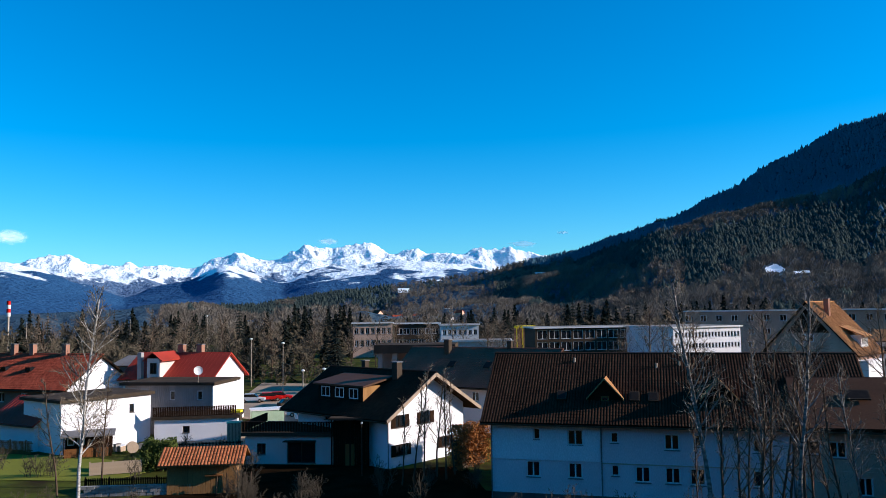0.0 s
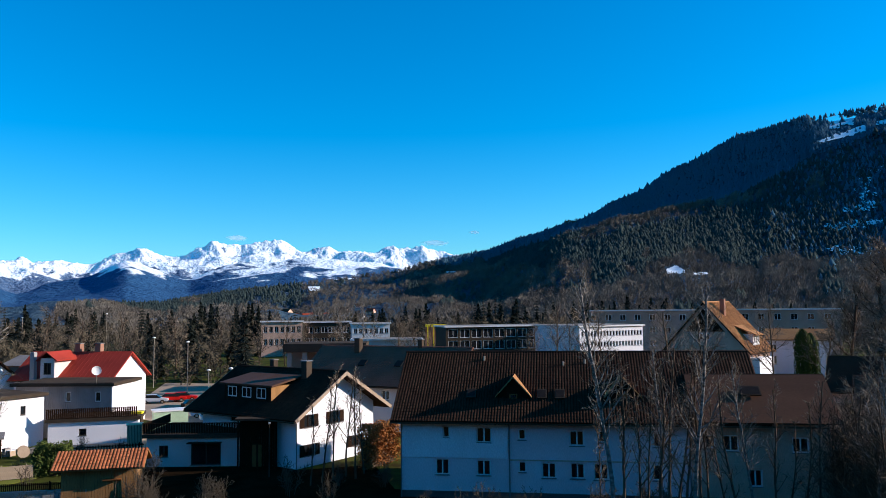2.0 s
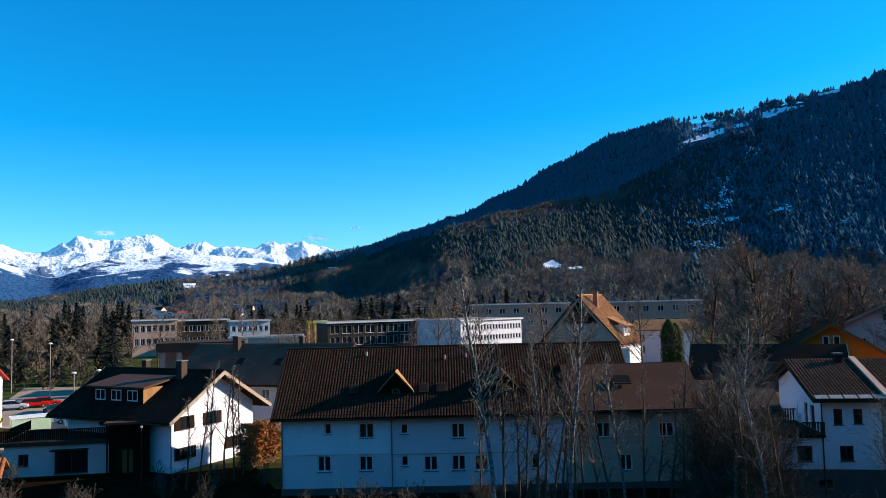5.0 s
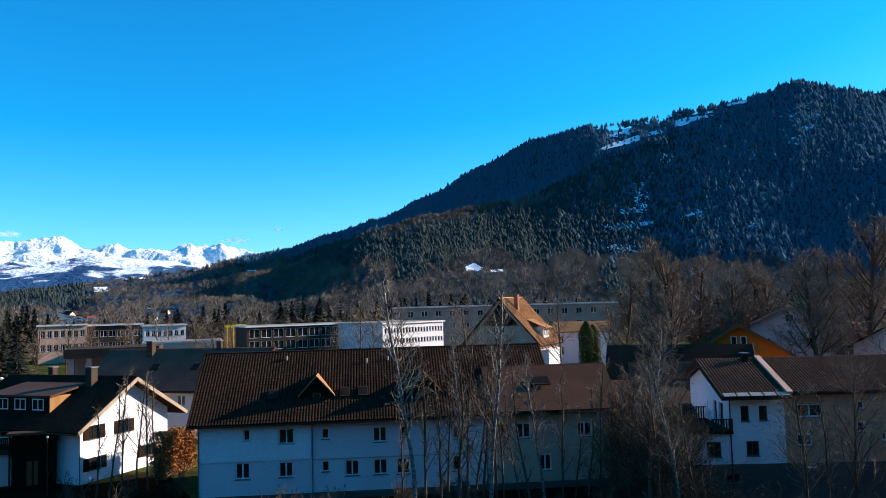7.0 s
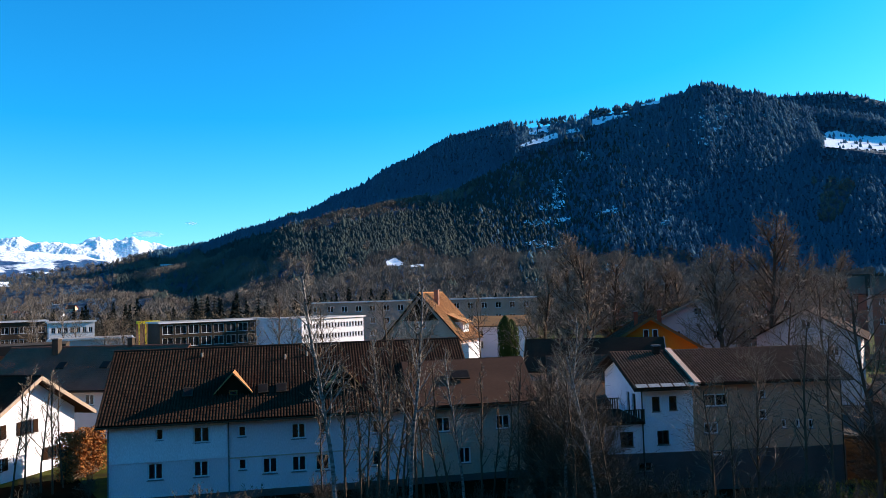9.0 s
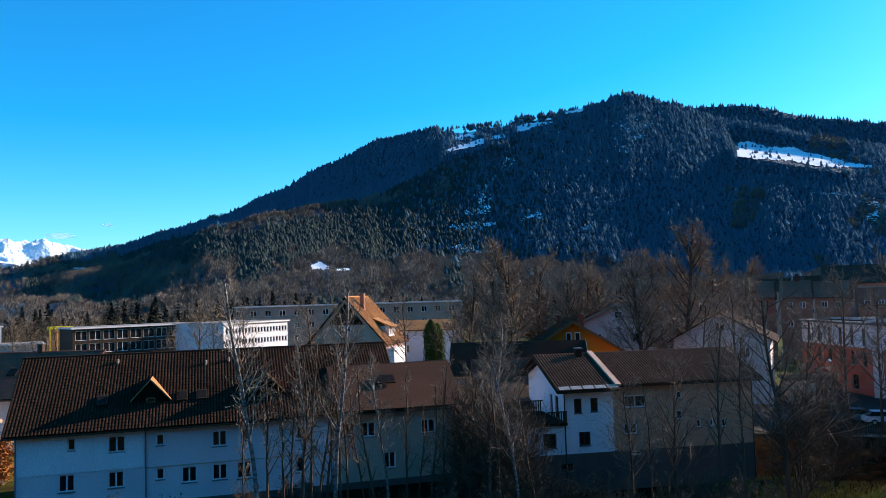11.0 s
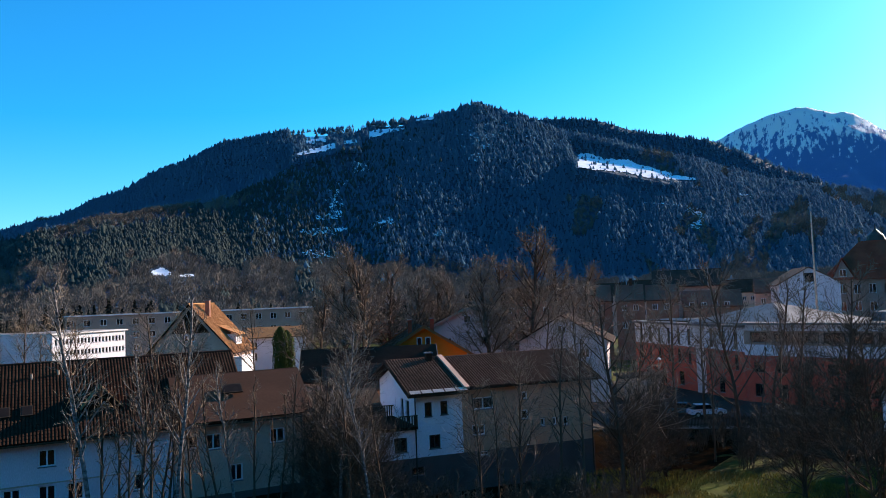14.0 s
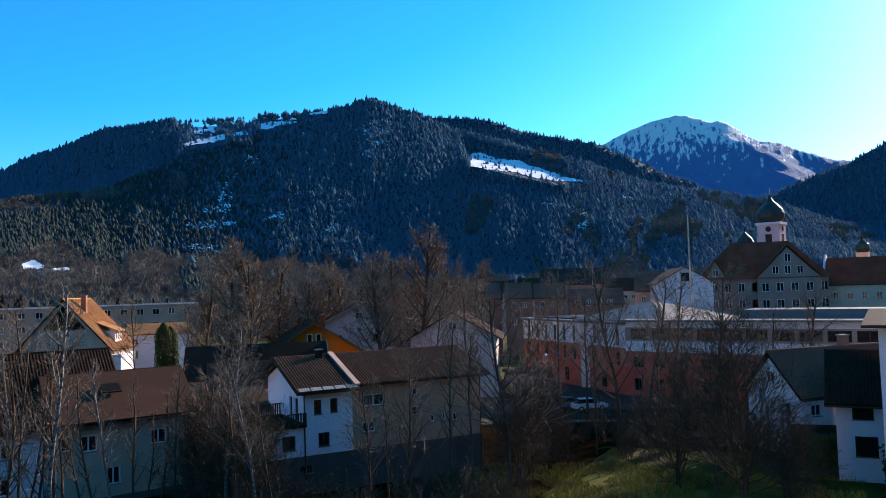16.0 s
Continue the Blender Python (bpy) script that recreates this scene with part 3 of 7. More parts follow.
flank("snowy_range", ALPS, -50, 18, 3400.0, 4300.0, 20, "hazy_alps", "jagged snow-covered alpine mountain range", 900, 70, seed=11.0, jag=60, wide=380.0)


def ground_material():
    """Rough grass, bare soil and leaf litter."""
    m = material("meadow", (0.060, 0.088, 0.014), (0.022, 0.019, 0.011), 0.28, 0.95, fine=2.2, bump=0.8)
    return m


M["meadow"] = ground_material()


def ground_height(x, y):
    r = math.hypot(x, y)
    k = max(0.0, min(1.0, (r - 250) / 300))
    return -0.02 + .5 * k * noise.noise((x / 120, y / 120, 0))


verts, faces = [], []
RINGS = [0.0, 8, 16, 24, 32, 40, 48, 56, 64, 72, 80, 90, 100, 115, 130, 150, 175, 200, 240, 290, 360, 450, 600, 900, 1400, 2200, 3400, 4700]
for r in RINGS[1:]:
    for k in range(96):
        p = polar(k * 3.75, r)
        verts.append((p.x, p.y, ground_height(p.x, p.y)))
verts.append((0, 0, 0))
for i in range(len(RINGS) - 2):
    for k in range(96):
        a, b = i * 96 + k, i * 96 + (k + 1) % 96
        faces.append((a, a + 96, b + 96, b))
for k in range(96):
    faces.append((len(verts) - 1, k, (k + 1) % 96))
ground = soup("ground", verts, faces, "meadow")
ground.data.flip_normals()
tagged(ground, "rough meadow with dry grass and leaf litter", "ground", kind="structure")

# unseen block added behind the camera; closes the view and holds back sky light
home = thing("sky_blocker", -30, -18, 0, 0, "unseen plain block added behind the viewpoint to cut sky light", "building")
part("wall", boxes((0, 0, -1, 60, 14, 21)), "plaster_old", home)
part("roof", boxes((-.8, -.8, 21, 60.8, 14.8, 21.5)), "bitumen", home)


# ---- houses by the stream: the long row house ----
H1W = [(3.4, 3.95, 4.7, 5.6), (6.1, 7.3, 4.35, 5.55), (9.4, 10.0, 4.6, 5.45), (13.4, 14.5, 4.2, 5.4), (15.6, 16.15, 4.5, 5.4), (2.8, 3.9, 1.8, 3.05), (6.1, 7.2, 1.8, 3.0),
       (9.4, 10.0, 2.1, 2.95), (11.2, 12.3, 1.7, 2.9), (13.4, 14.5, 1.7, 2.9), (15.2, 16.3, 1.65, 2.9), (19.7, 20.4, 4.2, 5.3), (23.5, 24.3, 4.2, 5.2), (24.8, 26.0, 4.0, 5.2),
       (29.8, 31.0, 3.95, 5.1), (26.6, 27.6, 1.4, 2.7), (22.6, 23.3, 1.8, 2.9), (19.6, 20.3, 1.7, 2.9)]
row_house = thing("row_house", 3.4, 63.9, 0, -15, "long white row house with dark tiled and brown metal roofs", "house")
bm = bmesh.new()
for side, make in SIDES.items():
    wall_sheet(bm, make(32.5, 11.6), 32.5 if side in ("front", "back") else 11.6, -1, 6.7, H1W if side == "front" else [])
part("wall", bm, "plaster_row", row_house)
for x0, y1, zr in ((0.0, 11.6, 10.95), (27.6, 11.6, 10.95), (32.2, 7.0, 9.15)):
    bm = bmesh.new()
    prism(bm, [(x0, 0, 6.702), (x0, y1, 6.702), (x0, y1 / 2, zr)], (.3, 0, 0))
    part("gable", bm, "whitewash", row_house)
for w in H1W:
    window(row_house, pose(0, 0, 0), *w)
# insulated panel on the end bay stands a little proud
bm = bmesh.new()
wall_sheet(bm, pose(0, -0.07, 0), 8.6, 3.15, 6.2, [w for w in H1W if w[1] < 8 and w[2] > 3.2], 0.068)
part("insulation_panel", bm, "whitewash", row_house, "freshly painted bluish-white panel")
bm = bmesh.new()
wall_sheet(bm, pose(22.5, -.02, 0), 10.0, -1, 6.2, [(w[0] - 22.5, w[1] - 22.5, w[2], w[3]) for w in H1W if w[0] > 22.5], .017)
part("plaster_coat", bm, "plaster_old", row_house, "dull grey plaster of the wing")
part("plinth", boxes((-.03, -.05, -1, 32.53, -.022, .55)), "plinth", row_house)
run, rise = 5.8, 4.35
ln = math.hypot(run, rise)
V1 = Vector((0, run, rise)) / ln
for o, u, v, w in (((-.7, -.85, 6.7 - .85 * rise / run), (1, 0, 0), V1, 28.9), ((28.2, 12.45, 6.7 - .85 * rise / run), (-1, 0, 0), Vector((0, -run, rise)), 28.9)):
    bm = bmesh.new()
    slope(bm, o, u, v, w, ln + 1.12)
    r = part("roof", bm, "tile_dark", row_house)
    if u[0] > 0:
        tiles("roof_tiles", r, o, u, v, w, ln + 1.12, "tile_dark")
bm = bmesh.new()
tube(bm, (-.7, 5.8, 11.12), (28.2, 5.8, 11.12), .13, .13)
part("ridge_cap", bm, "tile_dark", row_house)
# lower wing roof in sheet metal
O2 = Vector((22.6, -.9, 6.15))
V2 = Vector((0, .8, .6))
bm = bmesh.new()
slope(bm, O2 + V2.cross(Vector((1, 0, 0))) * -.16, (1, 0, 0), V2, 10.6, 5.3, .14)
wing = part("wing_roof", bm, "metal_brown", row_house, "flat brown sheet-metal roof")
for k in range(11):
    s = bmesh.new()
    p = O2 + Vector((0, 0, .16)) + Vector((1, 0, 0)) * .0 + V2 * (.2 + k * .46)
    n2 = Vector((1, 0, 0)).cross(V2)
    prism(s, [p, p + Vector((10.6, 0, 0)), p + Vector((10.6, 0, 0)) + V2 * .03, p + V2 * .03], n2 * .03)
    part("seam", s, "metal_brown", wing)
bm = bmesh.new()
slope(bm, (33.2, 7.6, 6.35), (-1, 0, 0), (0, -.8, .6), 10.6, 5.3, .14)
part("wing_roof", bm, "metal_brown", row_house)
part("gutter", boxes((-.7, -1.0, 5.9, 33.2, -.86, 6.02)), "metal_brown", row_house)
for x in (0.05, 8.7, 22.4, 32.4):
    bm = bmesh.new()
    tube(bm, (x, -.12, 0), (x, -.12, 6.0), .05, .05, 6)
    part("downpipe", bm, "metal_grey", row_house)
part("cornice", boxes((8.7, -.04, 3.0, 32.5, .0, 3.1)), "plaster_old", row_house)


def gable_dormer(parent, cx, y0, zbase, w, hw, hr, depth, wall, roof):
    """A small gabled dormer that grows out of a slope."""
    bm = bmesh.new()
    prism(bm, [(cx - w / 2, y0, zbase - .6), (cx + w / 2, y0, zbase - .6), (cx + w / 2, y0, zbase + hw), (cx, y0, zbase + hr - .08), (cx - w / 2, y0, zbase + hw)], (0, depth, 0))
    d = part("dormer", bm, wall, parent)
    for s in (-1, 1):
        bm = bmesh.new()
        e = Vector((cx + s * (w / 2 + .3), y0 - .35, zbase + hw - .3 * (hr - hw) / (w / 2)))
        top = Vector((cx, y0 - .35, zbase + hr))
        ring = [e, top, top + Vector((0, 0, .12)), e + Vector((0, 0, .12))]
        prism(bm, ring, (0, depth + .6, 0))
        part("dormer_roof", bm, roof, d)
    window(d, pose(0, y0, 0), cx - .32, cx + .32, zbase + .15, zbase + hw - .05, "wood_brown", deep=-.05, sill=False)
    return d


gable_dormer(row_house, 9.0, 1.2, 7.5, 2.3, .6, 1.85, 3.6, "wood_dark", "tile_orange")
gable_dormer(row_house, 17.6, 1.2, 7.5, 2.3, .6, 1.85, 3.6, "wood_dark", "tile_orange")
for x, w in ((5.2, .75), (10.9, .75), (12.3, .8), (19.6, .75), (26.4, 1.6)):
    p = Vector((x, 1.15, 7.6 if x < 22 else 7.95))
    n1 = Vector((1, 0, 0)).cross(V1)
    bm = bmesh.new()
    q = p + n1 * .1
    prism(bm, [q, q + Vector((w, 0, 0)), q + Vector((w, 0, 0)) + V1 * 1.0, q + V1 * 1.0], n1 * .14)
    sk = part("skylight", bm, "frame_dark", row_house)
    bm = bmesh.new()
    q = q + n1 * .142 + V1 * .1 + Vector((.08, 0, 0))
    prism(bm, [q, q + Vector((w - .16, 0, 0)), q + Vector((w - .16, 0, 0)) + V1 * .8, q + V1 * .8], n1 * .01)
    part("pane", bm, "dark_pane", sk)
for x, y in ((6.3, 4.9), (13.0, 4.4), (14.8, 4.6)):
    bm = bmesh.new()
    z = 6.7 + y * rise / run
    tube(bm, (x, y, z), (x, y, z + .45), .1, .1)
    part("vent_pipe", bm, "steel", row_house)

# ---- the chalet with its terrace ----
CW = {"front": [(1.0, 2.4, 1.0, 2.1), (1.0, 2.2, 3.7, 4.9), (4.6, 5.8, 3.7, 4.9), (7.6, 8.8, 1.0, 2.1)],
      "left": [(1.5, 2.8, 1.0, 2.2), (8.6, 9.8, 1.0, 2.2), (8.4, 9.8, 3.9, 4.9), (4.5, 5.6, 3.9, 4.8)]}
chalet = house("chalet", -5.8, 76.0, 48, 11, 14, 5.5, 8.7, "whitewash", "tile_dark", "white chalet with wide brown roof and wooden balcony", "y", 1.4, 1.3, win=CW,
               frame_mat="wood_dark", barge="wood_pale", slab="wood_dark")
# shed dormer facing the garden side
sl = (8.7 - 5.5) / 5.5
bm = boxes((0.6, 4.2, 5.6, 4.2, 11.2, 7.45))
dm = part("dormer", bm, "wood_honey", chalet, "wide flat dormer clad in boards")
bm = bmesh.new()
prism(bm, [(0.2, 3.7, 7.40), (5.2, 3.7, 8.25), (5.2, 3.7, 8.43), (0.2, 3.7, 7.58)], (0, 8.0, 0))
part("dormer_roof", bm, "metal_brown", dm)
part("front_cladding", boxes((.56, 4.22, 5.6, .597, 11.18, 7.4)), "wood_dark", dm, "dark front boards")
for k in range(3):
    window(dm, pose(0.6, 11.2, 0, 0, 0, -90), .5 + k * 2.2, 1.9 + k * 2.2, 6.2, 7.25, "paint_white", deep=-.06, sill=False)
chimney(chalet, 4.4, 3.2, 7.2, 9.7, .75, "bitumen")
chimney(chalet, 6.6, 10.5, 7.6, 9.5, .6, "bitumen")
for x0, x1, z0, z1 in ((1.0, 2.4, 1.0, 2.1), (1.0, 2.2, 3.7, 4.9), (4.6, 5.8, 3.7, 4.9), (7.6, 8.8, 1.0, 2.1)):
    for a, b in ((x0 - .62, x0 - .04), (x1 + .04, x1 + .62)):
        part("shutter", boxes((a, -.06, z0, b, -.005, z1)), "wood_dark", chalet)
bm = bmesh.new()
tube(bm, (-.1, -.1, 0), (-.1, -.1, 5.0), .05, .05, 6)
part("downpipe", bm, "metal_grey", chalet)

annex = house("terrace_annex", -20.4, 79.6, -6, 12.5, 7.5, 2.75, 0, "plaster_white", "bitumen", "low white annex with roof terrace and dark wooden railing", flat=True, over=.35,
              win={"front": [(1.2, 2.1, .9, 2.0), (9.6, 10.9, .8, 2.1), (4.3, 7.2, .1, 2.2)]}, frame_mat="frame_dark", category="annex")
me_slat = mesh_of(boxes((0, 0, 0, .12, .04, .9)), "railing_slat")
me_slat.materials.append(M["wood_dark"])
for k in range(81):
    o = new("railing_slat", me_slat)
    o.parent = annex
    o.matrix_basis = pose(-.3 + k * .16, -.3, 3.2)
for k in range(49):
    o = new("railing_slat", me_slat)
    o.parent = annex
    o.matrix_basis = pose(-.26, -.3 + k * .16, 3.2, 0, 0, 90)
part("handrail", boxes((-.34, -.34, 4.11, 12.8, -.2, 4.19)), "wood_dark", annex)
# made-up porch: its dark boards stand in for the recess's shadow
porch = thing("porch", -11.4, 76.9, 0, -3, "added dark boards standing in for the shadow between chalet and annex", "porch")
part("roof", boxes((-.2, -.3, 4.55, 3.8, 1.2, 4.75)), "bitumen", porch)
for k in range(17):
    part("board", boxes((k * .21, 1.05, 0, k * .21 + .2, 1.1, 4.5)), "wood_dark", porch)
for k in range(6):
    part("board", boxes((3.5, k * .18, 0, 3.55, k * .18 + .17, 4.5)), "wood_dark", porch)
for x in (0, 1.8, 3.4):
    part("post", boxes((x, -.1, 0, x + .14, .04, 4.55)), "wood_dark", porch)
part("door", boxes((1.2, 1.0, 0, 2.1, 1.04, 2.1)), "wood_brown", porch)
part("awning", boxes((4.2, -1.2, 2.3, 7.4, -.36, 2.38)), "wood_dark", annex)

# ---- the double house with plinth ----
T3W = {"front": [(3.9, 4.5, 5.9, 7.0), (5.2, 5.8, 5.95, 7.0), (1.4, 2.4, 3.4, 4.5), (4.2, 5.1, 3.45, 4.5), (7.9, 9.7, 6.1, 7.05), (7.8, 8.9, 4.1, 4.95), (12.1, 12.7, 5.0, 5.75),
                 (13.8, 14.2, 4.3, 4.95), (14.9, 15.25, 4.3, 4.95), (15.9, 16.3, 4.2, 4.9), (8.4, 9.1, 2.5, 2.85), (12.2, 12.75, 2.65, 3.0), (2.7, 3.7, 1.6, 2.2), (12.2, 12.7, 6.6, 7.2)]}
double_house = thing("double_house", 36.1, 47.4, 0, -22, "double house, white and beige plaster over grey plinth", "house")
bm = bmesh.new()
wall_sheet(bm, pose(0, 0, 0), 3.2, -1, 5.1, [w for w in T3W["front"] if w[1] < 3.2] + [(2.7, 3.2, 1.6, 2.2)])
wall_sheet(bm, pose(3.2, 0, 0), 3.8, -1, 8.2, [(w[0] - 3.2, w[1] - 3.2, w[2], w[3]) for w in T3W["front"] if 3.2 < w[0] < 6] + [(0, .5, 1.6, 2.2)])
wall_sheet(bm, pose(3.2, 10, 0, 0, 0, -90), 10, 4.8, 8.2, [(7.4, 8.3, 5.3, 7.0), (6.1, 6.8, 5.3, 7.0)])
wall_sheet(bm, pose(0, 6, 0, 0, 0, -90), 6, -1, 5.1, [])
prism(bm, [(3.2, 0, 8.2), (3.2, 10, 8.2), (3.2, 5, 9.8)], (.3, 0, 0))
box(bm, 0, 5.7, -1, 3.2, 6, 5.1)
part("wall", bm, "whitewash", double_house)
bm = bmesh.new()
wall_sheet(bm, pose(7.0, 0, 0), 11.6, -1, 8.2, [(w[0] - 7, w[1] - 7, w[2], w[3]) for w in T3W["front"] if w[0] > 7])
wall_sheet(bm, pose(18.6, 0, 0, 0, 0, 90), 10, -1, 8.2, [])
wall_sheet(bm, pose(18.6, 10, 0, 0, 0, 180), 15.4, -1, 8.2, [])
prism(bm, [(18.3, 0, 8.2), (18.3, 10, 8.2), (18.3, 5, 9.8)], (.3, 0, 0))
part("wall", bm, "plaster_beige", double_house, "dull beige plaster")
for w in T3W["front"]:
    window(double_house, pose(0, 0, 0), *w, "paint_white" if w[0] > 7 else "frame_dark")
for w in ((7.4, 8.3, 5.3, 7.0), (6.1, 6.8, 5.3, 7.0)):
    window(double_house, pose(3.2, 10, 0, 0, 0, -90), *w, "frame_dark")
bm = bmesh.new()
wall_sheet(bm, pose(-.06, -.06, 0), 18.7, -1, 2.9, [(w[0] + .06, w[1] + .06, w[2], w[3]) for w in T3W["front"] if w[3] < 2.9], .058)
part("plinth", bm, "plinth", double_house, "blue-grey painted plinth")
rn, rs = 5.0, 1.75
l3 = math.hypot(rn, rs)
for o, u, v, w, e in (((2.2, -1.3, 8.2 - 1.3 * rs / rn), (1, 0, 0), (0, rn, rs), 4.9, 1.3), ((7.1, -.75, 8.2 - .75 * rs / rn), (1, 0, 0), (0, rn, rs), 12.1, .75), ((19.2, 10.7, 8.2 - .7 * rs / rn), (-1, 0, 0), (0, -rn, rs), 17.0, .7)):
    bm = bmesh.new()
    f = l3 * (1 + e / rn)
    slope(bm, o, u, v, w, f)
    r = part("roof", bm, "tile_grey", double_house)
    if u[0] > 0:
        tiles("roof_tiles", r, o, u, v, w, f, "tile_grey")
bm = bmesh.new()
v3 = Vector((0, rn, rs)).normalized()
n3 = Vector((1, 0, 0)).cross(v3)
q = Vector((6.85, -1.0, 8.2 - 1.0 * rs / rn)) + n3 * .1
prism(bm, [q, q + Vector((.42, 0, 0)), q + Vector((.42, 0, 0)) + v3 * 6.4, q + v3 * 6.4], n3 * .16)
part("party_wall_flashing", bm, "plaster_old", double_house)
for k in range(5):
    s = bmesh.new()
    q = Vector((2.4 + k * .94, -1.3, 8.2 - 1.3 * rs / rn)) + n3 * .12
    prism(s, [q, q + Vector((.82, 0, 0)), q + Vector((.82, 0, 0)) + v3 * .55, q + v3 * .55], n3 * .03)
    part("snow_guard_sheet", s, "steel", double_house, "bright metal eave sheet")
bm = bmesh.new()
tube(bm, (2.2, 5, 9.95), (19.2, 5, 9.95), .12, .12)
part("ridge_cap", bm, "tile_grey", double_house)
chimney(double_house, 5.9, 4.4, 9.0, 10.4, .45, "tile_dark")
# roof terrace over the corner bay
part("terrace", boxes((-.3, -.4, 5.1, 3.2, 6.2, 5.3)), "wood_dark", double_house)
for k in range(18):
    part("baluster", boxes((-.26 + k * .19, 5.95, 5.3, -.26 + k * .19 + .1, 6.0, 6.15)), "frame_dark", double_house)
for k in range(8):
    part("baluster", boxes((1.75 + k * .19, -.36, 5.3, 1.75 + k * .19 + .1, -.3, 6.1)), "frame_dark", double_house)
part("handrail", boxes((-.3, 5.9, 6.15, 3.2, 6.05, 6.22)), "frame_dark", double_house)
part("handrail", boxes((1.7, -.38, 6.1, 3.2, -.28, 6.17)), "frame_dark", double_house)
for x in (.05, 3.1, 18.5):
    bm = bmesh.new()
    tube(bm, (x, -.1, 0), (x, -.1, 5.0 if x < 1 else 7.8), .05, .05, 6)
    part("downpipe", bm, "frame_dark", double_house)

# ---- roofs behind ----
grey_house = house("grey_roof_house", -7.5, 105.4, -34, 22, 11, 6.0, 9.9, "plaster_white", "tile_pale", "house with a broad grey tiled roof", over=.8, gab=.6,
                   win={"front": [(16.0, 17.2, 3.7, 4.9), (19.2, 20.3, 3.7, 4.9), (12.5, 13.6, 3.7, 4.9)]})
chimney(grey_house, 6.0, 4.6, 8.6, 11.0, .8, "bitumen")
chimney(grey_house, 15.0, 5.6, 9.4, 10.9, .6, "bitumen")
for x in (7.5, 13.0):
    v = Vector((0, 5.5, 3.9)).normalized()
    n1 = Vector((1, 0, 0)).cross(v)
    q = Vector((x, 2.2, 6.0 + 2.2 * 3.9 / 5.5)) + n1 * .1
    bm = bmesh.new()
    prism(bm, [q, q + Vector((1.0, 0, 0)), q + Vector((1.0, 0, 0)) + v * 1.1, q + v * 1.1], n1 * .15)
    part("skylight", bm, "dark_pane", grey_house)

villa = house("gabled_villa", 64.0, 158.7, -46, 16.7, 13.5, 6.4, 15.6, "plaster_old", "tile_orange", "tall villa with a steep orange tiled gable roof", "y", .9, .7, z=0.0,
              win={"front": [(2.2, 3.2, 3.6, 5.4), (13.4, 14.4, 3.6, 5.4), (7.2, 8.0, 8.0, 9.4), (8.6, 9.4, 8.0, 9.4), (5.4, 6.2, 4.0, 5.6), (10.5, 11.3, 4.0, 5.6)],
                   "right": [(2.0, 3.2, 3.2, 5.2), (6.0, 7.2, 3.2, 5.2)]})
chimney(villa, 10.6, 4.2, 12.0, 16.2, .9, "plaster_brown")
bm = bmesh.new()
tube(bm, (8.35, -.4, 15.5), (8.35, -.4, 17.6), .12, .05, 6)
part("finial", bm, "concrete", villa)
bm = boxes((13.6, 4.5, 5.5, 16.4, 8.2, 9.1))
vd = part("dormer", bm, "paint_white", villa)
bm = bmesh.new()
prism(bm, [(11.6, 4.0, 11.2), (17.2, 4.0, 8.9), (17.2, 4.0, 9.1), (11.6, 4.0, 11.4)], (0, 4.7, 0))
part("dormer_roof", bm, "tile_orange", vd)
for k in range(3):
    window(vd, pose(16.4, 4.5, 0, 0, 0, 90), .3 + k * 1.15, 1.2 + k * 1.15, 7.3, 8.8, deep=-.05, sill=False)
part("porch", boxes((16.7, 1.0, -1, 18.6, 9.5, 4.6)), "whitewash", villa)
bm = bmesh.new()
prism(bm, [(4.3, -.06, 9.7), (12.4, -.06, 9.7), (8.35, -.06, 14.6)], (0, .05, 0))
part("gable_boarding", bm, "wood_dark", villa, "dark timber boarding in the gable")

orange_house = house("orange_house", 61.05, 78.7, -36, 11, 12, 8.1, 11.5, "plaster_orange", "metal_brown", "bright orange house with brown gable roof", "y", 1.0, 1.0, tiled=False,
                     win={"front": [(4.6, 5.3, 8.9, 10.1), (5.7, 6.4, 8.9, 10.1), (2.0, 3.0, 5.4, 6.8), (8.0, 9.0, 5.4, 6.8)]}, barge="wood_brown")
chimney(orange_house, 4.0, 3.0, 10.0, 12.2, .5, "tile_red")
chimney(orange_house, 7.2, 6.0, 10.0, 12.2, .5, "tile_red")
beige_house = house("cream_house", 83.0, 93.4, -41, 11, 14, 10.6, 13.3, "plaster_white", "tile_dark", "tall cream house with shallow brown gable roof", "y", 1.1, 1.0, tiled=False,
                    win={"front": [(5.0, 6.2, 10.9, 12.0), (2.0, 3.0, 7.2, 8.6), (7.6, 8.6, 7.2, 8.6)]}, barge="wood_pale")
part("terrace_front", boxes((-6, -3.0, 8.4, -.4, 4.0, 9.6)), "metal_brown", beige_house)
white_gable = house("white_gable_house", 82.1, 74.2, -56, 12, 13, 8.6, 12.0, "plaster_white", "tile_dark", "pale grey gabled house with dark overhanging roof", "y", .8, .7, tiled=False,
                    win={"front": [(5.4, 6.6, 9.4, 10.6), (2.0, 3.2, 6.0, 7.3), (8.4, 9.6, 6.0, 7.3)]})
brown_roof_house = house("brown_roof_house", 47.0, 74.5, -37, 14.5, 9, 6.8, 9.6, "plaster_old", "tile_dark", "house with rusty brown roof and white bargeboard", over=.7, gab=.6, tiled=False, barge="wood_pale",
                         win={"right": [(3.8, 5.2, 7.4, 8.6)], "front": [(2, 3, 4, 5.3), (6, 7, 4, 5.3)]})
glass_shed = house("glazed_shed", 45.0, 67.0, -32, 9.5, 7, 6.3, 8.3, "wood_pale", "tile_grey", "outbuilding with ribbed translucent grey roof", over=.5, gab=.4, tiled=False)
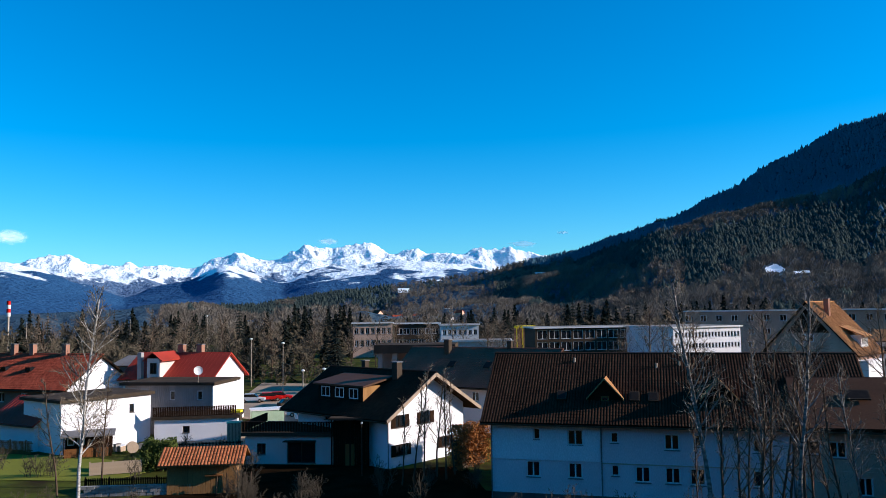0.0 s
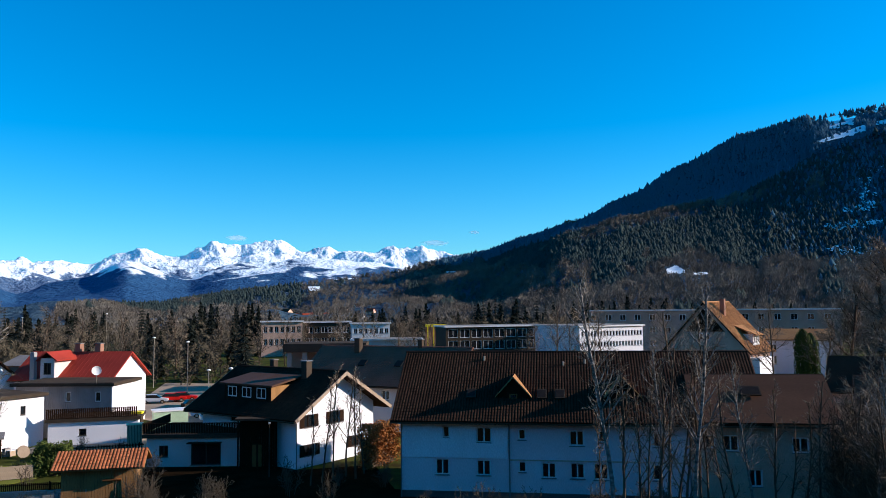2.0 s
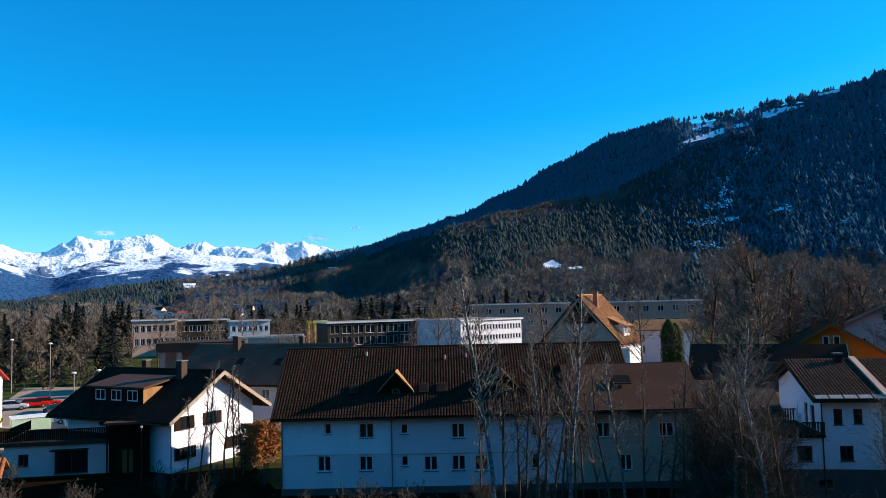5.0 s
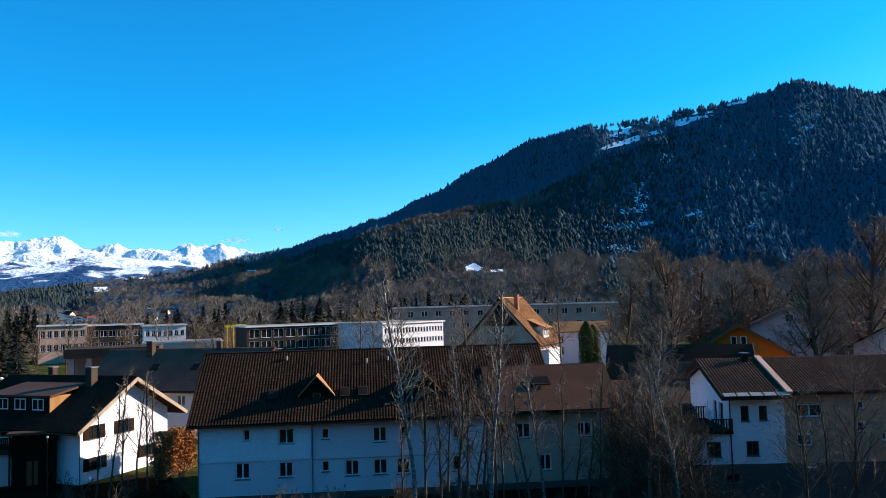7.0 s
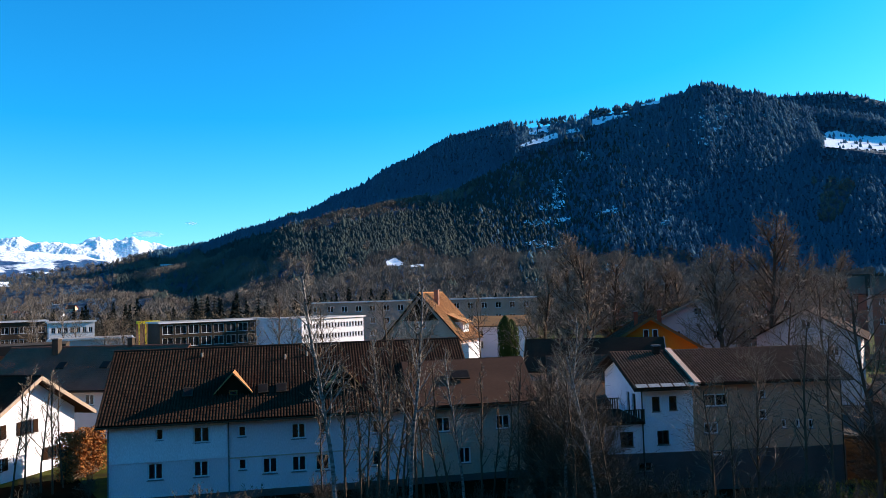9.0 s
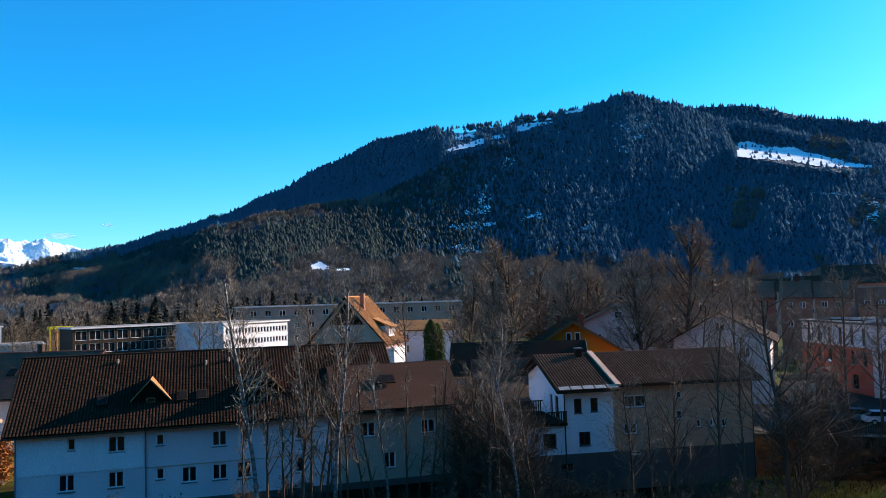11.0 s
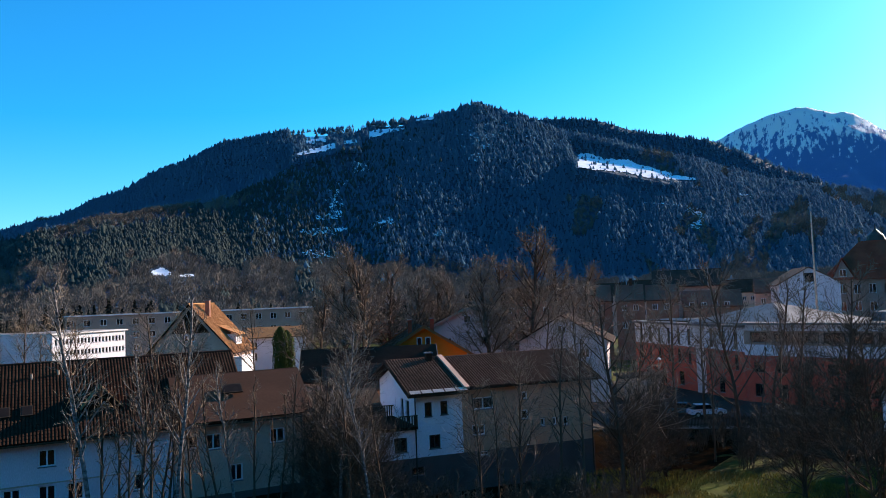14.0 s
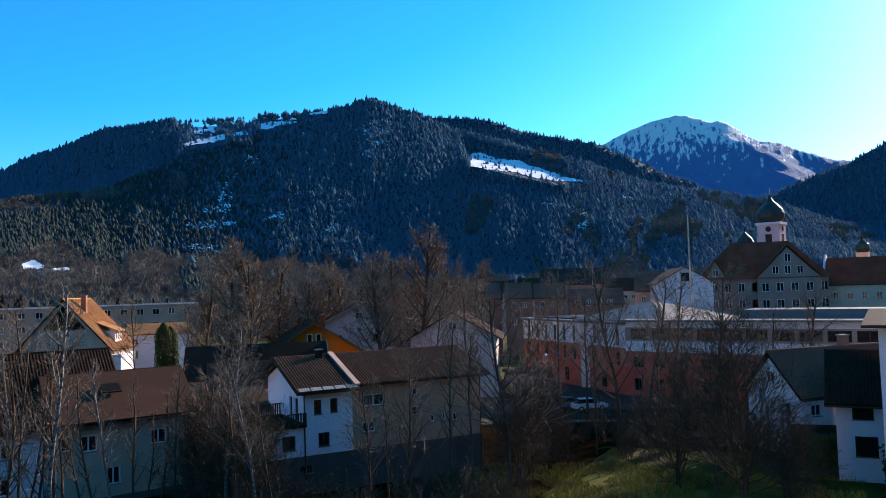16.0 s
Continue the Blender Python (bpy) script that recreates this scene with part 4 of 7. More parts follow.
for k in range(17):
    v = Vector((0, 3.5, 2.0)).normalized()
    n1 = Vector((1, 0, 0)).cross(v)
    q = Vector((-.4 + k * .64, -.5, 6.3 - .5 * 2 / 3.5)) + n1 * .002
    bm = bmesh.new()
    prism(bm, [q, q + Vector((.06, 0, 0)), q + Vector((.06, 0, 0)) + v * 4.6, q + v * 4.6], n1 * .07)
    part("roof_rib", bm, "frame_dark", glass_shed)
low_house = house("low_plaster_house", 33.5, 58.5, -25, 9.5, 8, 5.6, 7.0, "plaster_old", "bitumen", "low plastered outbuilding with flat-pitched roof", over=.5, gab=.4, tiled=False,
                  win={"front": [(1.5, 2.4, 3.4, 4.5), (5.0, 6.0, 3.4, 4.5)]}, frame_mat="frame_dark")
white_cube = house("white_side_house", 86.5, 160.0, -33, 13, 9, 7.8, 9.8, "whitewash", "tile_orange", "white house with small orange roof", over=.4, gab=.3, tiled=False,
                   win={"front": [(1.0, 2.2, 2.4, 4.2), (1.0, 2.2, 5.0, 6.6), (8.8, 9.6, 3.8, 5.2)]})


# ---- the brick school beyond the court ----
def banded_block(name, x, y, ang, L, D, zs, label, win):
    """A long block in horizontal bands: brick below, white plaster above."""
    t = thing(name, x, y, 0, ang, label, "school")
    holes = {"front": win}
    for k, (z0, z1, mat) in enumerate(zs):
        bm = bmesh.new()
        for side, make in SIDES.items():
            w = [h for h in holes.get(side, ()) if z0 <= h[2] and h[3] <= z1]
            wall_sheet(bm, make(L, D), L if side in ("front", "back") else D, z0, z1, w)
        part("wall", bm, mat, t)
    for w in win:
        window(t, pose(0, 0, 0), *w, "frame_dark")
    return t


sw = [(1.6 + k * 2.9, 2.5 + k * 2.9, 6.7, 9.0) for k in range(10)] + [(1.6 + k * 2.9, 2.5 + k * 2.9, 3.9, 5.9) for k in range(10)] + [(3.0 + k * 5.2, 4.4 + k * 5.2, .6, 2.6) for k in range(5)]
school_a = banded_block("brick_school", 112.8, 75.7, -119, 30, 12, ((-1, 6.4, "brick_red"), (6.4, 9.6, "whitewash")), "school wing of red brick with white upper floor", sw)
part("roof", boxes((-.6, -.8, 9.6, 30.2, 12.6, 9.9)), "metal_grey", school_a)
part("solar_panel_field", boxes((2, 1.0, 9.95, 13, 6.0, 10.1), (14, 1.0, 9.95, 25, 6.0, 10.1)), "dark_pane", school_a, "flat dark blue roof panels")
sb = [(1.2 + k * 3.1, 2.5 + k * 3.1, 3.9, 5.2) for k in range(10)] + [(.9 + k * 3.1, 3.5 + k * 3.1, 7.7, 9.0) for k in range(10)] + [(1.2 + k * 3.1, 2.4 + k * 3.1, .8, 2.4) for k in range(10)]
school_b = banded_block("brick_school", 98.3, 49.5, -91, 33, 13, ((-1, 6.0, "brick_red"), (6.0, 7.4, "whitewash"), (7.4, 9.2, "plaster_grey"), (9.2, 10.0, "whitewash")),
                        "long school wing with brick base and window bands", sb)
part("roof", boxes((-.7, -1.0, 10.0, 33.5, 14, 10.25)), "gravel_roof", school_b)
part("roof_light", boxes((14, 5, 10.25, 31, 11, 11.3)), "metal_grey", school_b)
stair = thing("stair_tower", 100.8, 54.2, 0, -105, "white stair block with a shallow grey pyramid roof", "school")
part("wall", boxes((-5.5, 1.0, -1, 10.5, 15, 10.1)), "plaster_white", stair)
bm = bmesh.new()
rg = [bm.verts.new(p) for p in ((-6.2, .3, 10.1), (11.2, .3, 10.1), (11.2, 15.7, 10.1), (-6.2, 15.7, 10.1))]
ap = bm.verts.new((2.5, 8, 12.6))
bm.faces.new(rg)
for k in range(4):
    bm.faces.new((rg[k], ap, rg[(k + 1) % 4]))
bmesh.ops.recalc_face_normals(bm, faces=bm.faces)
part("roof", bm, "gravel_roof", stair)
for x, w in ((-3.0, 1.4), (1.6, 1.9), (6.4, 1.6)):
    window(stair, pose(0, 1.0, 0), x, x + w, 6.6, 9.2, "frame_dark", deep=-.05, sill=False)

hut = house("cream_hut", 90.8, 63.2, -40, 5.5, 4, 3.0, 0, "plaster_cream", "bitumen", "small cream flat-roofed hut by the court", flat=True, over=.3, category="hut",
            win={"front": [(3.2, 4.6, .8, 2.2)], "right": [(1, 2.4, .6, 2.2)]}, frame_mat="frame_dark")

# ---- town hall and church ----
town_hall = thing("town_hall", 208.5, 82.0, 0, -66, "large old town hall with dark red hipped roof", "public building")
TW = [(3.0 + k * 3.4, 4.6 + k * 3.4, z, z + 2.4) for k in range(9) for z in (3.0, 7.6, 12.0)]
bm = bmesh.new()
for side, make in SIDES.items():
    wall_sheet(bm, make(32, 16), 32 if side in ("front", "back") else 16, -1, 15.6, TW if side == "front" else [])
part("wall", bm, "plaster_stone", town_hall)
for ring, deep in (([(14.5, -.8, 15.6), (30.0, -.8, 15.6), (22.2, -.8, 23.6)], 4), ([(1.5, -.4, 15.6), (6.8, -.4, 15.6), (4.1, -.4, 20.6)], 2.5)):
    bm = bmesh.new()
    prism(bm, ring, (0, deep, 0))
    part("gable", bm, "plaster_stone", town_hall)
part("projecting_bay", boxes((14.5, -.8, -1, 30, -.004, 15.59)), "plaster_stone", town_hall)
for w in TW:
    if not 14.2 < w[1] < 31:
        window(town_hall, pose(0, 0, 0), *w)
for k in range(4):
    for z in (7.6, 12.0):
        window(town_hall, pose(0, -.8, 0), 15.6 + k * 3.6, 17.4 + k * 3.6, z, z + 2.3, deep=-.05, sill=False)
for a, z in ((18.4, 16.6), (21.4, 16.6), (24.4, 16.6), (21.5, 19.8)):
    window(town_hall, pose(0, -.8, 0), a, a + 1.5, z, z + 2.1, deep=-.05, sill=False)
window(town_hall, pose(0, -.4, 0), 3.3, 4.9, 16.4, 18.2, deep=-.05, sill=False)
bm = bmesh.new()
e = [bm.verts.new(p) for p in ((-1, -1, 15.5), (33, -1, 15.5), (33, 17, 15.5), (-1, 17, 15.5))]
r = [bm.verts.new(p) for p in ((9, 8, 25.6), (24, 8, 25.6))]
for f in ((e[0], e[1], r[1], r[0]), (e[1], e[2], r[1]), (e[2], e[3], r[0], r[1]), (e[3], e[0], r[0]), tuple(e[::-1])):
    bm.faces.new(f)
part("roof", bm, "tile_red", town_hall)
for x0, x1, zt, y0 in ((14.0, 30.5, 24.1, -1.3), (1.1, 7.2, 21.0, -.8)):
    c = (x0 + x1) / 2
    for s in (x0, x1):
        bm = bmesh.new()
        prism(bm, [(s, y0, 15.4), (c, y0, zt), (c, y0, zt + .3), (s + (.5 if s > c else -.5), y0, 15.4)], (0, 9.0 if zt > 22 else 6, 0))
        part("gable_roof", bm, "tile_red", town_hall)
for x in (10, 12.5):
    part("dormer", boxes((x, 2.0, 18.0, x + 1.0, 4.5, 19.4)), "tile_red", town_hall)
part("finial_base", boxes((8.7, 7.7, 25.4, 9.3, 8.3, 26.6)), "copper", town_hall)

church = thing("church", 239.5, 71.8, 0, 0, "white church tower with dark copper onion dome", "church")
bm = boxes((-3.1, -3.1, -1, 3.1, 3.1, 31.2))
part("tower", bm, "plaster_white", church)
part("cornice", boxes((-3.5, -3.5, 31.2, 3.5, 3.5, 31.9)), "paint_white", church)
bm = bmesh.new()
lathe(bm, 0, 0, [(2.9, 31.9), (3.3, 32.3), (3.75, 33.4), (3.8, 34.6), (3.3, 36.0), (2.2, 37.2), (1.1, 38.2), (.5, 39.2), (.3, 40.2)], 20)
part("onion_dome", bm, "copper", church, "dark patinated copper dome")
bm = boxes((-.06, -.06, 40.2, .06, .06, 42.4), (-.5, -.06, 41.4, .5, .06, 41.55))
part("cross", bm, "steel", church)
for m in (pose(-3.1, -3.1, 0), pose(-3.1, 3.1, 0, 0, 0, -90)):
    bm = bmesh.new()
    box(bm, 2.2, -.08, 25.8, 4.0, 0.0, 28.4, m)
    part("sound_opening", bm, "frame_dark", church)
    bm = bmesh.new()
    tube(bm, m @ Vector((3.1, -.1, 29.9)), m @ Vector((3.1, 0, 29.9)), .8, .8, 16)
    part("clock_face", bm, "frame_dark", church)
turret = thing("ridge_turret", 237.5, 79.0, 0, 0, "small copper-capped roof turret", "church")
part("tower", boxes((-2, -2, -1, 2, 2, 25.5)), "copper", turret)
bm = bmesh.new()
lathe(bm, 0, 0, [(2.4, 25.5), (2.6, 26.4), (2.0, 27.8), (.9, 28.8), (.2, 29.6), (.06, 31.0)], 14)
part("cap", bm, "copper", turret)
chapel2 = thing("chapel", 262, 52.5, 0, 0, "distant chapel with small onion turret", "church")
part("tower", boxes((-1.6, -1.6, -1, 1.6, 1.6, 22.5)), "plaster_cream", chapel2)
bm = bmesh.new()
lathe(bm, 0, 0, [(1.5, 22.5), (2.1, 23.5), (1.9, 24.8), (.9, 25.8), (.2, 26.8), (.05, 29)], 14)
part("onion_dome", bm, "copper", chapel2)
for k, (x, y, L, D, h, rg, a) in enumerate(((226, 55, 22, 14, 13.5, 20.5, -84), (228, 33, 24, 14, 13.0, 20.0, -86))):
    old = house("stepped_gable_house", x, y, a, L, D, h, rg, "plaster_cream", "tile_red", "old town house with red roof and pale gables", over=.3, gab=.2, tiled=False, barge="plaster_cream" if k < 2 else None,
          win={"front": row_windows(2, 3.4, 6, 1.3, 9.2, 11.2)}, group="old town houses")
    bm = bmesh.new()
    prism(bm, [(-.5, -.8, h - 1.2), (-.5, D + .8, h - 1.2), (-.5, D + .8, h + .6), (-.5, D / 2 + .6, rg + 1.2), (-.5, D / 2 - .6, rg + 1.2), (-.5, -.8, h + .6)], (.45, 0, 0))
    part("gable_parapet", bm, "whitewash", old)
hall = house("white_gable_hall", 174.0, 78.5, -58, 12.5, 22, 15.3, 18.8, "whitewash", "tile_pale", "white gabled hall with large dark window", "y", .8, .5, tiled=False,
             win={"front": [(5.3, 7.2, 15.4, 17.4)]}, frame_mat="frame_dark")
barn = house("dark_roof_barn", 161.8, 103.0, -60, 15.2, 11, 15.9, 19.5, "plaster_grey", "bitumen", "long building with nearly black roof", over=.6, gab=.4, tiled=False)
for k, (az, d, L, h, rg, a) in enumerate(((50.9, 176, 11.4, 13.2, 16.4, -54), (54.9, 175, 6.0, 13.1, 16.3, -56), (57.0, 175, 6.6, 13.0, 16.0, -58), (59.5, 178, 12, 11.2, 14.4, -58), (64.2, 205, 16, 13.5, 16.8, -62),
                                          (50.5, 260, 14, 14.0, 17.6, -45), (53.2, 265, 12, 14, 17.8, -45), (56.0, 270, 9, 14, 18.4, -45), (61.5, 255, 14, 13.5, 17.2, -55), (47.6, 250, 14, 12, 16, -45))):
    p = polar(az, d)
    th = house("terraced_house", p.x, p.y, a, L, 9, h, rg, "plaster_brown" if k < 4 else "plaster_old", "tile_pale" if k < 5 else "tile_grey", "terraced town house with grey-brown tiled roof", over=.4, gab=.2, tiled=False,
               win={"front": row_windows(1.2, 2.4, max(2, int(L / 2.6)), 1.1, 10.6, 11.9) + row_windows(1.2, 2.4, max(2, int(L / 2.6)), 1.1, 6.8, 8.2)}, group="town houses")
    if k < 3:
        bm = bmesh.new()
        prism(bm, [(L - .1, -.5, h - .3), (L - .1, 4.5, rg + .45), (L - .1, 9.5, h - .3), (L - .1, 9.5, h - .8), (L - .1, -.5, h - .8)], (.4, 0, 0))
        part("party_wall", bm, "tile_grey", th)
        chimney(th, L * .55, 4.5, rg - .6, rg + 1.3, .7, "tile_grey")
for k, (az, d, L, h, a) in enumerate(((46.8, 165, 13, 14.2, -44), (49.3, 160, 12, 14.5, -46))):
    p = polar(az, d)
    house("apartment_block", p.x, p.y, a, L, 11, h, h + 2.2, "plaster_brown", "tile_dark", "plain brown apartment block with small windows", over=.4, gab=.2, tiled=False,
          win={"front": [w for z in (2.6, 5.4, 8.2, 11.0) for w in row_windows(1.2, 3.0, 4, 1.1, z, z + 1.3)]}, category="building", group="apartment blocks")
bm = bmesh.new()
tube(bm, (0, 0, 0), (0, 0, 27.5), .28, .12, 8)
mast = solid("flag_mast", bm, "steel", "tall slim steel mast beside the town houses", "mast")
mast.matrix_basis = pose(*polar(67.93, 150))
for az, d, h in ((61.2, 190, 21.0), (-28.2, 330, 13)):
    bm = bmesh.new()
    tube(bm, (0, 0, 0), (0, 0, h), .12, .08, 6)
    solid("lattice_pole", bm, "steel", "thin grey metal pole", "pole").matrix_basis = pose(*polar(az, d))

# ---- houses at the meadow's edge ----
small_house = house("small_white_house", 73.4, 24.9, -121, 6.5, 13.0, 4.7, 7.9, "whitewash", "tile_pale", "small white house with dark tiled roof", "y", .5, .5, z=.8,
                    win={"front": [(2.6, 3.6, 5.1, 6.2), (4.4, 5.2, 2.6, 3.7)], "right": [(1.0, 2.1, 2.6, 3.6)]})
# its ridge runs away from the meadow
chimney(small_house, 3.0, 8.5, 7.0, 8.9, .7, "plaster_brown")
lean_to = house("lean_to", 66.3, 18.9, -70, 3.4, 3.2, 2.2, 3.2, "plaster_brown", "tile_dark", "low lean-to with brown tiled roof", over=.3, gab=.2, tiled=False)
block_house = house("white_corner_house", 64.0, 15.3, -78, 12, 9, 5.6, 8.2, "whitewash", "tile_dark", "white house with deep dark roof overhang", over=1.3, gab=.7, z=.9,
                    win={"front": [(1.1, 2.5, 3.6, 5.0), (1.2, 2.7, .9, 2.4), (4.6, 6.2, 3.4, 5.0), (4.9, 6.2, 1.0, 2.3)]}, frame_mat="wood_dark")
tall_house = house("tall_white_house", 58.5, 11.1, -84, 8, 9, 12.0, 12.7, "whitewash", "wood_dark", "tall white house wall with dark eaves", over=1.0, gab=.9, tiled=False,
                   win={"front": [(3.0, 4.2, 8.0, 9.4), (3.0, 4.2, 4.6, 6.0)]})

# ---- flat-roofed schools in the valley ----
def panel_block(name, x, y, ang, L, D, h, label, mat, rows, cols, panel, roofmat="white"):
    t = house(name, x, y, ang, L, D, h, 0, mat, "gravel_roof", label, flat=roofmat, over=.45, category="school",
              win={"front": [(.6 + c * (L - .6) / cols, .6 + (c + 1) * (L - .6) / cols - panel, z, z + rows[1]) for c in range(cols) for z in rows[0]]})
    return t


panel_block("panel_school", 23.3, 208.7, 8, 30, 12, 9.8, "flat-roofed school with dark framed wall panels", "frame_dark", ((.8, 3.9, 7.0), 2.3), 9, .55)
panel_block("white_school_wing", 55.6, 194.0, 22, 21, 20, 9.8, "white school wing with long window bands", "whitewash", ((1.4, 4.7, 7.4), 1.3), 20, .35)
panel_block("grey_school_block", 74.8, 249.2, -25, 74, 12, 13.4, "long grey four-storey block with small windows", "plaster_grey", ((2.4, 6.4, 10.4), 1.9), 16, 2.7)
portal = thing("concrete_portal", -13.5, 150.0, 0, -4, "grey concrete hall with heavy flat roof on pillars", "building")
part("roof", boxes((-.5, -.5, 7.0, 15, 10, 8.6)), "bitumen", portal)
part("wall", boxes((6.5, .6, -1, 14.5, 9, 7.0)), "plaster_grey", portal)
for x in (.2, 3.0, 5.8):
    part("pillar", boxes((x, 0, -1, x + .9, .9, 7.0)), "concrete", portal)
part("rear_wall", boxes((0, 8, -1, 6.5, 9, 7.0)), "plaster_grey", portal)
panel_block("pavilion", -31.0, 258.0, 6, 13, 10, 11.0, "pale flat-roofed pavilion with window bands", "plaster_old", ((3.6, 7.6), 2.0), 7, .5)
panel_block("pavilion", -17.5, 262.0, 4, 15, 12, 10.6, "dark flat-roofed pavilion with glazed front", "frame_dark", ((3.6, 7.2), 2.0), 6, .4)
panel_block("pavilion", -2.0, 250.0, 3, 12, 10, 10.2, "white flat-roofed pavilion with window bands", "paint_white", ((3.6, 7.2), 1.6), 7, .5)
panel_block("low_pavilion", -1.5, 195.0, -3, 17, 9, 7.2, "low pale hall with flat roof", "plaster_white", ((3.6,), 1.6), 6, 1.0)
yellow = thing("yellow_structure", 23.0, 262.0, 0, 4, "bright yellow steel frame pavilion", "pavilion")
part("roof", boxes((0, 0, 8.7, 6.5, 5, 9.5)), "paint_yellow", yellow)
for x in (0, 2.0, 4.1, 6.2):
    part("post", boxes((x, 0, -1, x + .3, .3, 8.7)), "paint_yellow", yellow)
part("wall", boxes((0, 4.5, -1, 6.5, 5, 8.7)), "plaster_brown", yellow)

# ---- the cluster with red roofs ----
red_house = house("red_roof_house", -45.2, 109.9, -15, 13.8, 8.6, 6.6, 9.6, "whitewash", "metal_red", "white house with bright red sheet roof", over=.7, gab=.5, tiled=False,
                  win={"right": [(2.0, 2.9, 3.6, 4.9), (5.2, 6.1, 3.6, 4.9)]})
bm = boxes((4.4, -.9, 5.6, 6.4, 3.5, 9.0))
rd = part("dormer", bm, "plaster_white", red_house)
window(rd, pose(4.4, -.9, 0), .5, 1.5, 6.9, 8.4, "frame_dark", deep=-.05, sill=False)
for s in (-1, 1):
    bm = bmesh.new()
    prism(bm, [(5.4 + s * 1.5, -1.2, 8.6), (5.4, -1.2, 9.7), (5.4, -1.2, 9.85), (5.4 + s * 1.5, -1.2, 8.75)], (0, 5.0, 0))
    part("dormer_roof", bm, "metal_red", rd)
for x in (6.2, 9.2):
    chimney(red_house, x, 4.6, 9.0, 10.6, .8, "plaster_brown")
part("flue", boxes((3.0, -1.1, 5.8, 3.6, -.5, 9.8)), "cladding", red_house)
clad = house("clad_annex", -41.0, 100.2, -7, 11.6, 7.5, 6.1, 0, "cladding", "bitumen", "flat-roofed annex in grey ribbed cladding", flat=True, over=.5, category="annex",
             win={"front": [(2.2, 2.9, 4.2, 5.2), (6.0, 6.7, 4.2, 5.4), (9.6, 10.3, 4.2, 5.4)]})
for k in range(45):
    x = .1 + k * .257
    if any(a - .1 < x < b + .05 for a, b in ((2.2, 2.9), (6.0, 6.7), (9.6, 10.3))):
        part("rib", boxes((x, -.05, 0, x + .07, 0, 4.1)), "cladding", clad)
    else:
        part("rib", boxes((x, -.05, 0, x + .07, 0, 6.0)), "cladding", clad)
white_side = part("side_wall", boxes((11.602, -.1, 0, 11.75, 7.6, 6.0)), "whitewash", clad)
part("carport_roof", boxes((7.2, -4.0, 2.6, 11.8, -.06, 2.8)), "bitumen", clad)
dish = bmesh.new()
lathe(dish, 0, 0, [(.05, 0), (.35, .06), (.55, .2), (.56, .22), (.34, .1), (.04, .04)], 14)
for v in dish.verts:
    v.co = pose(9.9, -.4, 7.9, 75, 0, 30) @ v.co
part("satellite_dish", dish, "paint_white", clad)
part("dish_pole", boxes((9.86, -.36, 6.4, 9.94, -.28, 7.9)), "steel", clad)

white_block = house("white_block_house", -42.0, 85.8, 55, 11, 8, 5.5, 0, "whitewash", "bitumen", "plain white flat-roofed block house", flat=True, over=.35,
                    win={"front": [(1.0, 2.2, 1.0, 2.0), (8.2, 8.8, 3.6, 4.6)], "right": [(2, 3, 1, 2.2)]}, frame_mat="frame_dark")
long_red = house("long_red_roof_house", -73.6, 110.7, -20, 26, 11, 6.0, 9.6, "plaster_brown", "tile_red", "long brown house with red tiled roof", over=.9, gab=.6, tiled=True,
                 win={"front": row_windows(2, 4.0, 6, 1.2, 3.6, 4.9) + row_windows(2, 4.0, 6, 1.2, .9, 2.2), "right": [(3.6, 4.6, 3.8, 5.2), (6.4, 7.4, 3.8, 5.2), (5.0, 5.8, 6.6, 7.8)]})
part("gable_wall", boxes((26.002, .05, 0, 26.06, 10.95, 6.0)), "whitewash", long_red, "whitewashed gable side")
bm = bmesh.new()
prism(bm, [(26.002, .05, 6.0), (26.002, 10.95, 6.0), (26.002, 5.5, 9.4)], (.06, 0, 0))
part("gable_field", bm, "whitewash", long_red)
for x in (10.5, 14.0, 20.0):
    chimney(long_red, x, 5.5, 9.3, 11.0, .7, "plaster_brown")
for x in (4, 8, 12, 16.5):
    part("skylight", boxes((x, 2.0, 7.55, x + .9, 2.8, 8.1)), "glass", long_red)
low_white = house("low_white_house", -53.0, 92.0, -30, 8, 7, 3.3, 5.6, "whitewash", "metal_red", "low white house with dull red roof", over=.6, gab=.6, tiled=False, win={"right": [(2.6, 3.4, 1.2, 2.2)]})
garage_row = house("garage_row", -34.6, 93.2, 9, 9.5, 5, 2.6, 0, "whitewash", "bitumen", "white garden garages with roof terrace fence", flat=True, over=.3, category="garage",
                   win={"front": [(3.2, 4.0, 1.0, 1.8)]}, frame_mat="frame_dark")
for k in range(48):
    part("fence_board", boxes((-.2 + k * .2, -.2, 3.0, -.2 + k * .2 + .16, -.15, 4.1)), "wood_dark", garage_row)
hall2 = house("metal_hall", -59.5, 139.5, -14, 13, 10, 6.2, 7.6, "metal_grey", "metal_grey", "grey corrugated metal hall", over=.3, gab=.3, tiled=False, category="hall")

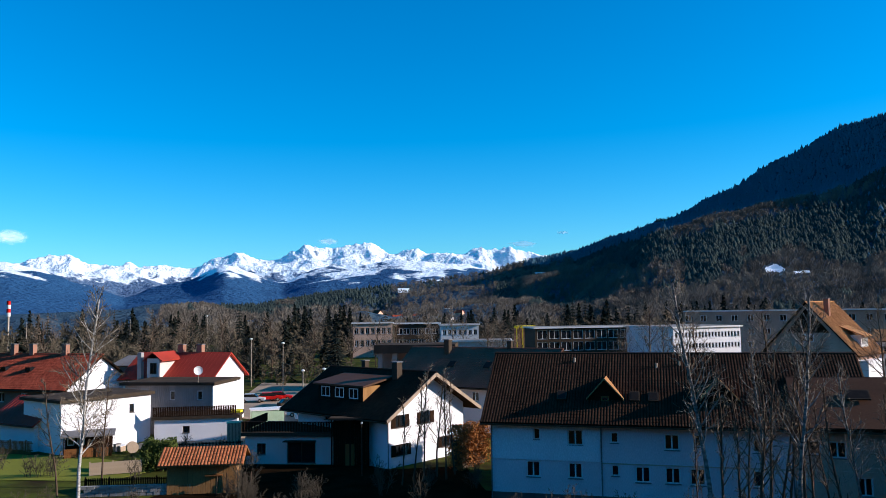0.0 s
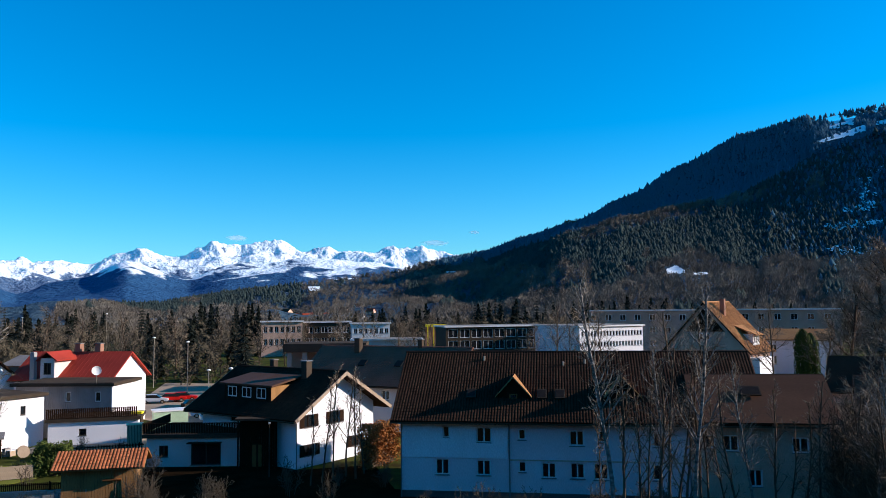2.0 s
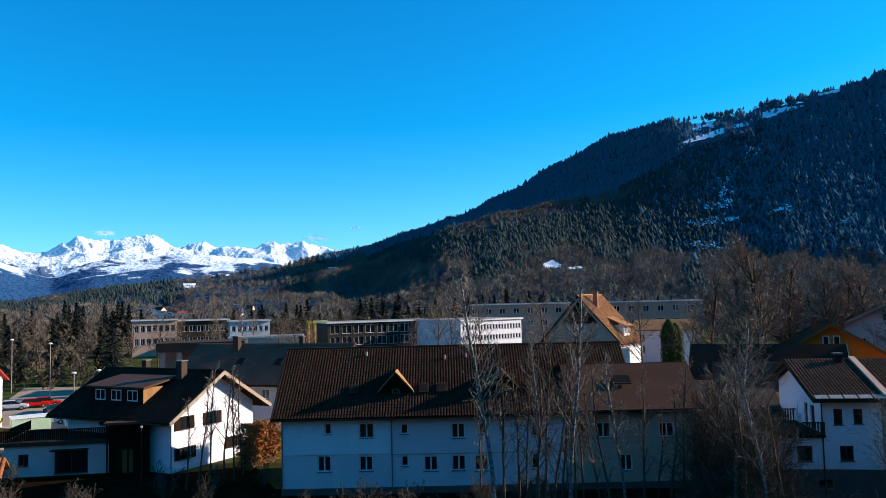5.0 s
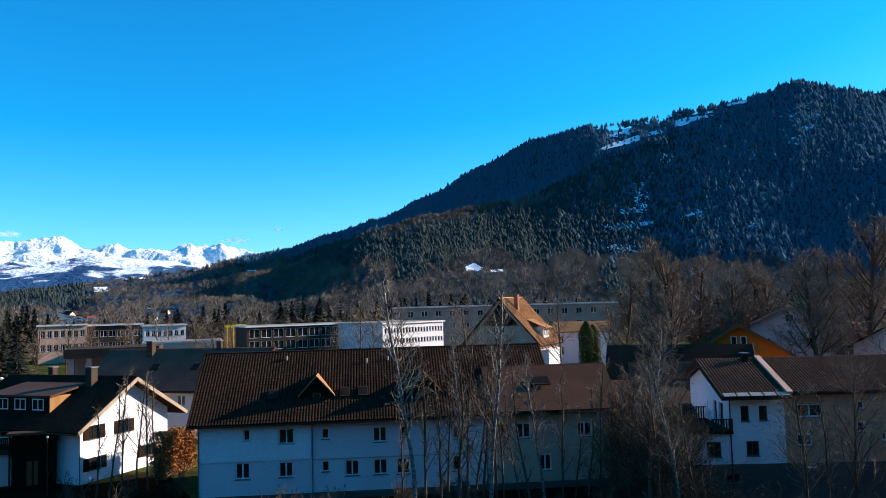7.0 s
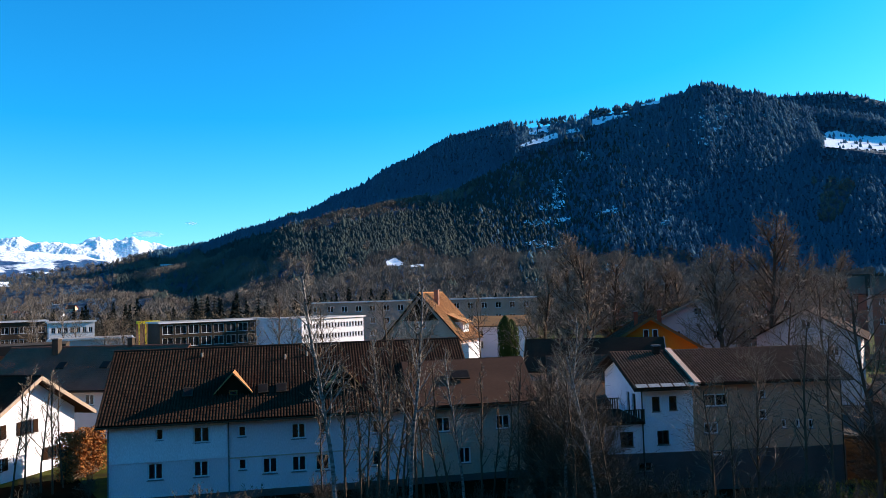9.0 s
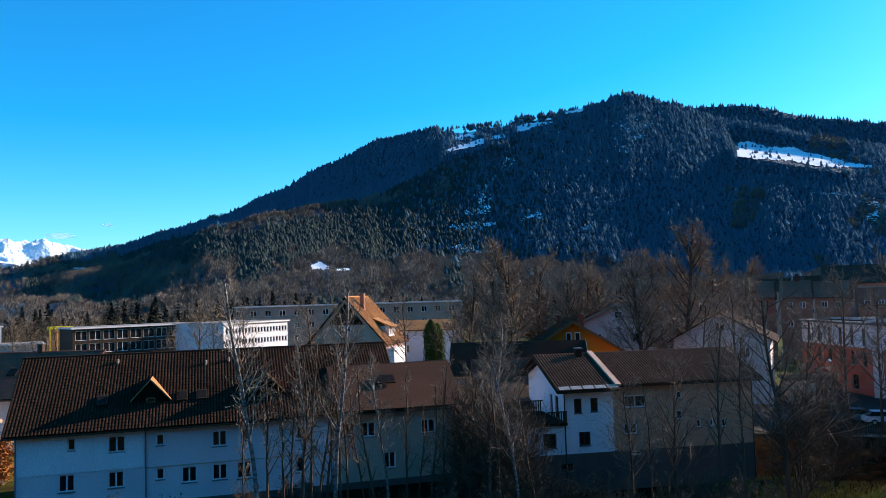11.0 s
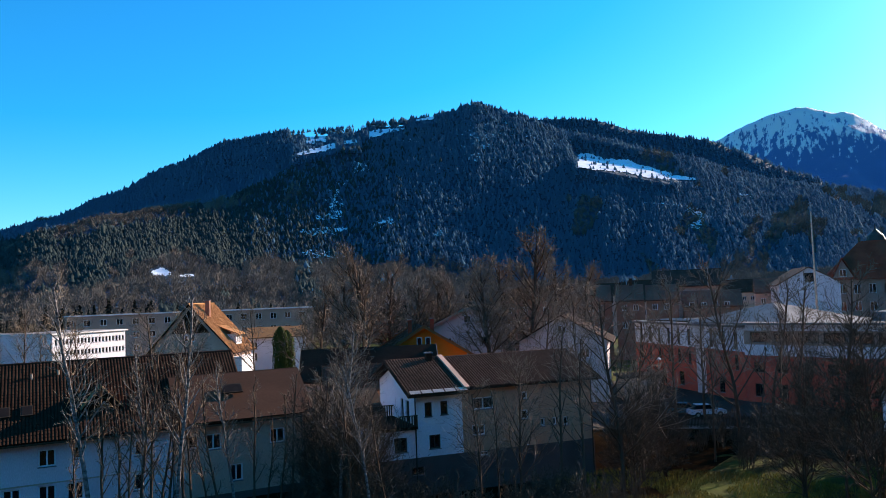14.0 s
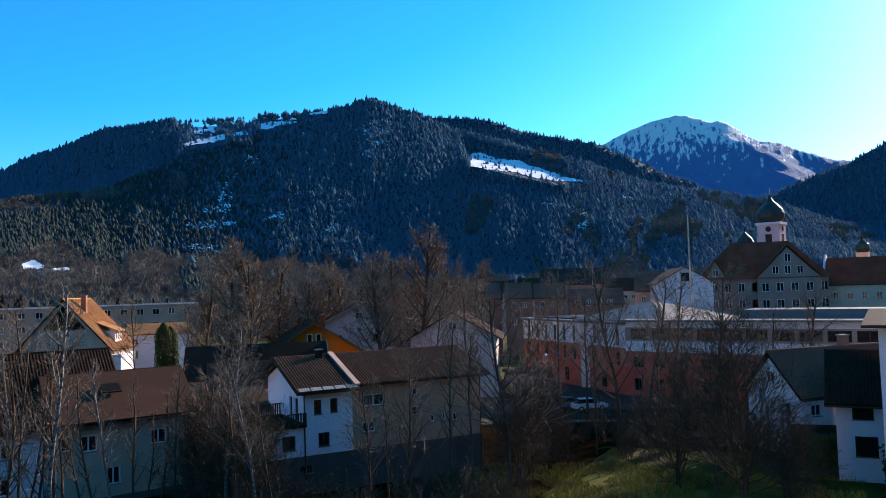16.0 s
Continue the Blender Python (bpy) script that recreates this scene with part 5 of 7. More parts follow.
# wooden garden shed with tiled roof
shed = thing("garden_shed", -23.6, 66.4, 0, 6, "wooden garden shed with orange tiled roof", "shed")
for k in range(27):
    x = .05 + k * .21
    part("board", boxes((x, 0, 0, x + .19, .05, 2.7)), "wood_honey", shed)
for k in range(15):
    part("board", boxes((5.68, .06 + k * .2, 0, 5.73, .06 + k * .2 + .18, 2.9)), "wood_honey", shed)
part("inner_wall", boxes((.06, .06, 0, 5.66, 3.0, 2.68)), "wood_dark", shed)
part("board", boxes((3.2, -.4, 1.5, 4.6, -.02, 1.58)), "wood_brown", shed)
for o, u, v in (((-.6, -.75, 2.45), (1, 0, 0), (0, 1.5, .75)), ((6.4, 3.75, 2.45), (-1, 0, 0), (0, -1.5, .75))):
    bm = bmesh.new()
    slope(bm, o, u, v, 7.0, 2.52, .1)
    r = part("roof", bm, "wood_honey", shed)
    tiles("roof_tiles", r, o, u, v, 7.0, 2.52, "tile_terracotta", .27, .36)

# clutter in the yard before the white block house
lean = thing("lean_to", -40.6, 83.6, 0, 20, "grey lean-to shelter with small windows", "shelter")
bm = bmesh.new()
prism(bm, [(-.3, -.4, 2.15), (5.0, -.4, 2.15), (5.0, -.4, 2.3), (-.3, -.4, 2.3)], (0, 2.2, .35))
part("roof", bm, "metal_grey", lean)
for x in (0, 1.5, 3.1, 4.6):
    part("post", boxes((x, -.2, 0, x + .1, -.1, 2.15)), "wood_dark", lean)
part("back_wall", boxes((0, 1.5, 0, 4.7, 1.6, 2.4)), "wood_dark", lean)
for k in range(22):
    part("board", boxes((k * .21, -.1, 0, k * .21 + .19, -.06, .95)), "wood_brown", lean)
for x in (.2, 1.2):
    window(lean, pose(x, 1.5, 0), 0, .7, 1.1, 1.9, "paint_white", deep=-.06, sill=False)
rng = random.Random(91)
for k in range(11):
    x, y = rng.uniform(-37, -31.5), rng.uniform(86.6, 89.6)
    w, d, h = rng.uniform(.4, .9), rng.uniform(.3, .7), rng.uniform(.25, .8)
    c = thing("crate", x, y, .03, rng.uniform(0, 80), "pale storage crate in the yard", "crate", "yard crates")
    part("body", boxes((0, 0, 0, w, d, h)), rng.choice(("paint_white", "wood_pale", "concrete")), c)
    part("lid", boxes((-.03, -.03, h + .002, w + .03, d + .03, h + .06)), rng.choice(("paint_white", "metal_grey")), c)
drum = thing("cable_drum", -34.3, 86.2, .03, 30, "wooden cable drum standing on its rim", "cable drum")
for y in (0, .6):
    bm = bmesh.new()
    tube(bm, (0, y, .6), (0, y + .08, .6), .6, .6, 18)
    part("flange", bm, "wood_pale", drum)
bm = bmesh.new()
tube(bm, (0, .08, .6), (0, .6, .6), .3, .3, 14)
part("core", bm, "wood_dark", drum)
box_ = thing("slatted_enclosure", -25.6, 91.6, 0, 14, "pale green slatted bin enclosure", "enclosure")
part("body", boxes((.05, .05, 0, 1.55, 1.4, 2.2)), "wood_dark", box_)
for k in range(10):
    part("slat", boxes((k * .16, 0, .05, k * .16 + .12, .045, 2.3)), "wood_pale", box_)
part("lid", boxes((-.08, -.08, 2.32, 1.7, 1.5, 2.4)), "plastic_teal", box_)
for k, (x, y, h) in enumerate(((-18.6, 66.8, 1.7), (-17.6, 66.2, 2.0), (-16.6, 66.6, 1.8), (-19.4, 66.2, 1.5))):
    bm = bmesh.new()
    tube(bm, (0, 0, -.2), (.06 * (k - 1), 0, h), .07, .05, 6)
    s = thing("stake", x, y, 0, 0, "weathered wooden garden stake", "stake", "garden stakes")
    part("shaft", bm, "bark", s)
bm = bmesh.new()
tube(bm, (0, 0, 0), (0, 0, 4.7), .05, .04, 8)
mast = thing("pole", -8.0, 73.0, 0, 0, "thin grey metal pole before the chalet", "pole")
part("shaft", bm, "frame_dark", mast)
part("cap", boxes((-.08, -.08, 4.7, .08, .08, 4.85)), "paint_white", mast)

# ---- lawn, fences, court ----
def sheet(name, pts, z, mat, label, cat, thick=.03):
    bm = bmesh.new()
    prism(bm, [(x, y, z - thick) for x, y in pts], (0, 0, thick))
    bmesh.ops.recalc_face_normals(bm, faces=bm.faces)
    return solid(name, bm, mat, label, cat, kind="structure")


M["lawn"] = material("lawn", (0.155, 0.195, 0.04), (0.11, 0.145, 0.035), 0.25, 0.95, fine=6, bump=.5)
sheet("lawn", [(-62, 76), (-31, 72), (-27.5, 78.5), (-38, 84), (-60, 90)], .035, "lawn", "mown green lawn behind the stone wall", "lawn")
# bank sheet: soil and litter, plus the row house's shade as colour
sheet("stream_bank", [(-36, 56), (-25, 64), (-24.5, 66), (-22.5, 72), (-20, 79.2), (-8, 77.8), (-5.8, 75.6), (1.5, 77), (3, 66.5), (33, 56), (36, 50), (56, 41.5), (66, 35), (56, 33), (46, 31), (30, 40), (0, 40)], .02, "soil", "bank of dark soil and leaf litter, shade in its colour", "bank")
sheet("thicket_soil", [(54.5, 39), (60, 36), (66.5, 36), (69.5, 26), (76, 22), (84, 33), (72, 50.5), (69, 56), (76, 66), (66, 64), (58, 52)], .024, "soil", "dark soil under the thicket", "bank")
sheet("car_park", [(-34, 118), (-16, 100), (-5, 104), (-8, 160), (-40, 170)], .03, "paving", "pale paved car park", "car park")
sheet("yard", [(-33, 88), (-21, 87), (-19, 100), (-27, 100), (-34, 92)], .032, "paving", "paved back yard", "yard")
sheet("court", [(70, 53), (84, 36), (100, 36), (101, 49), (114, 77), (92, 82)], .03, "asphalt", "dark asphalt school court", "court")
sheet("pavement", [(72.6, 50.0), (84.8, 33.8), (85.6, 34.4), (73.4, 50.7)], .14, "concrete", "pale concrete path along the court", "pavement", .16)
stones = thing("stone_wall", -30.6, 66.0, 0, 4, "low wall of grey concrete blocks by the garden", "wall")
rng = random.Random(4)
me_stone = mesh_of(boxes((0, 0, 0, .57, .35, .27)), "stone")
me_stone.materials.append(M["concrete"])
for r in range(3):
    for c in range(15):
        s = new("stone", me_stone)
        s.parent = stones
        s.matrix_basis = pose(c * .6 + (.3 if r % 2 else 0), rng.uniform(-.03, .03), r * .29, 0, 0, rng.uniform(-2, 2))


def picket_fence(x, y, ang, length, h, mat, label, step=.15, wide=.09):
    f = thing("fence", x, y, 0, ang, label, "fence", "garden fences")
    me = mesh_of(boxes((0, 0, .1, wide, .03, h)), "slat")
    me.materials.append(M[mat])
    for k in range(int(length / step)):
        s = new("slat", me)
        s.parent = f
        s.matrix_basis = pose(k * step, 0, 0)
    for z in (h * .3, h * .8):
        part("rail", boxes((0, .03, z, length, .08, z + .08)), mat, f)
    for k in range(int(length / 2) + 1):
        part("post", boxes((k * 2.0, .08, 0, k * 2 + .1, .18, h + .1)), mat, f)
    return f


picket_fence(-31.4, 68.5, 4, 8.6, 1.0, "wood_dark", "dark weathered picket fence on the wall")
picket_fence(-33.6, 74.2, 19, 4.6, 1.25, "wood_pale", "pale board fence along the lawn", .17, .165)
picket_fence(-33, 85.5, 12, 10.5, 1.0, "wood_dark", "dark wooden fence behind the yard")
picket_fence(-52, 87.5, -12, 7, 1.5, "wood_brown", "brown plank fence by the low house")
picket_fence(71.5, 51.9, -53, 20, 1.2, "frame_dark", "black railing along the school court")


def lamp_post(az, d, h, label="slim grey street lamp with round head"):
    p = polar(az, d)
    t = thing("street_lamp", p.x, p.y, 0, 0, label, "street lamp", "street lamps")
    bm = bmesh.new()
    tube(bm, (0, 0, 0), (0, 0, h), .1, .06)
    part("pole", bm, "steel", t)
    bm = bmesh.new()
    lathe(bm, 0, 0, [(.06, h), (.3, h + .05), (.34, h + .2), (.12, h + .32)], 12)
    part("head", bm, "paint_white", t)


for az, d, h in ((-11.8, 150, 9.2), (-14.0, 165, 9.6), (-8.9, 125, 6.0), (-10.4, 128, 5.6), (57.6, 104, 6.0), (-22, 300, 13), (-17, 310, 14)):
    lamp_post(az, d, h)


def car(x, y, ang, paint, label, z=.03):
    t = thing("car", x, y, z, ang, label, "car", "parked cars")
    bm = bmesh.new()
    prism(bm, [(-2.1, -.85, .35), (2.1, -.85, .35), (2.15, -.85, .75), (1.1, -.85, .9), (-2.1, -.85, .95)], (0, 1.7, 0))
    bmesh.ops.bevel(bm, geom=bm.edges[:], offset=.07, segments=2, affect="EDGES")
    part("body", bm, paint, t)
    bm = bmesh.new()
    prism(bm, [(-1.9, -.75, .9), (1.0, -.75, .9), (.35, -.75, 1.42), (-1.4, -.75, 1.42)], (0, 1.5, 0))
    bmesh.ops.bevel(bm, geom=bm.edges[:], offset=.06, segments=2, affect="EDGES")
    part("cabin", bm, "glass", t)
    part("roof", boxes((-1.3, -.66, 1.4, .28, .66, 1.45)), paint, t)
    for wx in (-1.3, 1.3):
        for wy in (-.86, .72):
            bm = bmesh.new()
            tube(bm, (wx, wy, .32), (wx, wy + .14, .32), .32, .32, 14)
            wl_ = part("wheel", bm, "rubber", t)
            bm = bmesh.new()
            tube(bm, (wx, wy - .01, .32), (wx, wy + .15, .32), .18, .18, 10)
            part("rim", bm, "steel", wl_)


for az, d, a, pm, lb in ((-12.7, 138, 10, "paint_red", "bright red car in the car park"), (-12.0, 139, 8, "paint_red", "red parked car in the car park"), (-10.6, 117, 20, "paint_car", "silver car in the car park"),
                         (-9.9, 112, 15, "paint_car", "pale grey car in the car park"), (-11.2, 127, 30, "frame_dark", "black car in the car park"), (60.6, 97, -40, "paint_car", "pale parked car on the court"), (59.2, 98, -60, "tarp_blue", "blue parked car on the court"), (-13.9, 137, 5, "paint_car", "silver car beside the red one")):
    p = polar(az, d)
    car(p.x, p.y, a, pm, lb)

trailer = thing("site_trailer", *polar(-12.9, 104).xy, 0, 20, "pale green box trailer with white roof", "trailer")
part("body", boxes((-2, -1.2, .6, 2.0, 1.2, 2.7)), "plastic_teal", trailer)
part("roof", boxes((-2.1, -1.3, 2.7, 2.1, 1.3, 2.85)), "paint_white", trailer)
for x in (-.7, .7):
    bm = bmesh.new()
    tube(bm, (x, -1.2, .35), (x, -1.0, .35), .35, .35, 14)
    part("wheel", bm, "rubber", trailer)
kiosk = house("white_garage", -21.0, 124.5, -12, 6.5, 5, 3.6, 0, "paint_white", "gravel_roof", "white flat-roofed garage with dark doors", flat="white", over=.2, category="garage")
for k in range(3):
    part("door", boxes((.5 + k * 2.0, -.05, 0, 2.0 + k * 2.0, -.002, 2.8)), "frame_dark", kiosk)
bin_ = thing("waste_bin", *polar(-15.0, 100).xy, 0, 0, "dark bin with bright yellow lid", "bin")
part("body", boxes((-.6, -.5, 0, .6, .5, 3.0)), "frame_dark", bin_)
part("lid", boxes((-.65, -.55, 3.0, .65, .55, 3.25)), "paint_yellow", bin_)
bm = bmesh.new()
tube(bm, (0, 0, 0), (0, 0, 15.0), .42, .36, 12)
stack = thing("striped_chimney", *polar(-29.25, 300).xy, 0, 0, "slender industrial chimney with red and white bands", "chimney")
part("shaft", bm, "steel", stack)
for k in range(4):
    bm = bmesh.new()
    tube(bm, (0, 0, 15 + k * 1.3), (0, 0, 16.3 + k * 1.3), .62, .62, 14)
    part("band", bm, "paint_white" if k % 2 == 0 else "paint_red", stack)
# far village on the slope
rng = random.Random(12)
for k in range(34):
    az, d = rng.uniform(-7, 3), rng.uniform(640, 980)
    z = hill_z(az, d)
    p = polar(az, d)
    house("village_house", p.x, p.y, rng.uniform(-40, 40), rng.uniform(6, 9), 6.5, 3.6, 6.0, rng.choice(["plaster_white", "plaster_cream", "paint_white"]), rng.choice(["tile_dark", "tile_red", "tile_grey"]),
          "small distant village house with pitched roof", z=z - .3, tiled=False, gutter=False, group="distant village", win={"front": row_windows(.9, 2.0, 2, .8, 1.3, 2.5)})
for az, el, a in ((6.5, 2.2, 0), (-3.5, 1.2, 10)):
    d = hill_reach(az, el)
    z = hill_z(az, d)
    p = polar(az, d)
    house("hillside_barn", p.x, p.y, a, 16, 13, 4.2, 10, "wood_brown", "snow", "hillside barn with snow on its roof", z=z - .5, tiled=False, gutter=False, over=1.2, gab=.8, category="barn", group="hillside barns")


# ---- trees ----
def limb(segs, rng, p, d, length, r, n, lift, wob, tip=.25):
    """A bent tapering limb; returns its joints."""
    out = [(p.copy(), d.copy(), r)]
    for k in range(n):
        d = (d + Vector((rng.uniform(-1, 1), rng.uniform(-1, 1), rng.uniform(-1, 1))) * wob + Vector((0, 0, lift))).normalized()
        q = p + d * (length / n)
        r1 = r * (1 - (1 - tip) / n * 1.0) if n > 1 else r * tip
        segs.append((p, q, r, r1))
        p, r = q, r1
        out.append((p.copy(), d.copy(), r))
    return out


def side_way(rng, d, tilt):
    u = d.orthogonal().normalized()
    v = d.cross(u)
    a = rng.uniform(0, math.tau)
    return (d * math.cos(tilt) + (u * math.cos(a) + v * math.sin(a)) * math.sin(tilt)).normalized()


def bare_tree(seed, h, r, n1, n2, n3, spread, clear=.25, tilt=(.6, 1.0), stems=1, twig=.013):
    """Bare tree: (wood segments, twig segments)."""
    rng = random.Random(seed)
    wood, fine = [], []
    for s in range(stems):
        lean = Vector((rng.uniform(-1, 1), rng.uniform(-1, 1), 0)) * (.28 if stems > 1 else .04)
        d0 = (Vector((0, 0, 1)) + lean).normalized()
        hh = h * (rng.uniform(.7, 1) if s else 1)
        base = Vector((rng.uniform(-.5, .5), rng.uniform(-.5, .5), -.3)) if s else Vector((0, 0, -.3))
        nodes = limb(wood, rng, base, d0, hh, r * (1 if s == 0 else .7), 12, .03, .06, .12)
        for k in range(n1):
            f = clear + (1 - clear) * (k + rng.random()) / n1
            i = min(11, int(f * 12))
            p, d, rr = nodes[i]
            p = p.lerp(nodes[i + 1][0], f * 12 - i)
            ln = spread * (1.15 - f * .75) * rng.uniform(.65, 1.2)
            b = limb(wood, rng, p, side_way(rng, d, rng.uniform(*tilt)), ln, rr * .42 + .01, 5, .09, .16, .3)
            for j in range(n2):
                g = .2 + .8 * (j + rng.random()) / n2
                i2 = min(4, int(g * 5))
                q, e, r2 = b[i2]
                q = q.lerp(b[i2 + 1][0], g * 5 - i2)
                l2 = ln * rng.uniform(.3, .55) * (1.2 - g * .5)
                c = limb(fine, rng, q, side_way(rng, e, rng.uniform(.45, .95)), l2, max(twig * 1.4, r2 * .5), 3, .07, .2, .4)
                for m in range(n3):
                    w = c[1 + m % 3]
                    limb(fine, rng, w[0], side_way(rng, w[1], rng.uniform(.35, .9)), l2 * rng.uniform(.35, .75), twig, 2, .05, .25, .6)
    return wood, fine


def tube_soup(segs, sides):
    verts, faces = [], []
    cs = [(math.cos(k * math.tau / sides), math.sin(k * math.tau / sides)) for k in range(sides)]
    for p, q, r0, r1 in segs:
        w = (q - p).normalized()
        u = w.orthogonal().normalized()
        v = w.cross(u)
        b = len(verts)
        verts += [p + (u * c + v * s) * r0 for c, s in cs]
        verts += [q + (u * c + v * s) * r1 for c, s in cs]
        for k in range(sides):
            j = (k + 1) % sides
            faces.append((b + k, b + j, b + sides + j, b + sides + k))
    return verts, faces


def ribbon_soup(segs, seed):
    """Twigs as thin slivers turned every way."""
    rng = random.Random(seed)
    verts, faces = [], []
    for p, q, r0, r1 in segs:
        o = side_way(rng, (q - p).normalized(), math.pi / 2)
        b = len(verts)
        verts += [p - o * r0 * 1.25, p + o * r0 * 1.25, q + o * r1 * 1.25, q - o * r1 * 1.25]
        faces.append((b, b + 1, b + 2, b + 3))
    return verts, faces


def tree_thing(name, label, category, group, bark, twig_mat, **kw):
    """A bare tree as a thing: trunk with its limbs, and a crown of twigs. Built out of the way, to be copied."""
    wood, fine = bare_tree(**kw)
    t = thing(name, 0, 0, 0, 0, label, category, group)
    stem = soup("trunk", *tube_soup(wood, 4 if kw.get("stems", 1) > 1 else 5), bark, t, smooth=True)
    crown = soup("crown", *ribbon_soup(fine, kw["seed"]), twig_mat, t)
    if kw.get("stems", 1) > 1:
        tagged(stem, kind="stuff")
        tagged(crown, kind="stuff")
    return t


def put(kind, az, d, s=1.0, turn=None, z=0.0, used={}):
    """Stands a tree at a bearing and distance; the first of a kind is moved there, the others are copies."""
    p = polar(az, d, z)
    a = turn if turn is not None else (az * 37 + d * 11) % 360
    m = pose(p.x, p.y, p.z, 0, 0, a)
    ob = kind
    if kind.name in used:
        ob = copy_thing(kind, m)
    used[kind.name] = True
    ob.matrix_basis = m @ Matrix.Diagonal((s, s, s, 1))
    return ob


birch = [tree_thing("birch", "slender bare birch with pale bark", "tree", "bare trees", "bark_birch", "twig", seed=10 + k, h=17, r=.18, n1=26, n2=6, n3=3, spread=3.4, clear=.38, tilt=(.5, .9)) for k in range(2)]
white_birch = tree_thing("birch", "tall birch with thick white trunk beside the lawn", "tree", "bare trees", "bark_white", "twig_birch", seed=16, h=17, r=.17, n1=38, n2=9, n3=5, spread=4.0, clear=.24, tilt=(.6, 1.15))
put(white_birch, -25.0, 70, .98)
slim = [tree_thing("young_tree", "thin young bare tree with many upright twigs", "tree", "bare trees", "bark", "twig", seed=20 + k, h=11, r=.11, n1=17, n2=4, n3=3, spread=2.1, clear=.3, tilt=(.4, .8)) for k in range(2)]
broad = [tree_thing("bare_tree", "broad bare deciduous tree with dense twigs", "tree", "bare trees", "bark", "twig", seed=30 + k, h=15, r=.2, n1=24, n2=8, n3=6, spread=6.0, clear=.2, tilt=(.6, 1.1)) for k in range(3)]
tall = [tree_thing("old_tree", "old bare tree with crooked dark limbs", "tree", "bare trees", "bark", "twig", seed=40 + k, h=18, r=.42, n1=28, n2=11, n3=8, spread=6.4, clear=.28, tilt=(.5, 1.05), twig=.028) for k in range(2)]
bush = [tree_thing("shrub", "tangled bare shrub with many stems", "shrub", "bare shrubs", "twig_dark", "twig_dark", seed=50 + k, h=3.4, r=.05, n1=7, n2=4, n3=2, spread=1.6, clear=.1, tilt=(.4, 1.0), stems=5) for k in range(3)]

thick = tree_thing("thicket_tree", "large dark tangle of bare twigs on several stems", "tree", "bare trees", "bark", "twig_dark", seed=61, h=12.0, r=.16, n1=26, n2=9, n3=6, spread=5.6, clear=.06, tilt=(.5, 1.15), stems=3, twig=.014)
for az, d, k in ((70.8, 58, 1.0), (66.4, 61, .72), (73.6, 57, .55), (34.0, 55, .72), (35.6, 52.5, .66), (36.9, 54, .6), (33.0, 56, .55), (55.6, 60, .6), (57.5, 70, .6)):
    put(thick, az, d, k)

# the row along the stream, before the long row house
for k, az, d, s in ((0, 18.2, 52, 1.0), (1, 23.4, 53, .93), (0, 27.4, 54, .66), (1, 21.2, 55, .72), (1, 34.6, 52, .78), (0, 36.7, 50, .66), (1, 0.5, 210, 1.1), (0, -1.0, 214, 1.0)):
    put(birch[k], az, d, s)
for k, az, d, s in ((1, 18.8, 54, 1.05), (0, 20.9, 52, 1.1), (1, 21.8, 53, 1.15), (0, 23.0, 55, 1.0), (1, 24.0, 54, 1.1), (0, 26.5, 53, .95), (1, 28.6, 55, .9), (0, 30.2, 54, .85), (1, 31.3, 55, .95), (0, 29.4, 57, .7), (0, 19.8, 53, .95), (1, 20.4, 55, .9), (0, 22.3, 54, 1.0), (1, 24.5, 55, .95), (0, 25.7, 56, .8), (1, 17.2, 57, .7), (0, -2.6, 70, .85), (1, -1.8, 71, .9), (0, -.9, 72, .9), (1, -0.2, 71, .85), (0, .4, 73, .8),
                    (0, 33.2, 53, .9), (1, 35.4, 51, 1.0), (0, 38.0, 50, .8), (1, 33.8, 56, .9), (1, 32.2, 55, .8), (0, -3.4, 69, .7), (1, -23.6, 76, .9), (0, -26.2, 74, .9), (1, 50.5, 55, 1.15), (0, 52.3, 56, 1.1), (1, 46.0, 55, .8), (0, 63.8, 75, .9), (1, 65.5, 72, .9), (0, 67.0, 70, .9), (1, 61.0, 72, .9)):
    put(slim[k], az, d, s)
for k, az, d, s in ((0, 44.6, 56, .55), (1, 47.7, 57, .66), (2, 54.7, 59, .98), (0, 58.6, 84, 1.0), (1, 62.7, 83, 1.12), (2, 35.9, 60, .75), (0, 56.2, 64, .85), (1, 66.5, 88, 1.0), (2, 69.4, 92, 1.05), (2, 69.0, 60, .6),
                    (0, 28.8, 150, .95), (1, 31.9, 140, .9), (2, 52.0, 95, .95), (0, 49.8, 90, .9), (1, 74.6, 90, .9), (2, 24.5, 130, .9), (0, 22.0, 135, .95), (1, 14.3, 190, 1.05), (2, 17.5, 150, .9), (0, 60.5, 92, .9), (1, 64.8, 90, 1.0), (2, 72.8, 84, .8)):
    put(broad[k], az, d, s)
for k, az, d, s in ((0, 35.0, 118, 1.1), (1, 36.8, 112, 1.15), (0, 38.6, 125, 1.05), (1, 41.8, 135, 1.0), (0, 43.2, 128, .95), (1, 45.8, 105, 1.0), (0, 47.4, 118, 1.05), (1, 48.7, 112, 1.2), (0, 50.4, 130, 1.05), (1, 33.4, 135, .95), (0, 40.2, 130, .95), (1, 52.5, 140, 1.0)):
    put(tall[k], az, d, s)
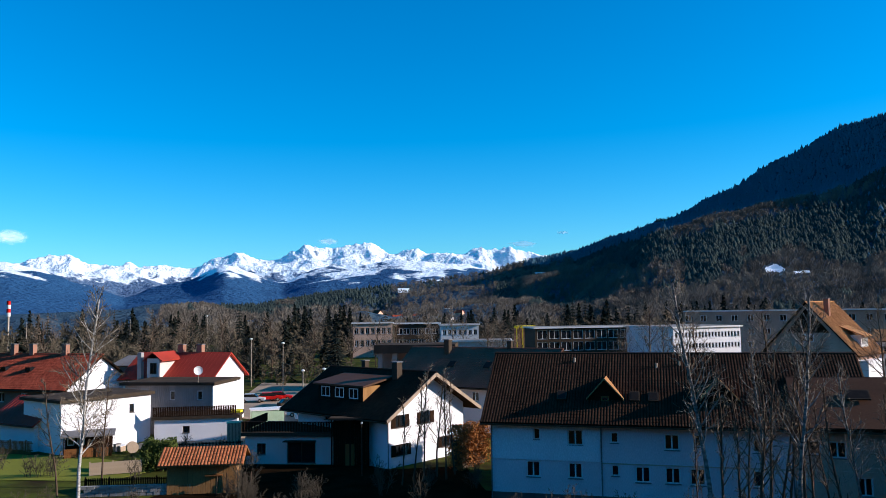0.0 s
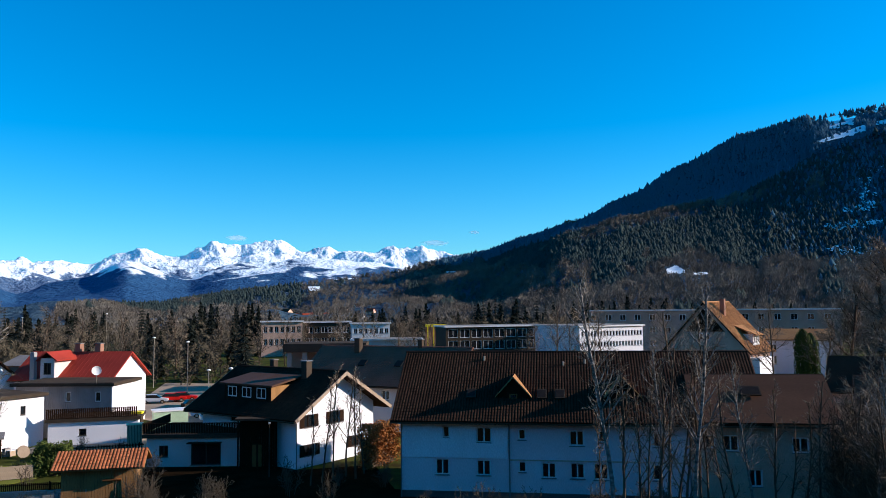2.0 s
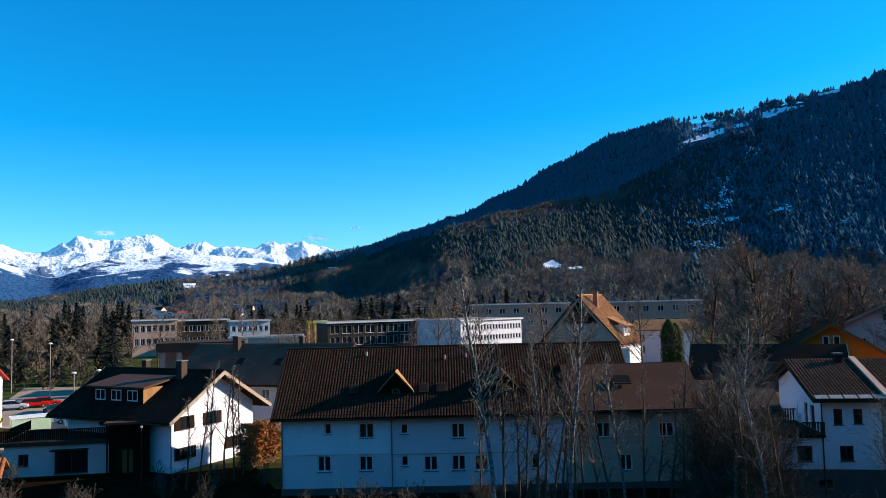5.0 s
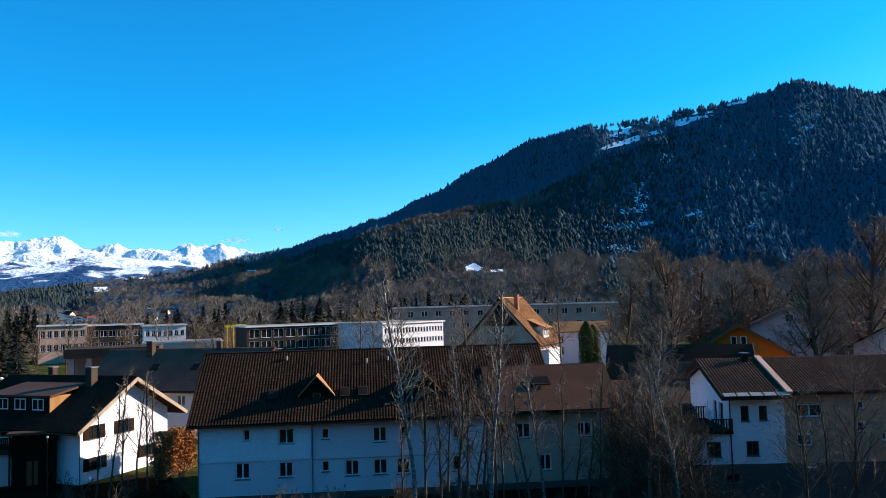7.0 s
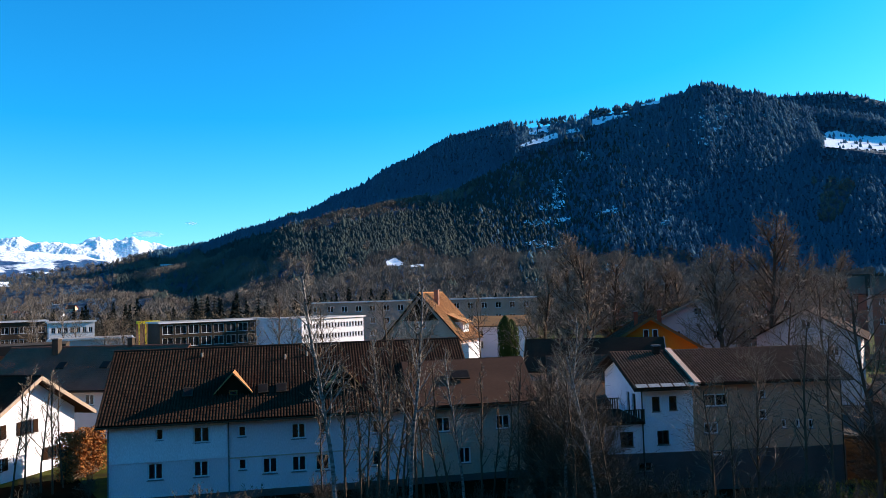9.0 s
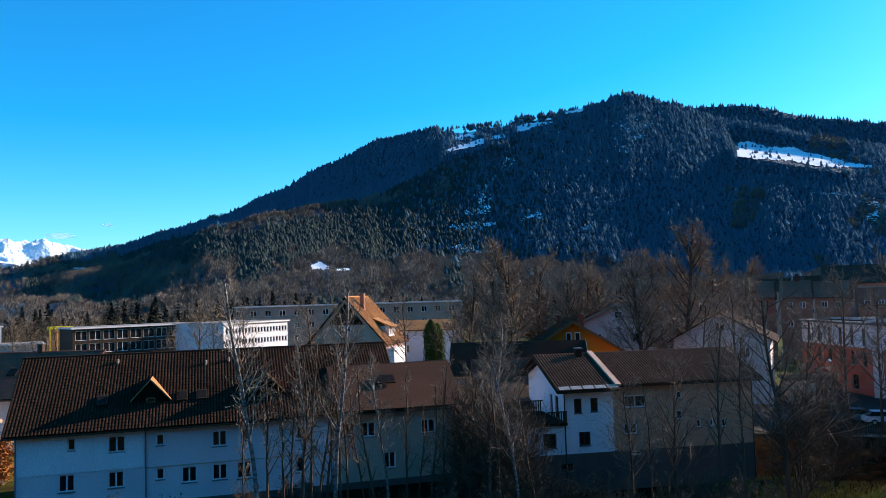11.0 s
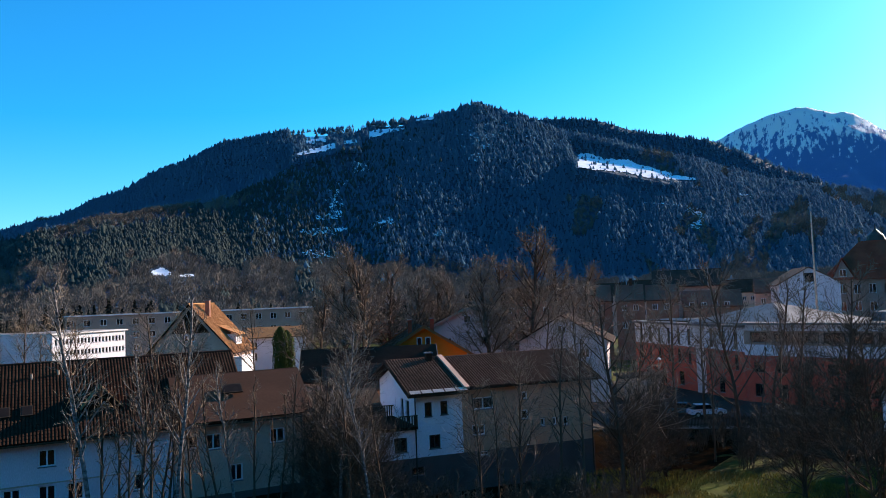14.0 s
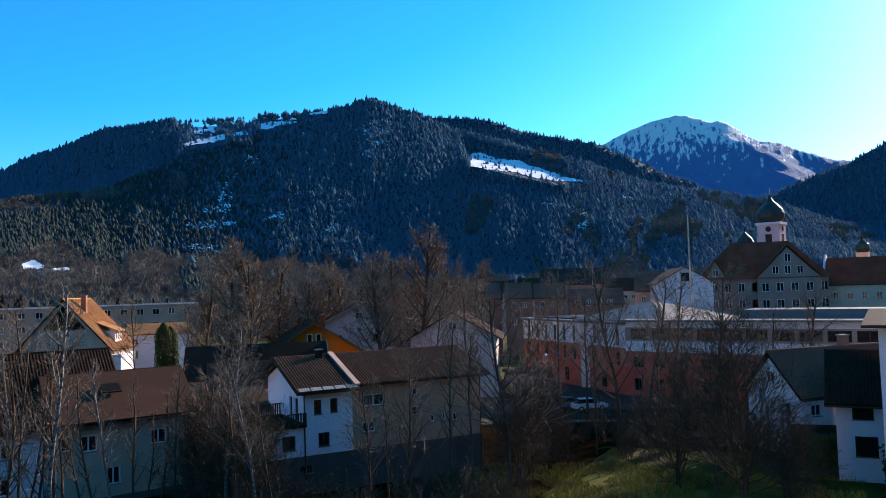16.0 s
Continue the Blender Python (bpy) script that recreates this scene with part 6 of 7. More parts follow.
for k, az, d, s in ((0, -9.6, 190, .8), (1, -7.0, 200, .75), (2, -5.2, 215, .8), (0, -3.6, 195, .75), (1, -1.6, 225, .85), (2, 1.2, 205, .75), (0, 2.9, 190, .8), (1, 4.4, 180, .8), (2, 5.4, 225, .85), (0, -12.6, 185, .9), (1, -15.6, 190, .95), (2, -18.2, 180, .9), (0, -20.6, 200, 1.0), (1, -24, 190, .9), (2, -27, 180, .95), (0, 12.8, 175, .7), (1, 15.4, 170, .75)):
    put(broad[k], az, d, s)
rng = random.Random(77)
for i in range(120):
    az = rng.uniform(31, 72)
    d = rng.uniform(47, 57) if az < 56 else rng.uniform(69, 85)
    if 40 < az < 55 and d > 55:
        d = 53
    put(bush[i % 3], az, d, rng.uniform(.55, 1.15))
for i in range(46):
    az = rng.uniform(-15, 31)
    d = rng.uniform(61, 69) if az < 2 else rng.uniform(50, 58)
    put(bush[i % 3], az, d, rng.uniform(.45, .95))
for i in range(26):
    put(bush[i % 3], rng.uniform(-30, -13), rng.choice((67, 84, 90, 79)) + rng.uniform(-1.5, 1.5), rng.uniform(.35, .7))


def conifer(seed, h, w, name="spruce", label="dark green spruce with drooping boughs", mat="needles", tiers=16, per=11):
    """A spruce: trunk, and drooping needled boughs tier by tier with gaps between."""
    rng = random.Random(seed)
    t = thing(name, 0, 0, 0, 0, label, "tree", "evergreens")
    bm = bmesh.new()
    tube(bm, (0, 0, -.3), (0, 0, h), .018 * h, .02, 7)
    part("trunk", bm, "bark", t)
    verts, faces = [], []
    for i in range(tiers):
        f = i / tiers
        z = h * (.07 + .93 * f)
        rad = w * (1 - f) ** .85 * rng.uniform(.82, 1.12) + .08
        for k in range(per):
            a = (k + rng.random() * .8) / per * math.tau
            ln, dr = rad * rng.uniform(.7, 1.1), rad * rng.uniform(.18, .42)
            c, s = math.cos(a), math.sin(a)
            for q in range(3):
                b = len(verts)
                l0, l1, hw = ln * q / 3, ln * (q + 1.25) / 3, rad * .2 * (1.15 - q * .3) + .05
                z0, z1 = z - dr * (q / 3) ** 1.4 + rng.uniform(-.1, .1), z - dr * ((q + 1) / 3) ** 1.4
                verts += [(c * l0 - s * hw, s * l0 + c * hw, z0 - hw * .5), (c * l0 + s * hw, s * l0 - c * hw, z0 - hw * .5), (c * l1, s * l1, z1), (c * l0, s * l0, z0 + hw * .4)]
                faces += [(b, b + 3, b + 2), (b + 3, b + 1, b + 2)]
    soup("crown", verts, faces, mat, t)
    return t


spruces = [conifer(1, 12, 3.0), conifer(2, 18, 3.4)]
for k, az, d, s in ((0, -8.0, 148, 1.02), (1, -18.0, 300, .95), (1, -14.8, 330, 1.1), (1, -8.7, 300, .95), (1, -8.1, 310, .9), (1, -20.6, 330, 1.0), (1, 9.1, 330, 1.15), (1, 10.0, 340, 1.1), (1, 11.6, 300, .9), (1, 13.0, 330, 1.1), (1, 13.6, 335, 1.0), (1, -4.5, 330, 1.0), (1, 8.5, 345, 1.0), (1, -23, 320, .95), (1, -27, 330, 1.0)):
    put(spruces[k], az, d, s)


def cypress(h, w, seed):
    """A dense columnar evergreen of many upright sprays."""
    rng = random.Random(seed)
    t = thing("columnar_cypress", 0, 0, 0, 0, "dense dark green columnar cypress", "tree", "evergreens")
    bm = bmesh.new()
    tube(bm, (0, 0, -.3), (0, 0, h * .9), .15, .04, 6)
    part("trunk", bm, "bark", t)
    verts, faces = [], []
    for i in range(2600):
        f = rng.random()
        rad = w * min(1, (1 - f) * 4.5) ** .55 * min(1, .7 + f * 2) * rng.uniform(.6, 1.08)
        a = rng.uniform(0, math.tau)
        p = Vector((math.cos(a) * rad, math.sin(a) * rad, .3 + f * (h - .6)))
        o = Vector((math.cos(a + 1.57), math.sin(a + 1.57), 0)) * .14
        b = len(verts)
        verts += [p - o, p + o, p + Vector((math.cos(a) * .12, math.sin(a) * .12, rng.uniform(.35, .7)))]
        faces.append((b, b + 1, b + 2))
    soup("crown", verts, faces, "leaf_green", t)
    return t


cy = cypress(10.4, 1.6, 3)
put(cy, 30.7, 158, 1.0)
put(cy, 31.15, 158.6, .93)


def hedge(x, y, ang, L, W, H, mat, label, n, seed):
    """A clipped hedge: a twig core with thousands of small leaves."""
    rng = random.Random(seed)
    t = thing("hedge", x, y, 0, ang, label, "hedge", "hedges")
    verts, faces = [], []
    for i in range(n):
        p = Vector((rng.uniform(0, L), rng.uniform(0, W), H * rng.random() ** .7))
        p += Vector((noise.noise(p), noise.noise(p + Vector((9, 0, 0))), noise.noise(p + Vector((0, 9, 0))))) * .35
        u = Vector((rng.gauss(0, 1), rng.gauss(0, 1), rng.gauss(0, 1))).normalized()
        v = u.orthogonal().normalized() * .09
        b = len(verts)
        verts += [p - v, p + v, p + u * .2]
        faces.append((b, b + 1, b + 2))
    soup("foliage", verts, faces, mat, t)
    part("stem", boxes((.2, W * .4, 0, L - .2, W * .6, H * .7)), "bark", t)
    return t


hedge(1.0, 74.0, 55, 5.5, 1.6, 4.0, "leaf_dry", "dry brown beech hedge beside the chalet", 7000, 1)
hedge(-29.4, 75.8, 5, 3.0, 1.8, 2.9, "leaf_green", "dark green clipped hedge by the shed", 5000, 2)
hedge(63.4, 16.9, -60, 2.4, 1.8, 3.0, "leaf_green", "dark evergreen bush at the white house", 4000, 3)
hedge(61.5, 11.5, -70, 3.5, 2.2, 3.0, "leaf_green", "dark evergreen bush at the house corner", 5000, 5)


# ---- woods ----
def scatter(name, spots, mat, label, shape, seed, category="woods"):
    """Many far trees in one mesh. spots: (x, y, z, height, width)."""
    rng = np.random.RandomState(seed)
    v, f = shape
    v, f = np.array(v, float), np.array(f, int)
    n = len(spots)
    s = np.array(spots, float)
    a = rng.uniform(0, math.tau, n)
    c, sn = np.cos(a), np.sin(a)
    jit = 1 + rng.uniform(-.22, .22, (n, len(v), 1))
    w = v[None] * jit
    x = (w[:, :, 0] * c[:, None] - w[:, :, 1] * sn[:, None]) * s[:, 4:5] + s[:, 0:1]
    y = (w[:, :, 0] * sn[:, None] + w[:, :, 1] * c[:, None]) * s[:, 4:5] + s[:, 1:2]
    z = v[None, :, 2] * s[:, 3:4] * (1 + rng.uniform(-.05, .05, (n, len(v)))) + s[:, 2:3]
    co = np.stack((x, y, z), -1).reshape(-1, 3)
    fa = (f[None] + (np.arange(n) * len(v))[:, None, None]).reshape(-1, 3)
    me = bpy.data.meshes.new(name)
    me.vertices.add(len(co))
    me.vertices.foreach_set("co", co.ravel())
    me.loops.add(fa.size)
    me.loops.foreach_set("vertex_index", fa.ravel())
    me.polygons.add(len(fa))
    me.polygons.foreach_set("loop_start", np.arange(len(fa)) * 3)
    me.update(calc_edges=True)
    me.materials.append(M[mat])
    return tagged(new(name, me), label, category, kind="stuff")


def cone_shape():
    """A far conifer: ragged stacked skirts."""
    v, f = [], []
    for z0, z1, r in ((.05, .62, 1.0), (.36, 1.0, .66)):
        b = len(v)
        for k in range(5):
            q = r * (1.0 if k % 2 else .75)
            v.append((q * math.cos(k * math.tau / 5), q * math.sin(k * math.tau / 5), z0))
        v.append((0, 0, z1))
        f += [(b + k, b + (k + 1) % 5, b + 5) for k in range(5)]
    return v, f


def bough_shape(seed):
    """A spruce of unit height and width: drooping boughs, tier on tier, with gaps."""
    rng = random.Random(seed)
    v, f = [(-.04, 0, -.02), (.04, 0, -.02), (0, 0, .9)], [(0, 1, 2)]
    for i in range(13):
        z, rad = .08 + .07 * i, (1 - i / 13.5) ** .85
        for k in range(9):
            a, ln = (k + rng.random()) / 9 * math.tau, rad * rng.uniform(.6, 1.1)
            c, s, hw, dr = math.cos(a), math.sin(a), .16 * rad + .05, rng.uniform(.03, .09) * rad
            b = len(v)
            v += [(-s * hw, c * hw, z + .02), (s * hw, -c * hw, z + .02), (c * ln, s * ln, z - dr), (c * ln * .4 - s * hw, s * ln * .4 + c * hw, z - dr * .8), (c * ln * .4 + s * hw, s * ln * .4 - c * hw, z - dr * .8)]
            f += [(b, b + 1, b + 2), (b + 3, b + 4, b + 2)]
    return v, f


def broom_shape(n, seed, thin=.035):
    """A far bare tree: a trunk and a loose crown of upswept twigs."""
    rng = random.Random(seed)
    v, f = [], []

    def blade(p, q, w):
        b, o = len(v), (q - p).orthogonal().normalized() * w
        if rng.random() < .5:
            o = (q - p).normalized().cross(o)
        v.extend([tuple(p - o), tuple(p + o), tuple(q)])
        f.append((b, b + 1, b + 2))
    blade(Vector((0, 0, -.02)), Vector((.03, 0, .7)), .06)
    blade(Vector((0, 0, -.02)), Vector((-.03, 0.02, .75)), .06)
    for i in range(n):
        h = rng.uniform(.22, .92)
        rr = .95 * math.sin(min(1, (h - .12) / .85) * math.pi) ** .7
        a = rng.uniform(0, math.tau)
        q = Vector((math.cos(a) * rr * rng.uniform(.5, 1), math.sin(a) * rr * rng.uniform(.5, 1), min(1.0, h + rng.uniform(.03, .12))))
        p = q * rng.uniform(.25, .6)
        p.z = max(.12, q.z - rng.uniform(.14, .32))
        blade(p, q, thin * rng.uniform(.6, 1.3))
    return v, f


def far_tree_shape(seed, n1, n2, n3):
    """A bare tree of thin blades, one for each bough and twig, of unit height and width."""
    rng = random.Random(seed + 900)
    wood, fine = bare_tree(seed, 1.0, .022, n1, n2, n3, .36, .18, (.5, 1.05), 1, .0035)
    v, f = [], []
    for p, q, r0, r1 in wood + fine:
        o = side_way(rng, (q - p).normalized(), math.pi / 2) * max(.0042, r0 * 1.1)
        b = len(v)
        for c in (p - o, p + o, q):
            v.append((c.x * 2.3, c.y * 2.3, c.z * .88))
        f.append((b, b + 1, b + 2))
    return v, f


CONE, BROOM = cone_shape(), broom_shape(46, 5, .05)
FAR_TREES = [far_tree_shape(70 + k, 13, 5, 2) for k in range(3)]


# snow fields on the clearings: bearing from-to, lower and upper edge as (bearing, elevation angle) rows
PATCHES = [((52.7, 8.95), (54.0, 8.68), (55.9, 8.42), (57.4, 7.9), (59.2, 7.6)), ((52.7, 9.85), (53.3, 9.95), (54.8, 9.4), (56.2, 9.25), (57.1, 8.8), (59.2, 8.1)),
           ((59.2, 7.62), (60.8, 7.45)), ((59.2, 7.95), (60.8, 7.6)), ((32.9, 11.4), (33.5, 11.4)), ((32.9, 12.2), (33.5, 12.25)),
           ((33.58, 11.55), (34.35, 11.55)), ((33.58, 12.0), (34.35, 12.0)), ((32.25, 10.55), (33.6, 10.75), (35.0, 11.05)), ((32.25, 10.7), (33.2, 11.0), (35.0, 11.42)),
           ((35.6, 11.3), (36.6, 11.42)), ((35.6, 11.55), (36.6, 11.7)), ((37.5, 11.75), (39.5, 12.16), (40.1, 12.3)), ((37.5, 12.24), (38.9, 12.43), (40.1, 12.57)),
           ((36.25, 12.33), (37.3, 12.5)), ((36.25, 12.5), (37.3, 12.72)), ((41.0, 12.85), (42.3, 12.95)), ((41.0, 13.0), (42.3, 13.15)), ((22.1, 2.2), (23.4, 2.2)), ((22.1, 2.5), (22.8, 2.75), (23.4, 2.4)),
           ((23.9, 2.05), (25.0, 2.05)), ((23.9, 2.18), (25.0, 2.26))]
PATCHES = [(PATCHES[k], PATCHES[k + 1]) for k in range(0, len(PATCHES), 2)]


def in_clearing(az, el):
    return any(lo[0][0] - .05 < az < lo[-1][0] + .05 and lerp_rows(lo, az) - .05 < el < lerp_rows(hi, az) + .02 for lo, hi in PATCHES)


rng = random.Random(5)
con, dec, low, near = [], [], [], []
while len(con) + len(dec) + len(near) + len(low) < 84000:
    az = rng.uniform(-20, 84)
    r = math.sqrt(R0 ** 2 + (1325 ** 2 - R0 ** 2) * rng.random())
    z = hill_z(az, r)
    el = math.degrees(math.atan2(z - EYE, r))
    if (in_clearing(az, el) or in_clearing(az, el + .25)) and rng.random() < .965:
        continue
    s = (r - R0) / (RC - R0)
    patch = noise.noise((az * .35, r / 160, 2)) + .5 * noise.noise((az * 1.3, r / 60, 7))
    if az < 6 and patch < -.12 and s < .6:
        continue
    if -8 < az < 3.5 and r > 560 and rng.random() < .7:
        continue
    p = polar(az, r)
    spur = lerp_rows(SPUR, az)
    belt = 12 < az < 29 and -.75 < el - spur < .05 and r < 1060 and patch > -.25
    decid = belt or patch > .66 or (el < (3.1 - 2.4 * ease(38, 50, az)) + patch * 1.8 * (1 - .8 * ease(38, 50, az)) and patch > -.4 and az > -4) or (az < 4 and s < .75 and patch > -.3) or (az > 56 and patch > .25)
    if decid and rng.random() < .55:
        continue
    if decid:
        h = rng.uniform(6, 10)
        dec.append((p.x, p.y, z - .5, h, h * rng.uniform(.36, .5)))
        continue
    h = rng.uniform(4.2, 7.2) * (1.55 if rng.random() < .07 else 1.0) * (1.2 if az > 36 and el > 9.5 else 1.0)
    row = (p.x, p.y, z - .5, h, h * rng.uniform(.36, .54))
    # lowest trees get the shaded needle colour, higher ones the hazy
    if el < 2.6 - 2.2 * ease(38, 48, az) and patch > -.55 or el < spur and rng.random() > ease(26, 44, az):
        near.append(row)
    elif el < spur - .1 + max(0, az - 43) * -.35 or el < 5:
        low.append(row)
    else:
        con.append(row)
scatter("hill_spruce_wood", con, "hazy_needles", "dense dark spruce forest on the hill, blue haze in its colour", CONE, 1)
scatter("slope_spruce_wood", low, "hazy_slope_needles", "dense forest on the steep slope, blue haze in its colour", CONE, 11)
scatter("low_spruce_wood", near, "shade_needles", "dark spruces at the foot of the hill, shade in their colour", CONE, 9)
scatter("hill_bare_wood", dec, "hill_twig", "grey-brown bare woods on the hill", BROOM, 2)
rng = random.Random(16)
con = []
for i in range(5200):
    az, r = rng.uniform(44, 74), rng.uniform(1560, 1815)
    z = ridge_height(SHOULDER, az, r, 1350.0, 1800.0, 16, 1.25, 21.0)
    p, h = polar(az, r), rng.uniform(7, 12)
    con.append((p.x, p.y, z - .5, h, h * .32))
scatter("ridge_spruce_wood", con, "hazy_needles", "forest on the ridge behind, blue haze in its colour", CONE, 13)
rng = random.Random(6)
con = []
for i in range(9000):
    az, r = rng.uniform(61, 100), rng.uniform(1350, 1990)
    z = ridge_height(RIGHT_HILL, az, r, 1250.0, 1950.0, 20, 1.25, 5.0)
    p, h = polar(az, r), rng.uniform(8, 13)
    con.append((p.x, p.y, z - .5, h, h * .32))
scatter("far_spruce_wood", con, "hazy_needles", "dark forest on the far hillside, blue haze in its colour", CONE, 3)
# valley woods behind the town
rng = random.Random(8)
val, vcon = [], []
while len(val) < 1250:
    az = rng.uniform(-34, 66)
    r = rng.uniform(160, 420) if az < -3 else rng.uniform(215, 430)
    if -16 < az < -8 and r < 168 or -8 < az < 4 and r < 215 or -8 < az < 4 and r < 285 and rng.random() < .8 or -30 < az < -10 and r < 200 and rng.random() < .5:
        continue
    if az > 4 and r < 275 or az > 45 and r < 330:
        continue
    p = polar(az, r)
    h = rng.uniform(9, 16) * (1.12 if r > 280 else .9)
    if noise.noise((p.x / 60, p.y / 60, 1)) < -.3 and rng.random() < .7:
        continue
    if rng.random() < .16:
        vcon.append((p.x, p.y, 0, h * 1.1, h * .28))
    val.append((p.x, p.y, -.2, h, h * rng.uniform(.3, .44)))
for k in range(3):
    scatter("valley_bare_wood", val[k::3], "twig_warm", "brown bare valley woodland of fine twigs", FAR_TREES[k], 4 + k)
scatter("valley_spruces", vcon, "needles", "scattered dark spruces among bare trees", bough_shape(3), 5)


# snow on the clearings
def snow_patch(lo_rows, hi_rows, label, nr=10, lift=.9):
    """A snow field lying on the slope between two elevation angles, with ragged edges."""
    verts, faces = [], []
    a0, a1 = lo_rows[0][0], lo_rows[-1][0]
    na = max(12, int((a1 - a0) * 14))
    for i in range(na + 1):
        az = a0 + (a1 - a0) * i / na
        lo, hi = lerp_rows(lo_rows, az), lerp_rows(hi_rows, az)
        k = min(.12, (hi - lo) * .3)
        lo += k * noise.noise((az * 3.2, 1, 3)) + k * noise.noise((az * 9, 1, 8))
        hi += k * noise.noise((az * 3.6, 5, 3)) + k * noise.noise((az * 11, 5, 8))
        ra, rb = hill_reach(az, lo), hill_reach(az, hi)
        for j in range(nr + 1):
            r = ra + (max(rb, ra + 1) - ra) * j / nr
            p = polar(az, r)
            verts.append((p.x, p.y, hill_z(az, r) + lift))
    for i in range(na):
        for j in range(nr):
            a = i * (nr + 1) + j
            faces.append((a, a + nr + 1, a + nr + 2, a + 1))
    tagged(soup("snow_field", verts, faces, "snow", smooth=True), label, "snow field", kind="structure")


for k, (lo_rows, hi_rows) in enumerate(PATCHES):
    snow_patch(lo_rows, hi_rows, "open snow-covered meadow on the hill" if k < 2 else "snow-covered clearing among hillside trees")


def snow_specks(name, zones, label, seed):
    """Thin remains of snow between the trees: many small ragged flecks on the slope."""
    rng = random.Random(seed)
    verts, faces = [], []
    for a0, e0, a1, e1, wide, n in zones:
        for i in range(n):
            t = rng.random()
            az, el = a0 + (a1 - a0) * t + rng.gauss(0, wide), e0 + (e1 - e0) * t + rng.gauss(0, wide * .35)
            lo = hill_reach(az, el)
            b, m = len(verts), 7
            w = rng.uniform(.5, 1.8)
            for k in range(m):
                a = k * math.tau / m
                q = polar(az, lo) + Vector((math.cos(a) * w * rng.uniform(.5, 1.3), math.sin(a) * w * 1.6 * rng.uniform(.5, 1.3), 0))
                r2, a2 = math.hypot(q.x, q.y), math.degrees(math.atan2(q.x, q.y))
                verts.append((q.x, q.y, hill_z(a2, r2) + 2.2))
            faces.append(tuple(range(b, b + m)))
    ob = soup(name, verts, faces, "snow")
    return tagged(ob, label, "snow", kind="stuff")


snow_specks("snow_flecks", [(35.4, 8.6, 34.6, 7.2, .25, 60), (34.6, 7.2, 35.2, 6.0, .3, 60), (33.8, 5.9, 35.6, 6.3, .3, 90), (32.6, 4.9, 35.4, 5.1, .3, 150), (37.4, 9.9, 36.4, 9.3, .3, 50), (37.7, 5.3, 38.7, 5.8, .25, 60),
                             (42.2, 4.4, 42.7, 4.8, .18, 40), (40.4, 11.5, 41.0, 11.3, .3, 30), (44.5, 12.1, 46.6, 12.2, .3, 50), (44.4, 11.7, 46.6, 11.5, .3, 130), (44.6, 11.0, 46.3, 10.8, .3, 130), (45.0, 10.2, 45.4, 9.8, .3, 70), (47.6, 12.3, 48.0, 12.4, .15, 20),
                             (32.6, 3.5, 35.2, 3.1, .4, 60), (57.3, 6.1, 60.2, 5.6, .05, 70), (60.2, 5.5, 61.4, 4.7, .22, 90), (61.4, 4.7, 60.3, 4.1, .22, 50), (63.6, 6.2, 64.1, 6.1, .15, 22), (48.5, 11.6, 52.0, 10.6, .4, 40)],
            "thin snow remains between hillside trees", 3)


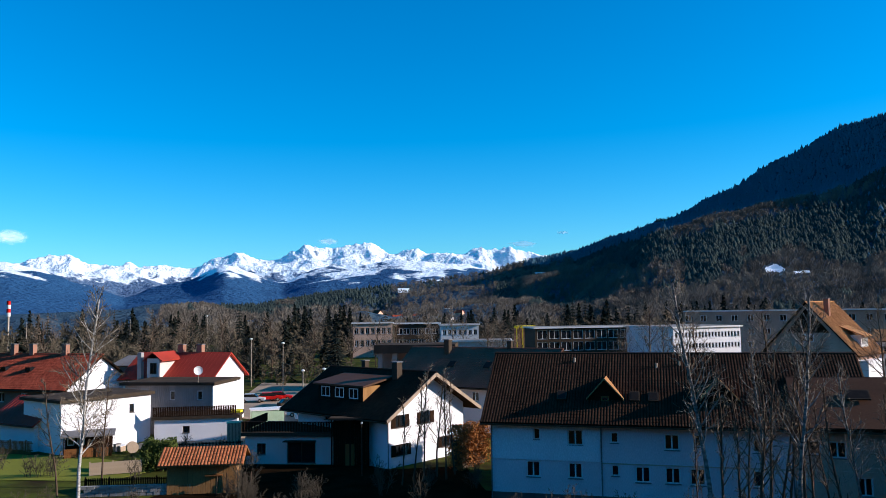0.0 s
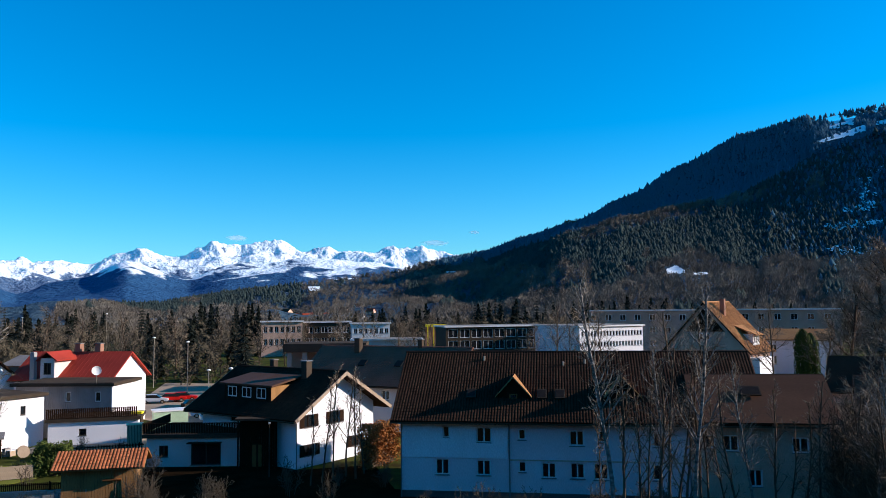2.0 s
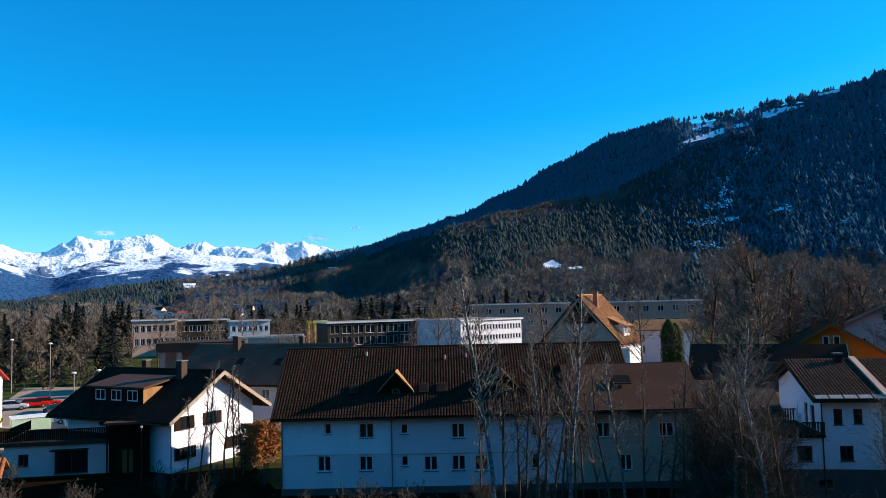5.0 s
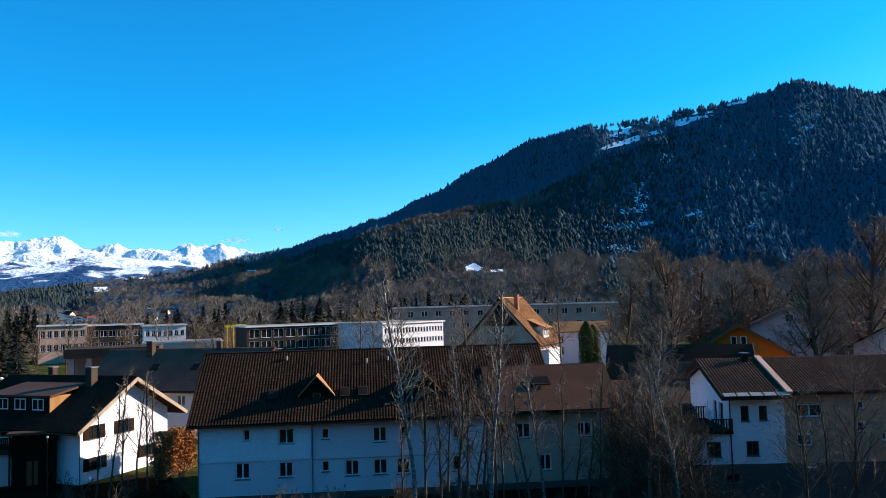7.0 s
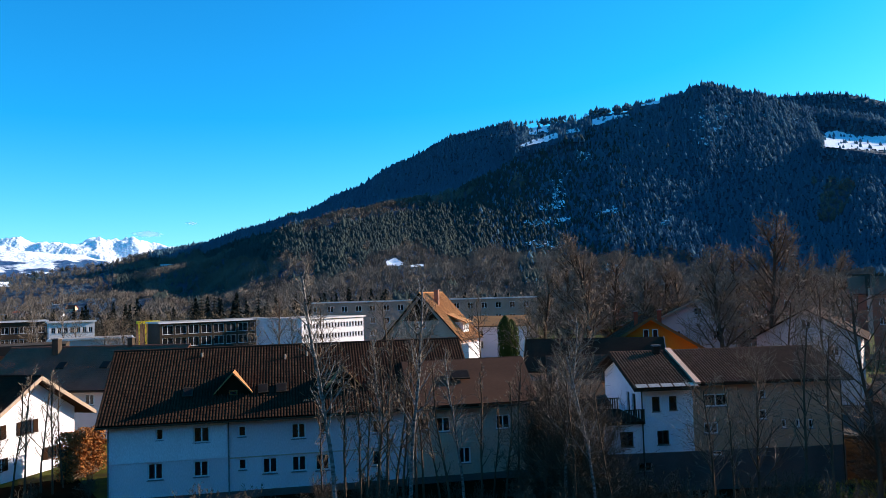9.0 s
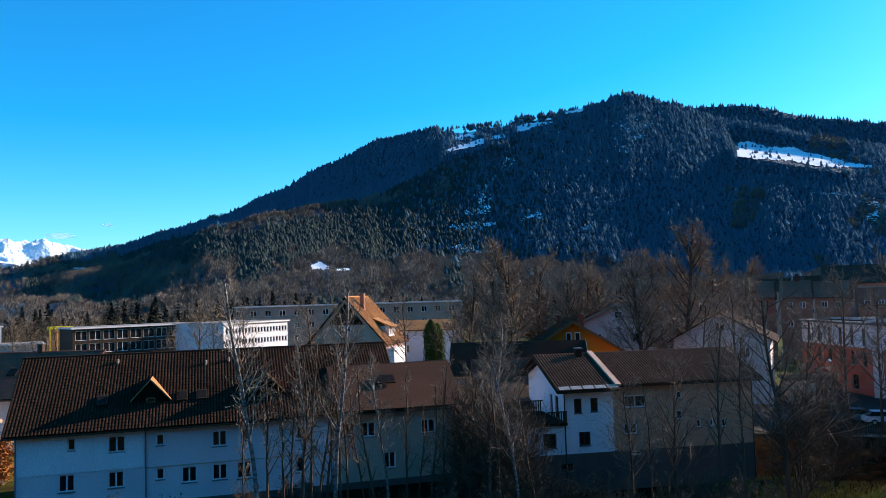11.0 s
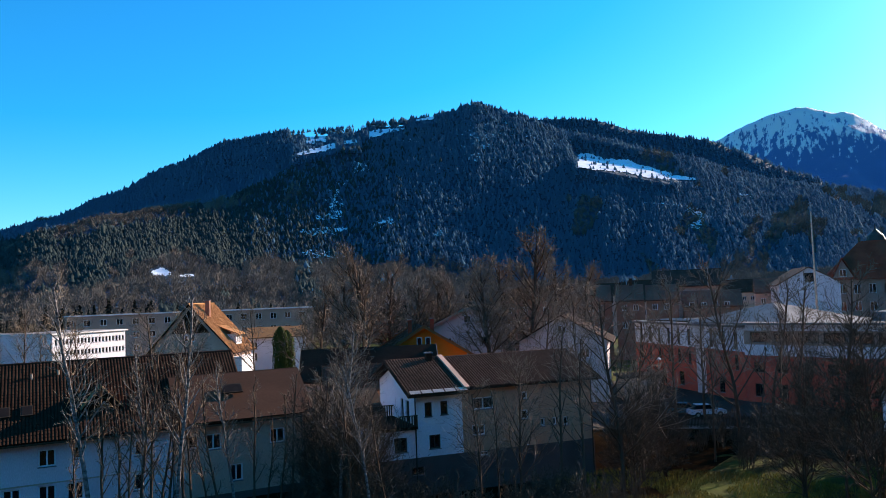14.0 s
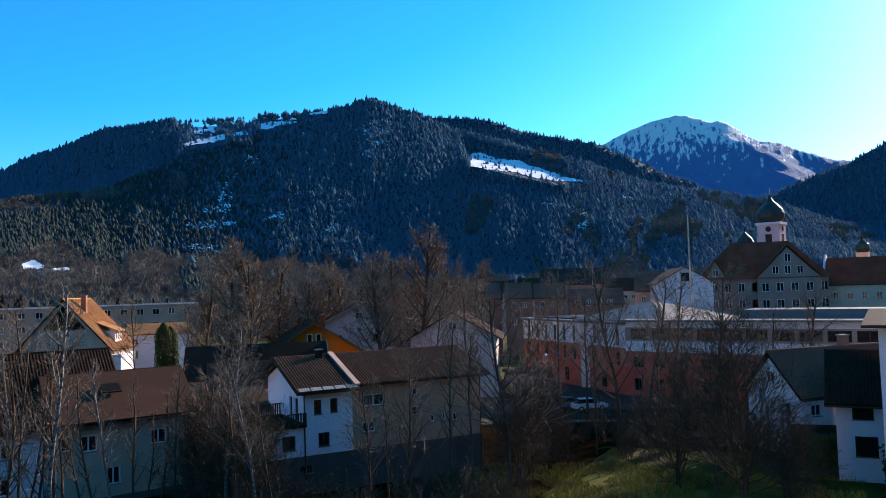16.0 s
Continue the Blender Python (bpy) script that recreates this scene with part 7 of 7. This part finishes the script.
# ---- small clouds ----
def cloud_material():
    m = bpy.data.materials.new("cloud")
    m.use_nodes = True
    n, l = m.node_tree.nodes, m.node_tree.links
    b = n["Principled BSDF"]
    b.inputs["Base Color"].default_value = (0.9, 0.9, 0.92, 1)
    b.inputs["Roughness"].default_value = 1.0
    tc = n.new("ShaderNodeTexCoord")
    ns = n.new("ShaderNodeTexNoise")
    ns.inputs["Scale"].default_value, ns.inputs["Detail"].default_value = 2.2, 6
    l.new(tc.outputs["Object"], ns.inputs[0])
    ln = n.new("ShaderNodeVectorMath")
    ln.operation = "LENGTH"
    l.new(tc.outputs["Object"], ln.inputs[0])
    sb = n.new("ShaderNodeMath")
    sb.operation = "SUBTRACT"
    l.new(ns.outputs[0], sb.inputs[0])
    l.new(ln.outputs["Value"], sb.inputs[1])
    mr = n.new("ShaderNodeMapRange")
    mr.inputs[1].default_value, mr.inputs[2].default_value = -0.45, 0.25
    mr.inputs[3].default_value, mr.inputs[4].default_value = 0.0, 0.55
    l.new(sb.outputs[0], mr.inputs[0])
    l.new(mr.outputs[0], b.inputs["Alpha"])
    return m


M["cloud"] = cloud_material()
for az, el, w, h in ((-29.3, 5.1, 95, 45), (5.6, 4.75, 95, 24), (8.5, 5.5, 40, 14), (-8.6, 5.1, 70, 22)):
    bm = bmesh.new()
    bmesh.ops.create_grid(bm, x_segments=12, y_segments=12, size=1)
    for v in bm.verts:
        v.co.z = .12 * noise.noise(v.co * 2)
    c = solid("cloud", bm, "cloud", "small thin white cloud wisp", "cloud", "clouds", "structure")
    p = polar(az, 4600, EYE + 4600 * math.tan(radians(el)))
    c.matrix_basis = pose(p.x, p.y, p.z, 90, 0, -az) @ Matrix.Diagonal((w, h, 20, 1))


# ---- grass ----
def tufts(name, n, place, hmin, hmax, mat, label, seed):
    """Single bent blades of rough grass, joined."""
    rng = random.Random(seed)
    verts, faces = [], []
    for i in range(n):
        x, y = place(rng)
        h, a = rng.uniform(hmin, hmax), rng.uniform(0, math.tau)
        o, l = Vector((math.cos(a), math.sin(a), 0)) * .025, Vector((rng.uniform(-1, 1), rng.uniform(-1, 1), 0)) * h * .5
        b = len(verts)
        p = Vector((x, y, 0))
        verts += [p - o, p + o, p + l + Vector((0, 0, h))]
        faces.append((b, b + 1, b + 2))
    return tagged(soup(name, verts, faces, mat), label, "grass", kind="stuff")


M["dry_grass"] = material("dry_grass", (0.26, 0.29, 0.075), (0.16, 0.145, 0.05), 0.2, 0.9, bump=0)


def meadow_spot(rng):
    while True:
        p = polar(rng.uniform(50, 78), rng.uniform(36, 68))
        if noise.noise((p.x / 3.2, p.y / 3.2, 2)) > -.2:
            return p.x, p.y


def lawn_spot(rng):
    return rng.uniform(-58, -30), rng.uniform(72, 86)


tufts("meadow_grass", 46000, meadow_spot, .12, .4, "dry_grass", "rough yellow-green meadow grass", 1)
tufts("bank_grass", 9000, lambda r: (lambda p: (p.x, p.y))(polar(r.uniform(-24, 50), r.uniform(44, 60))), .15, .55, "twig_dark", "dead dark grass on the bank", 2)
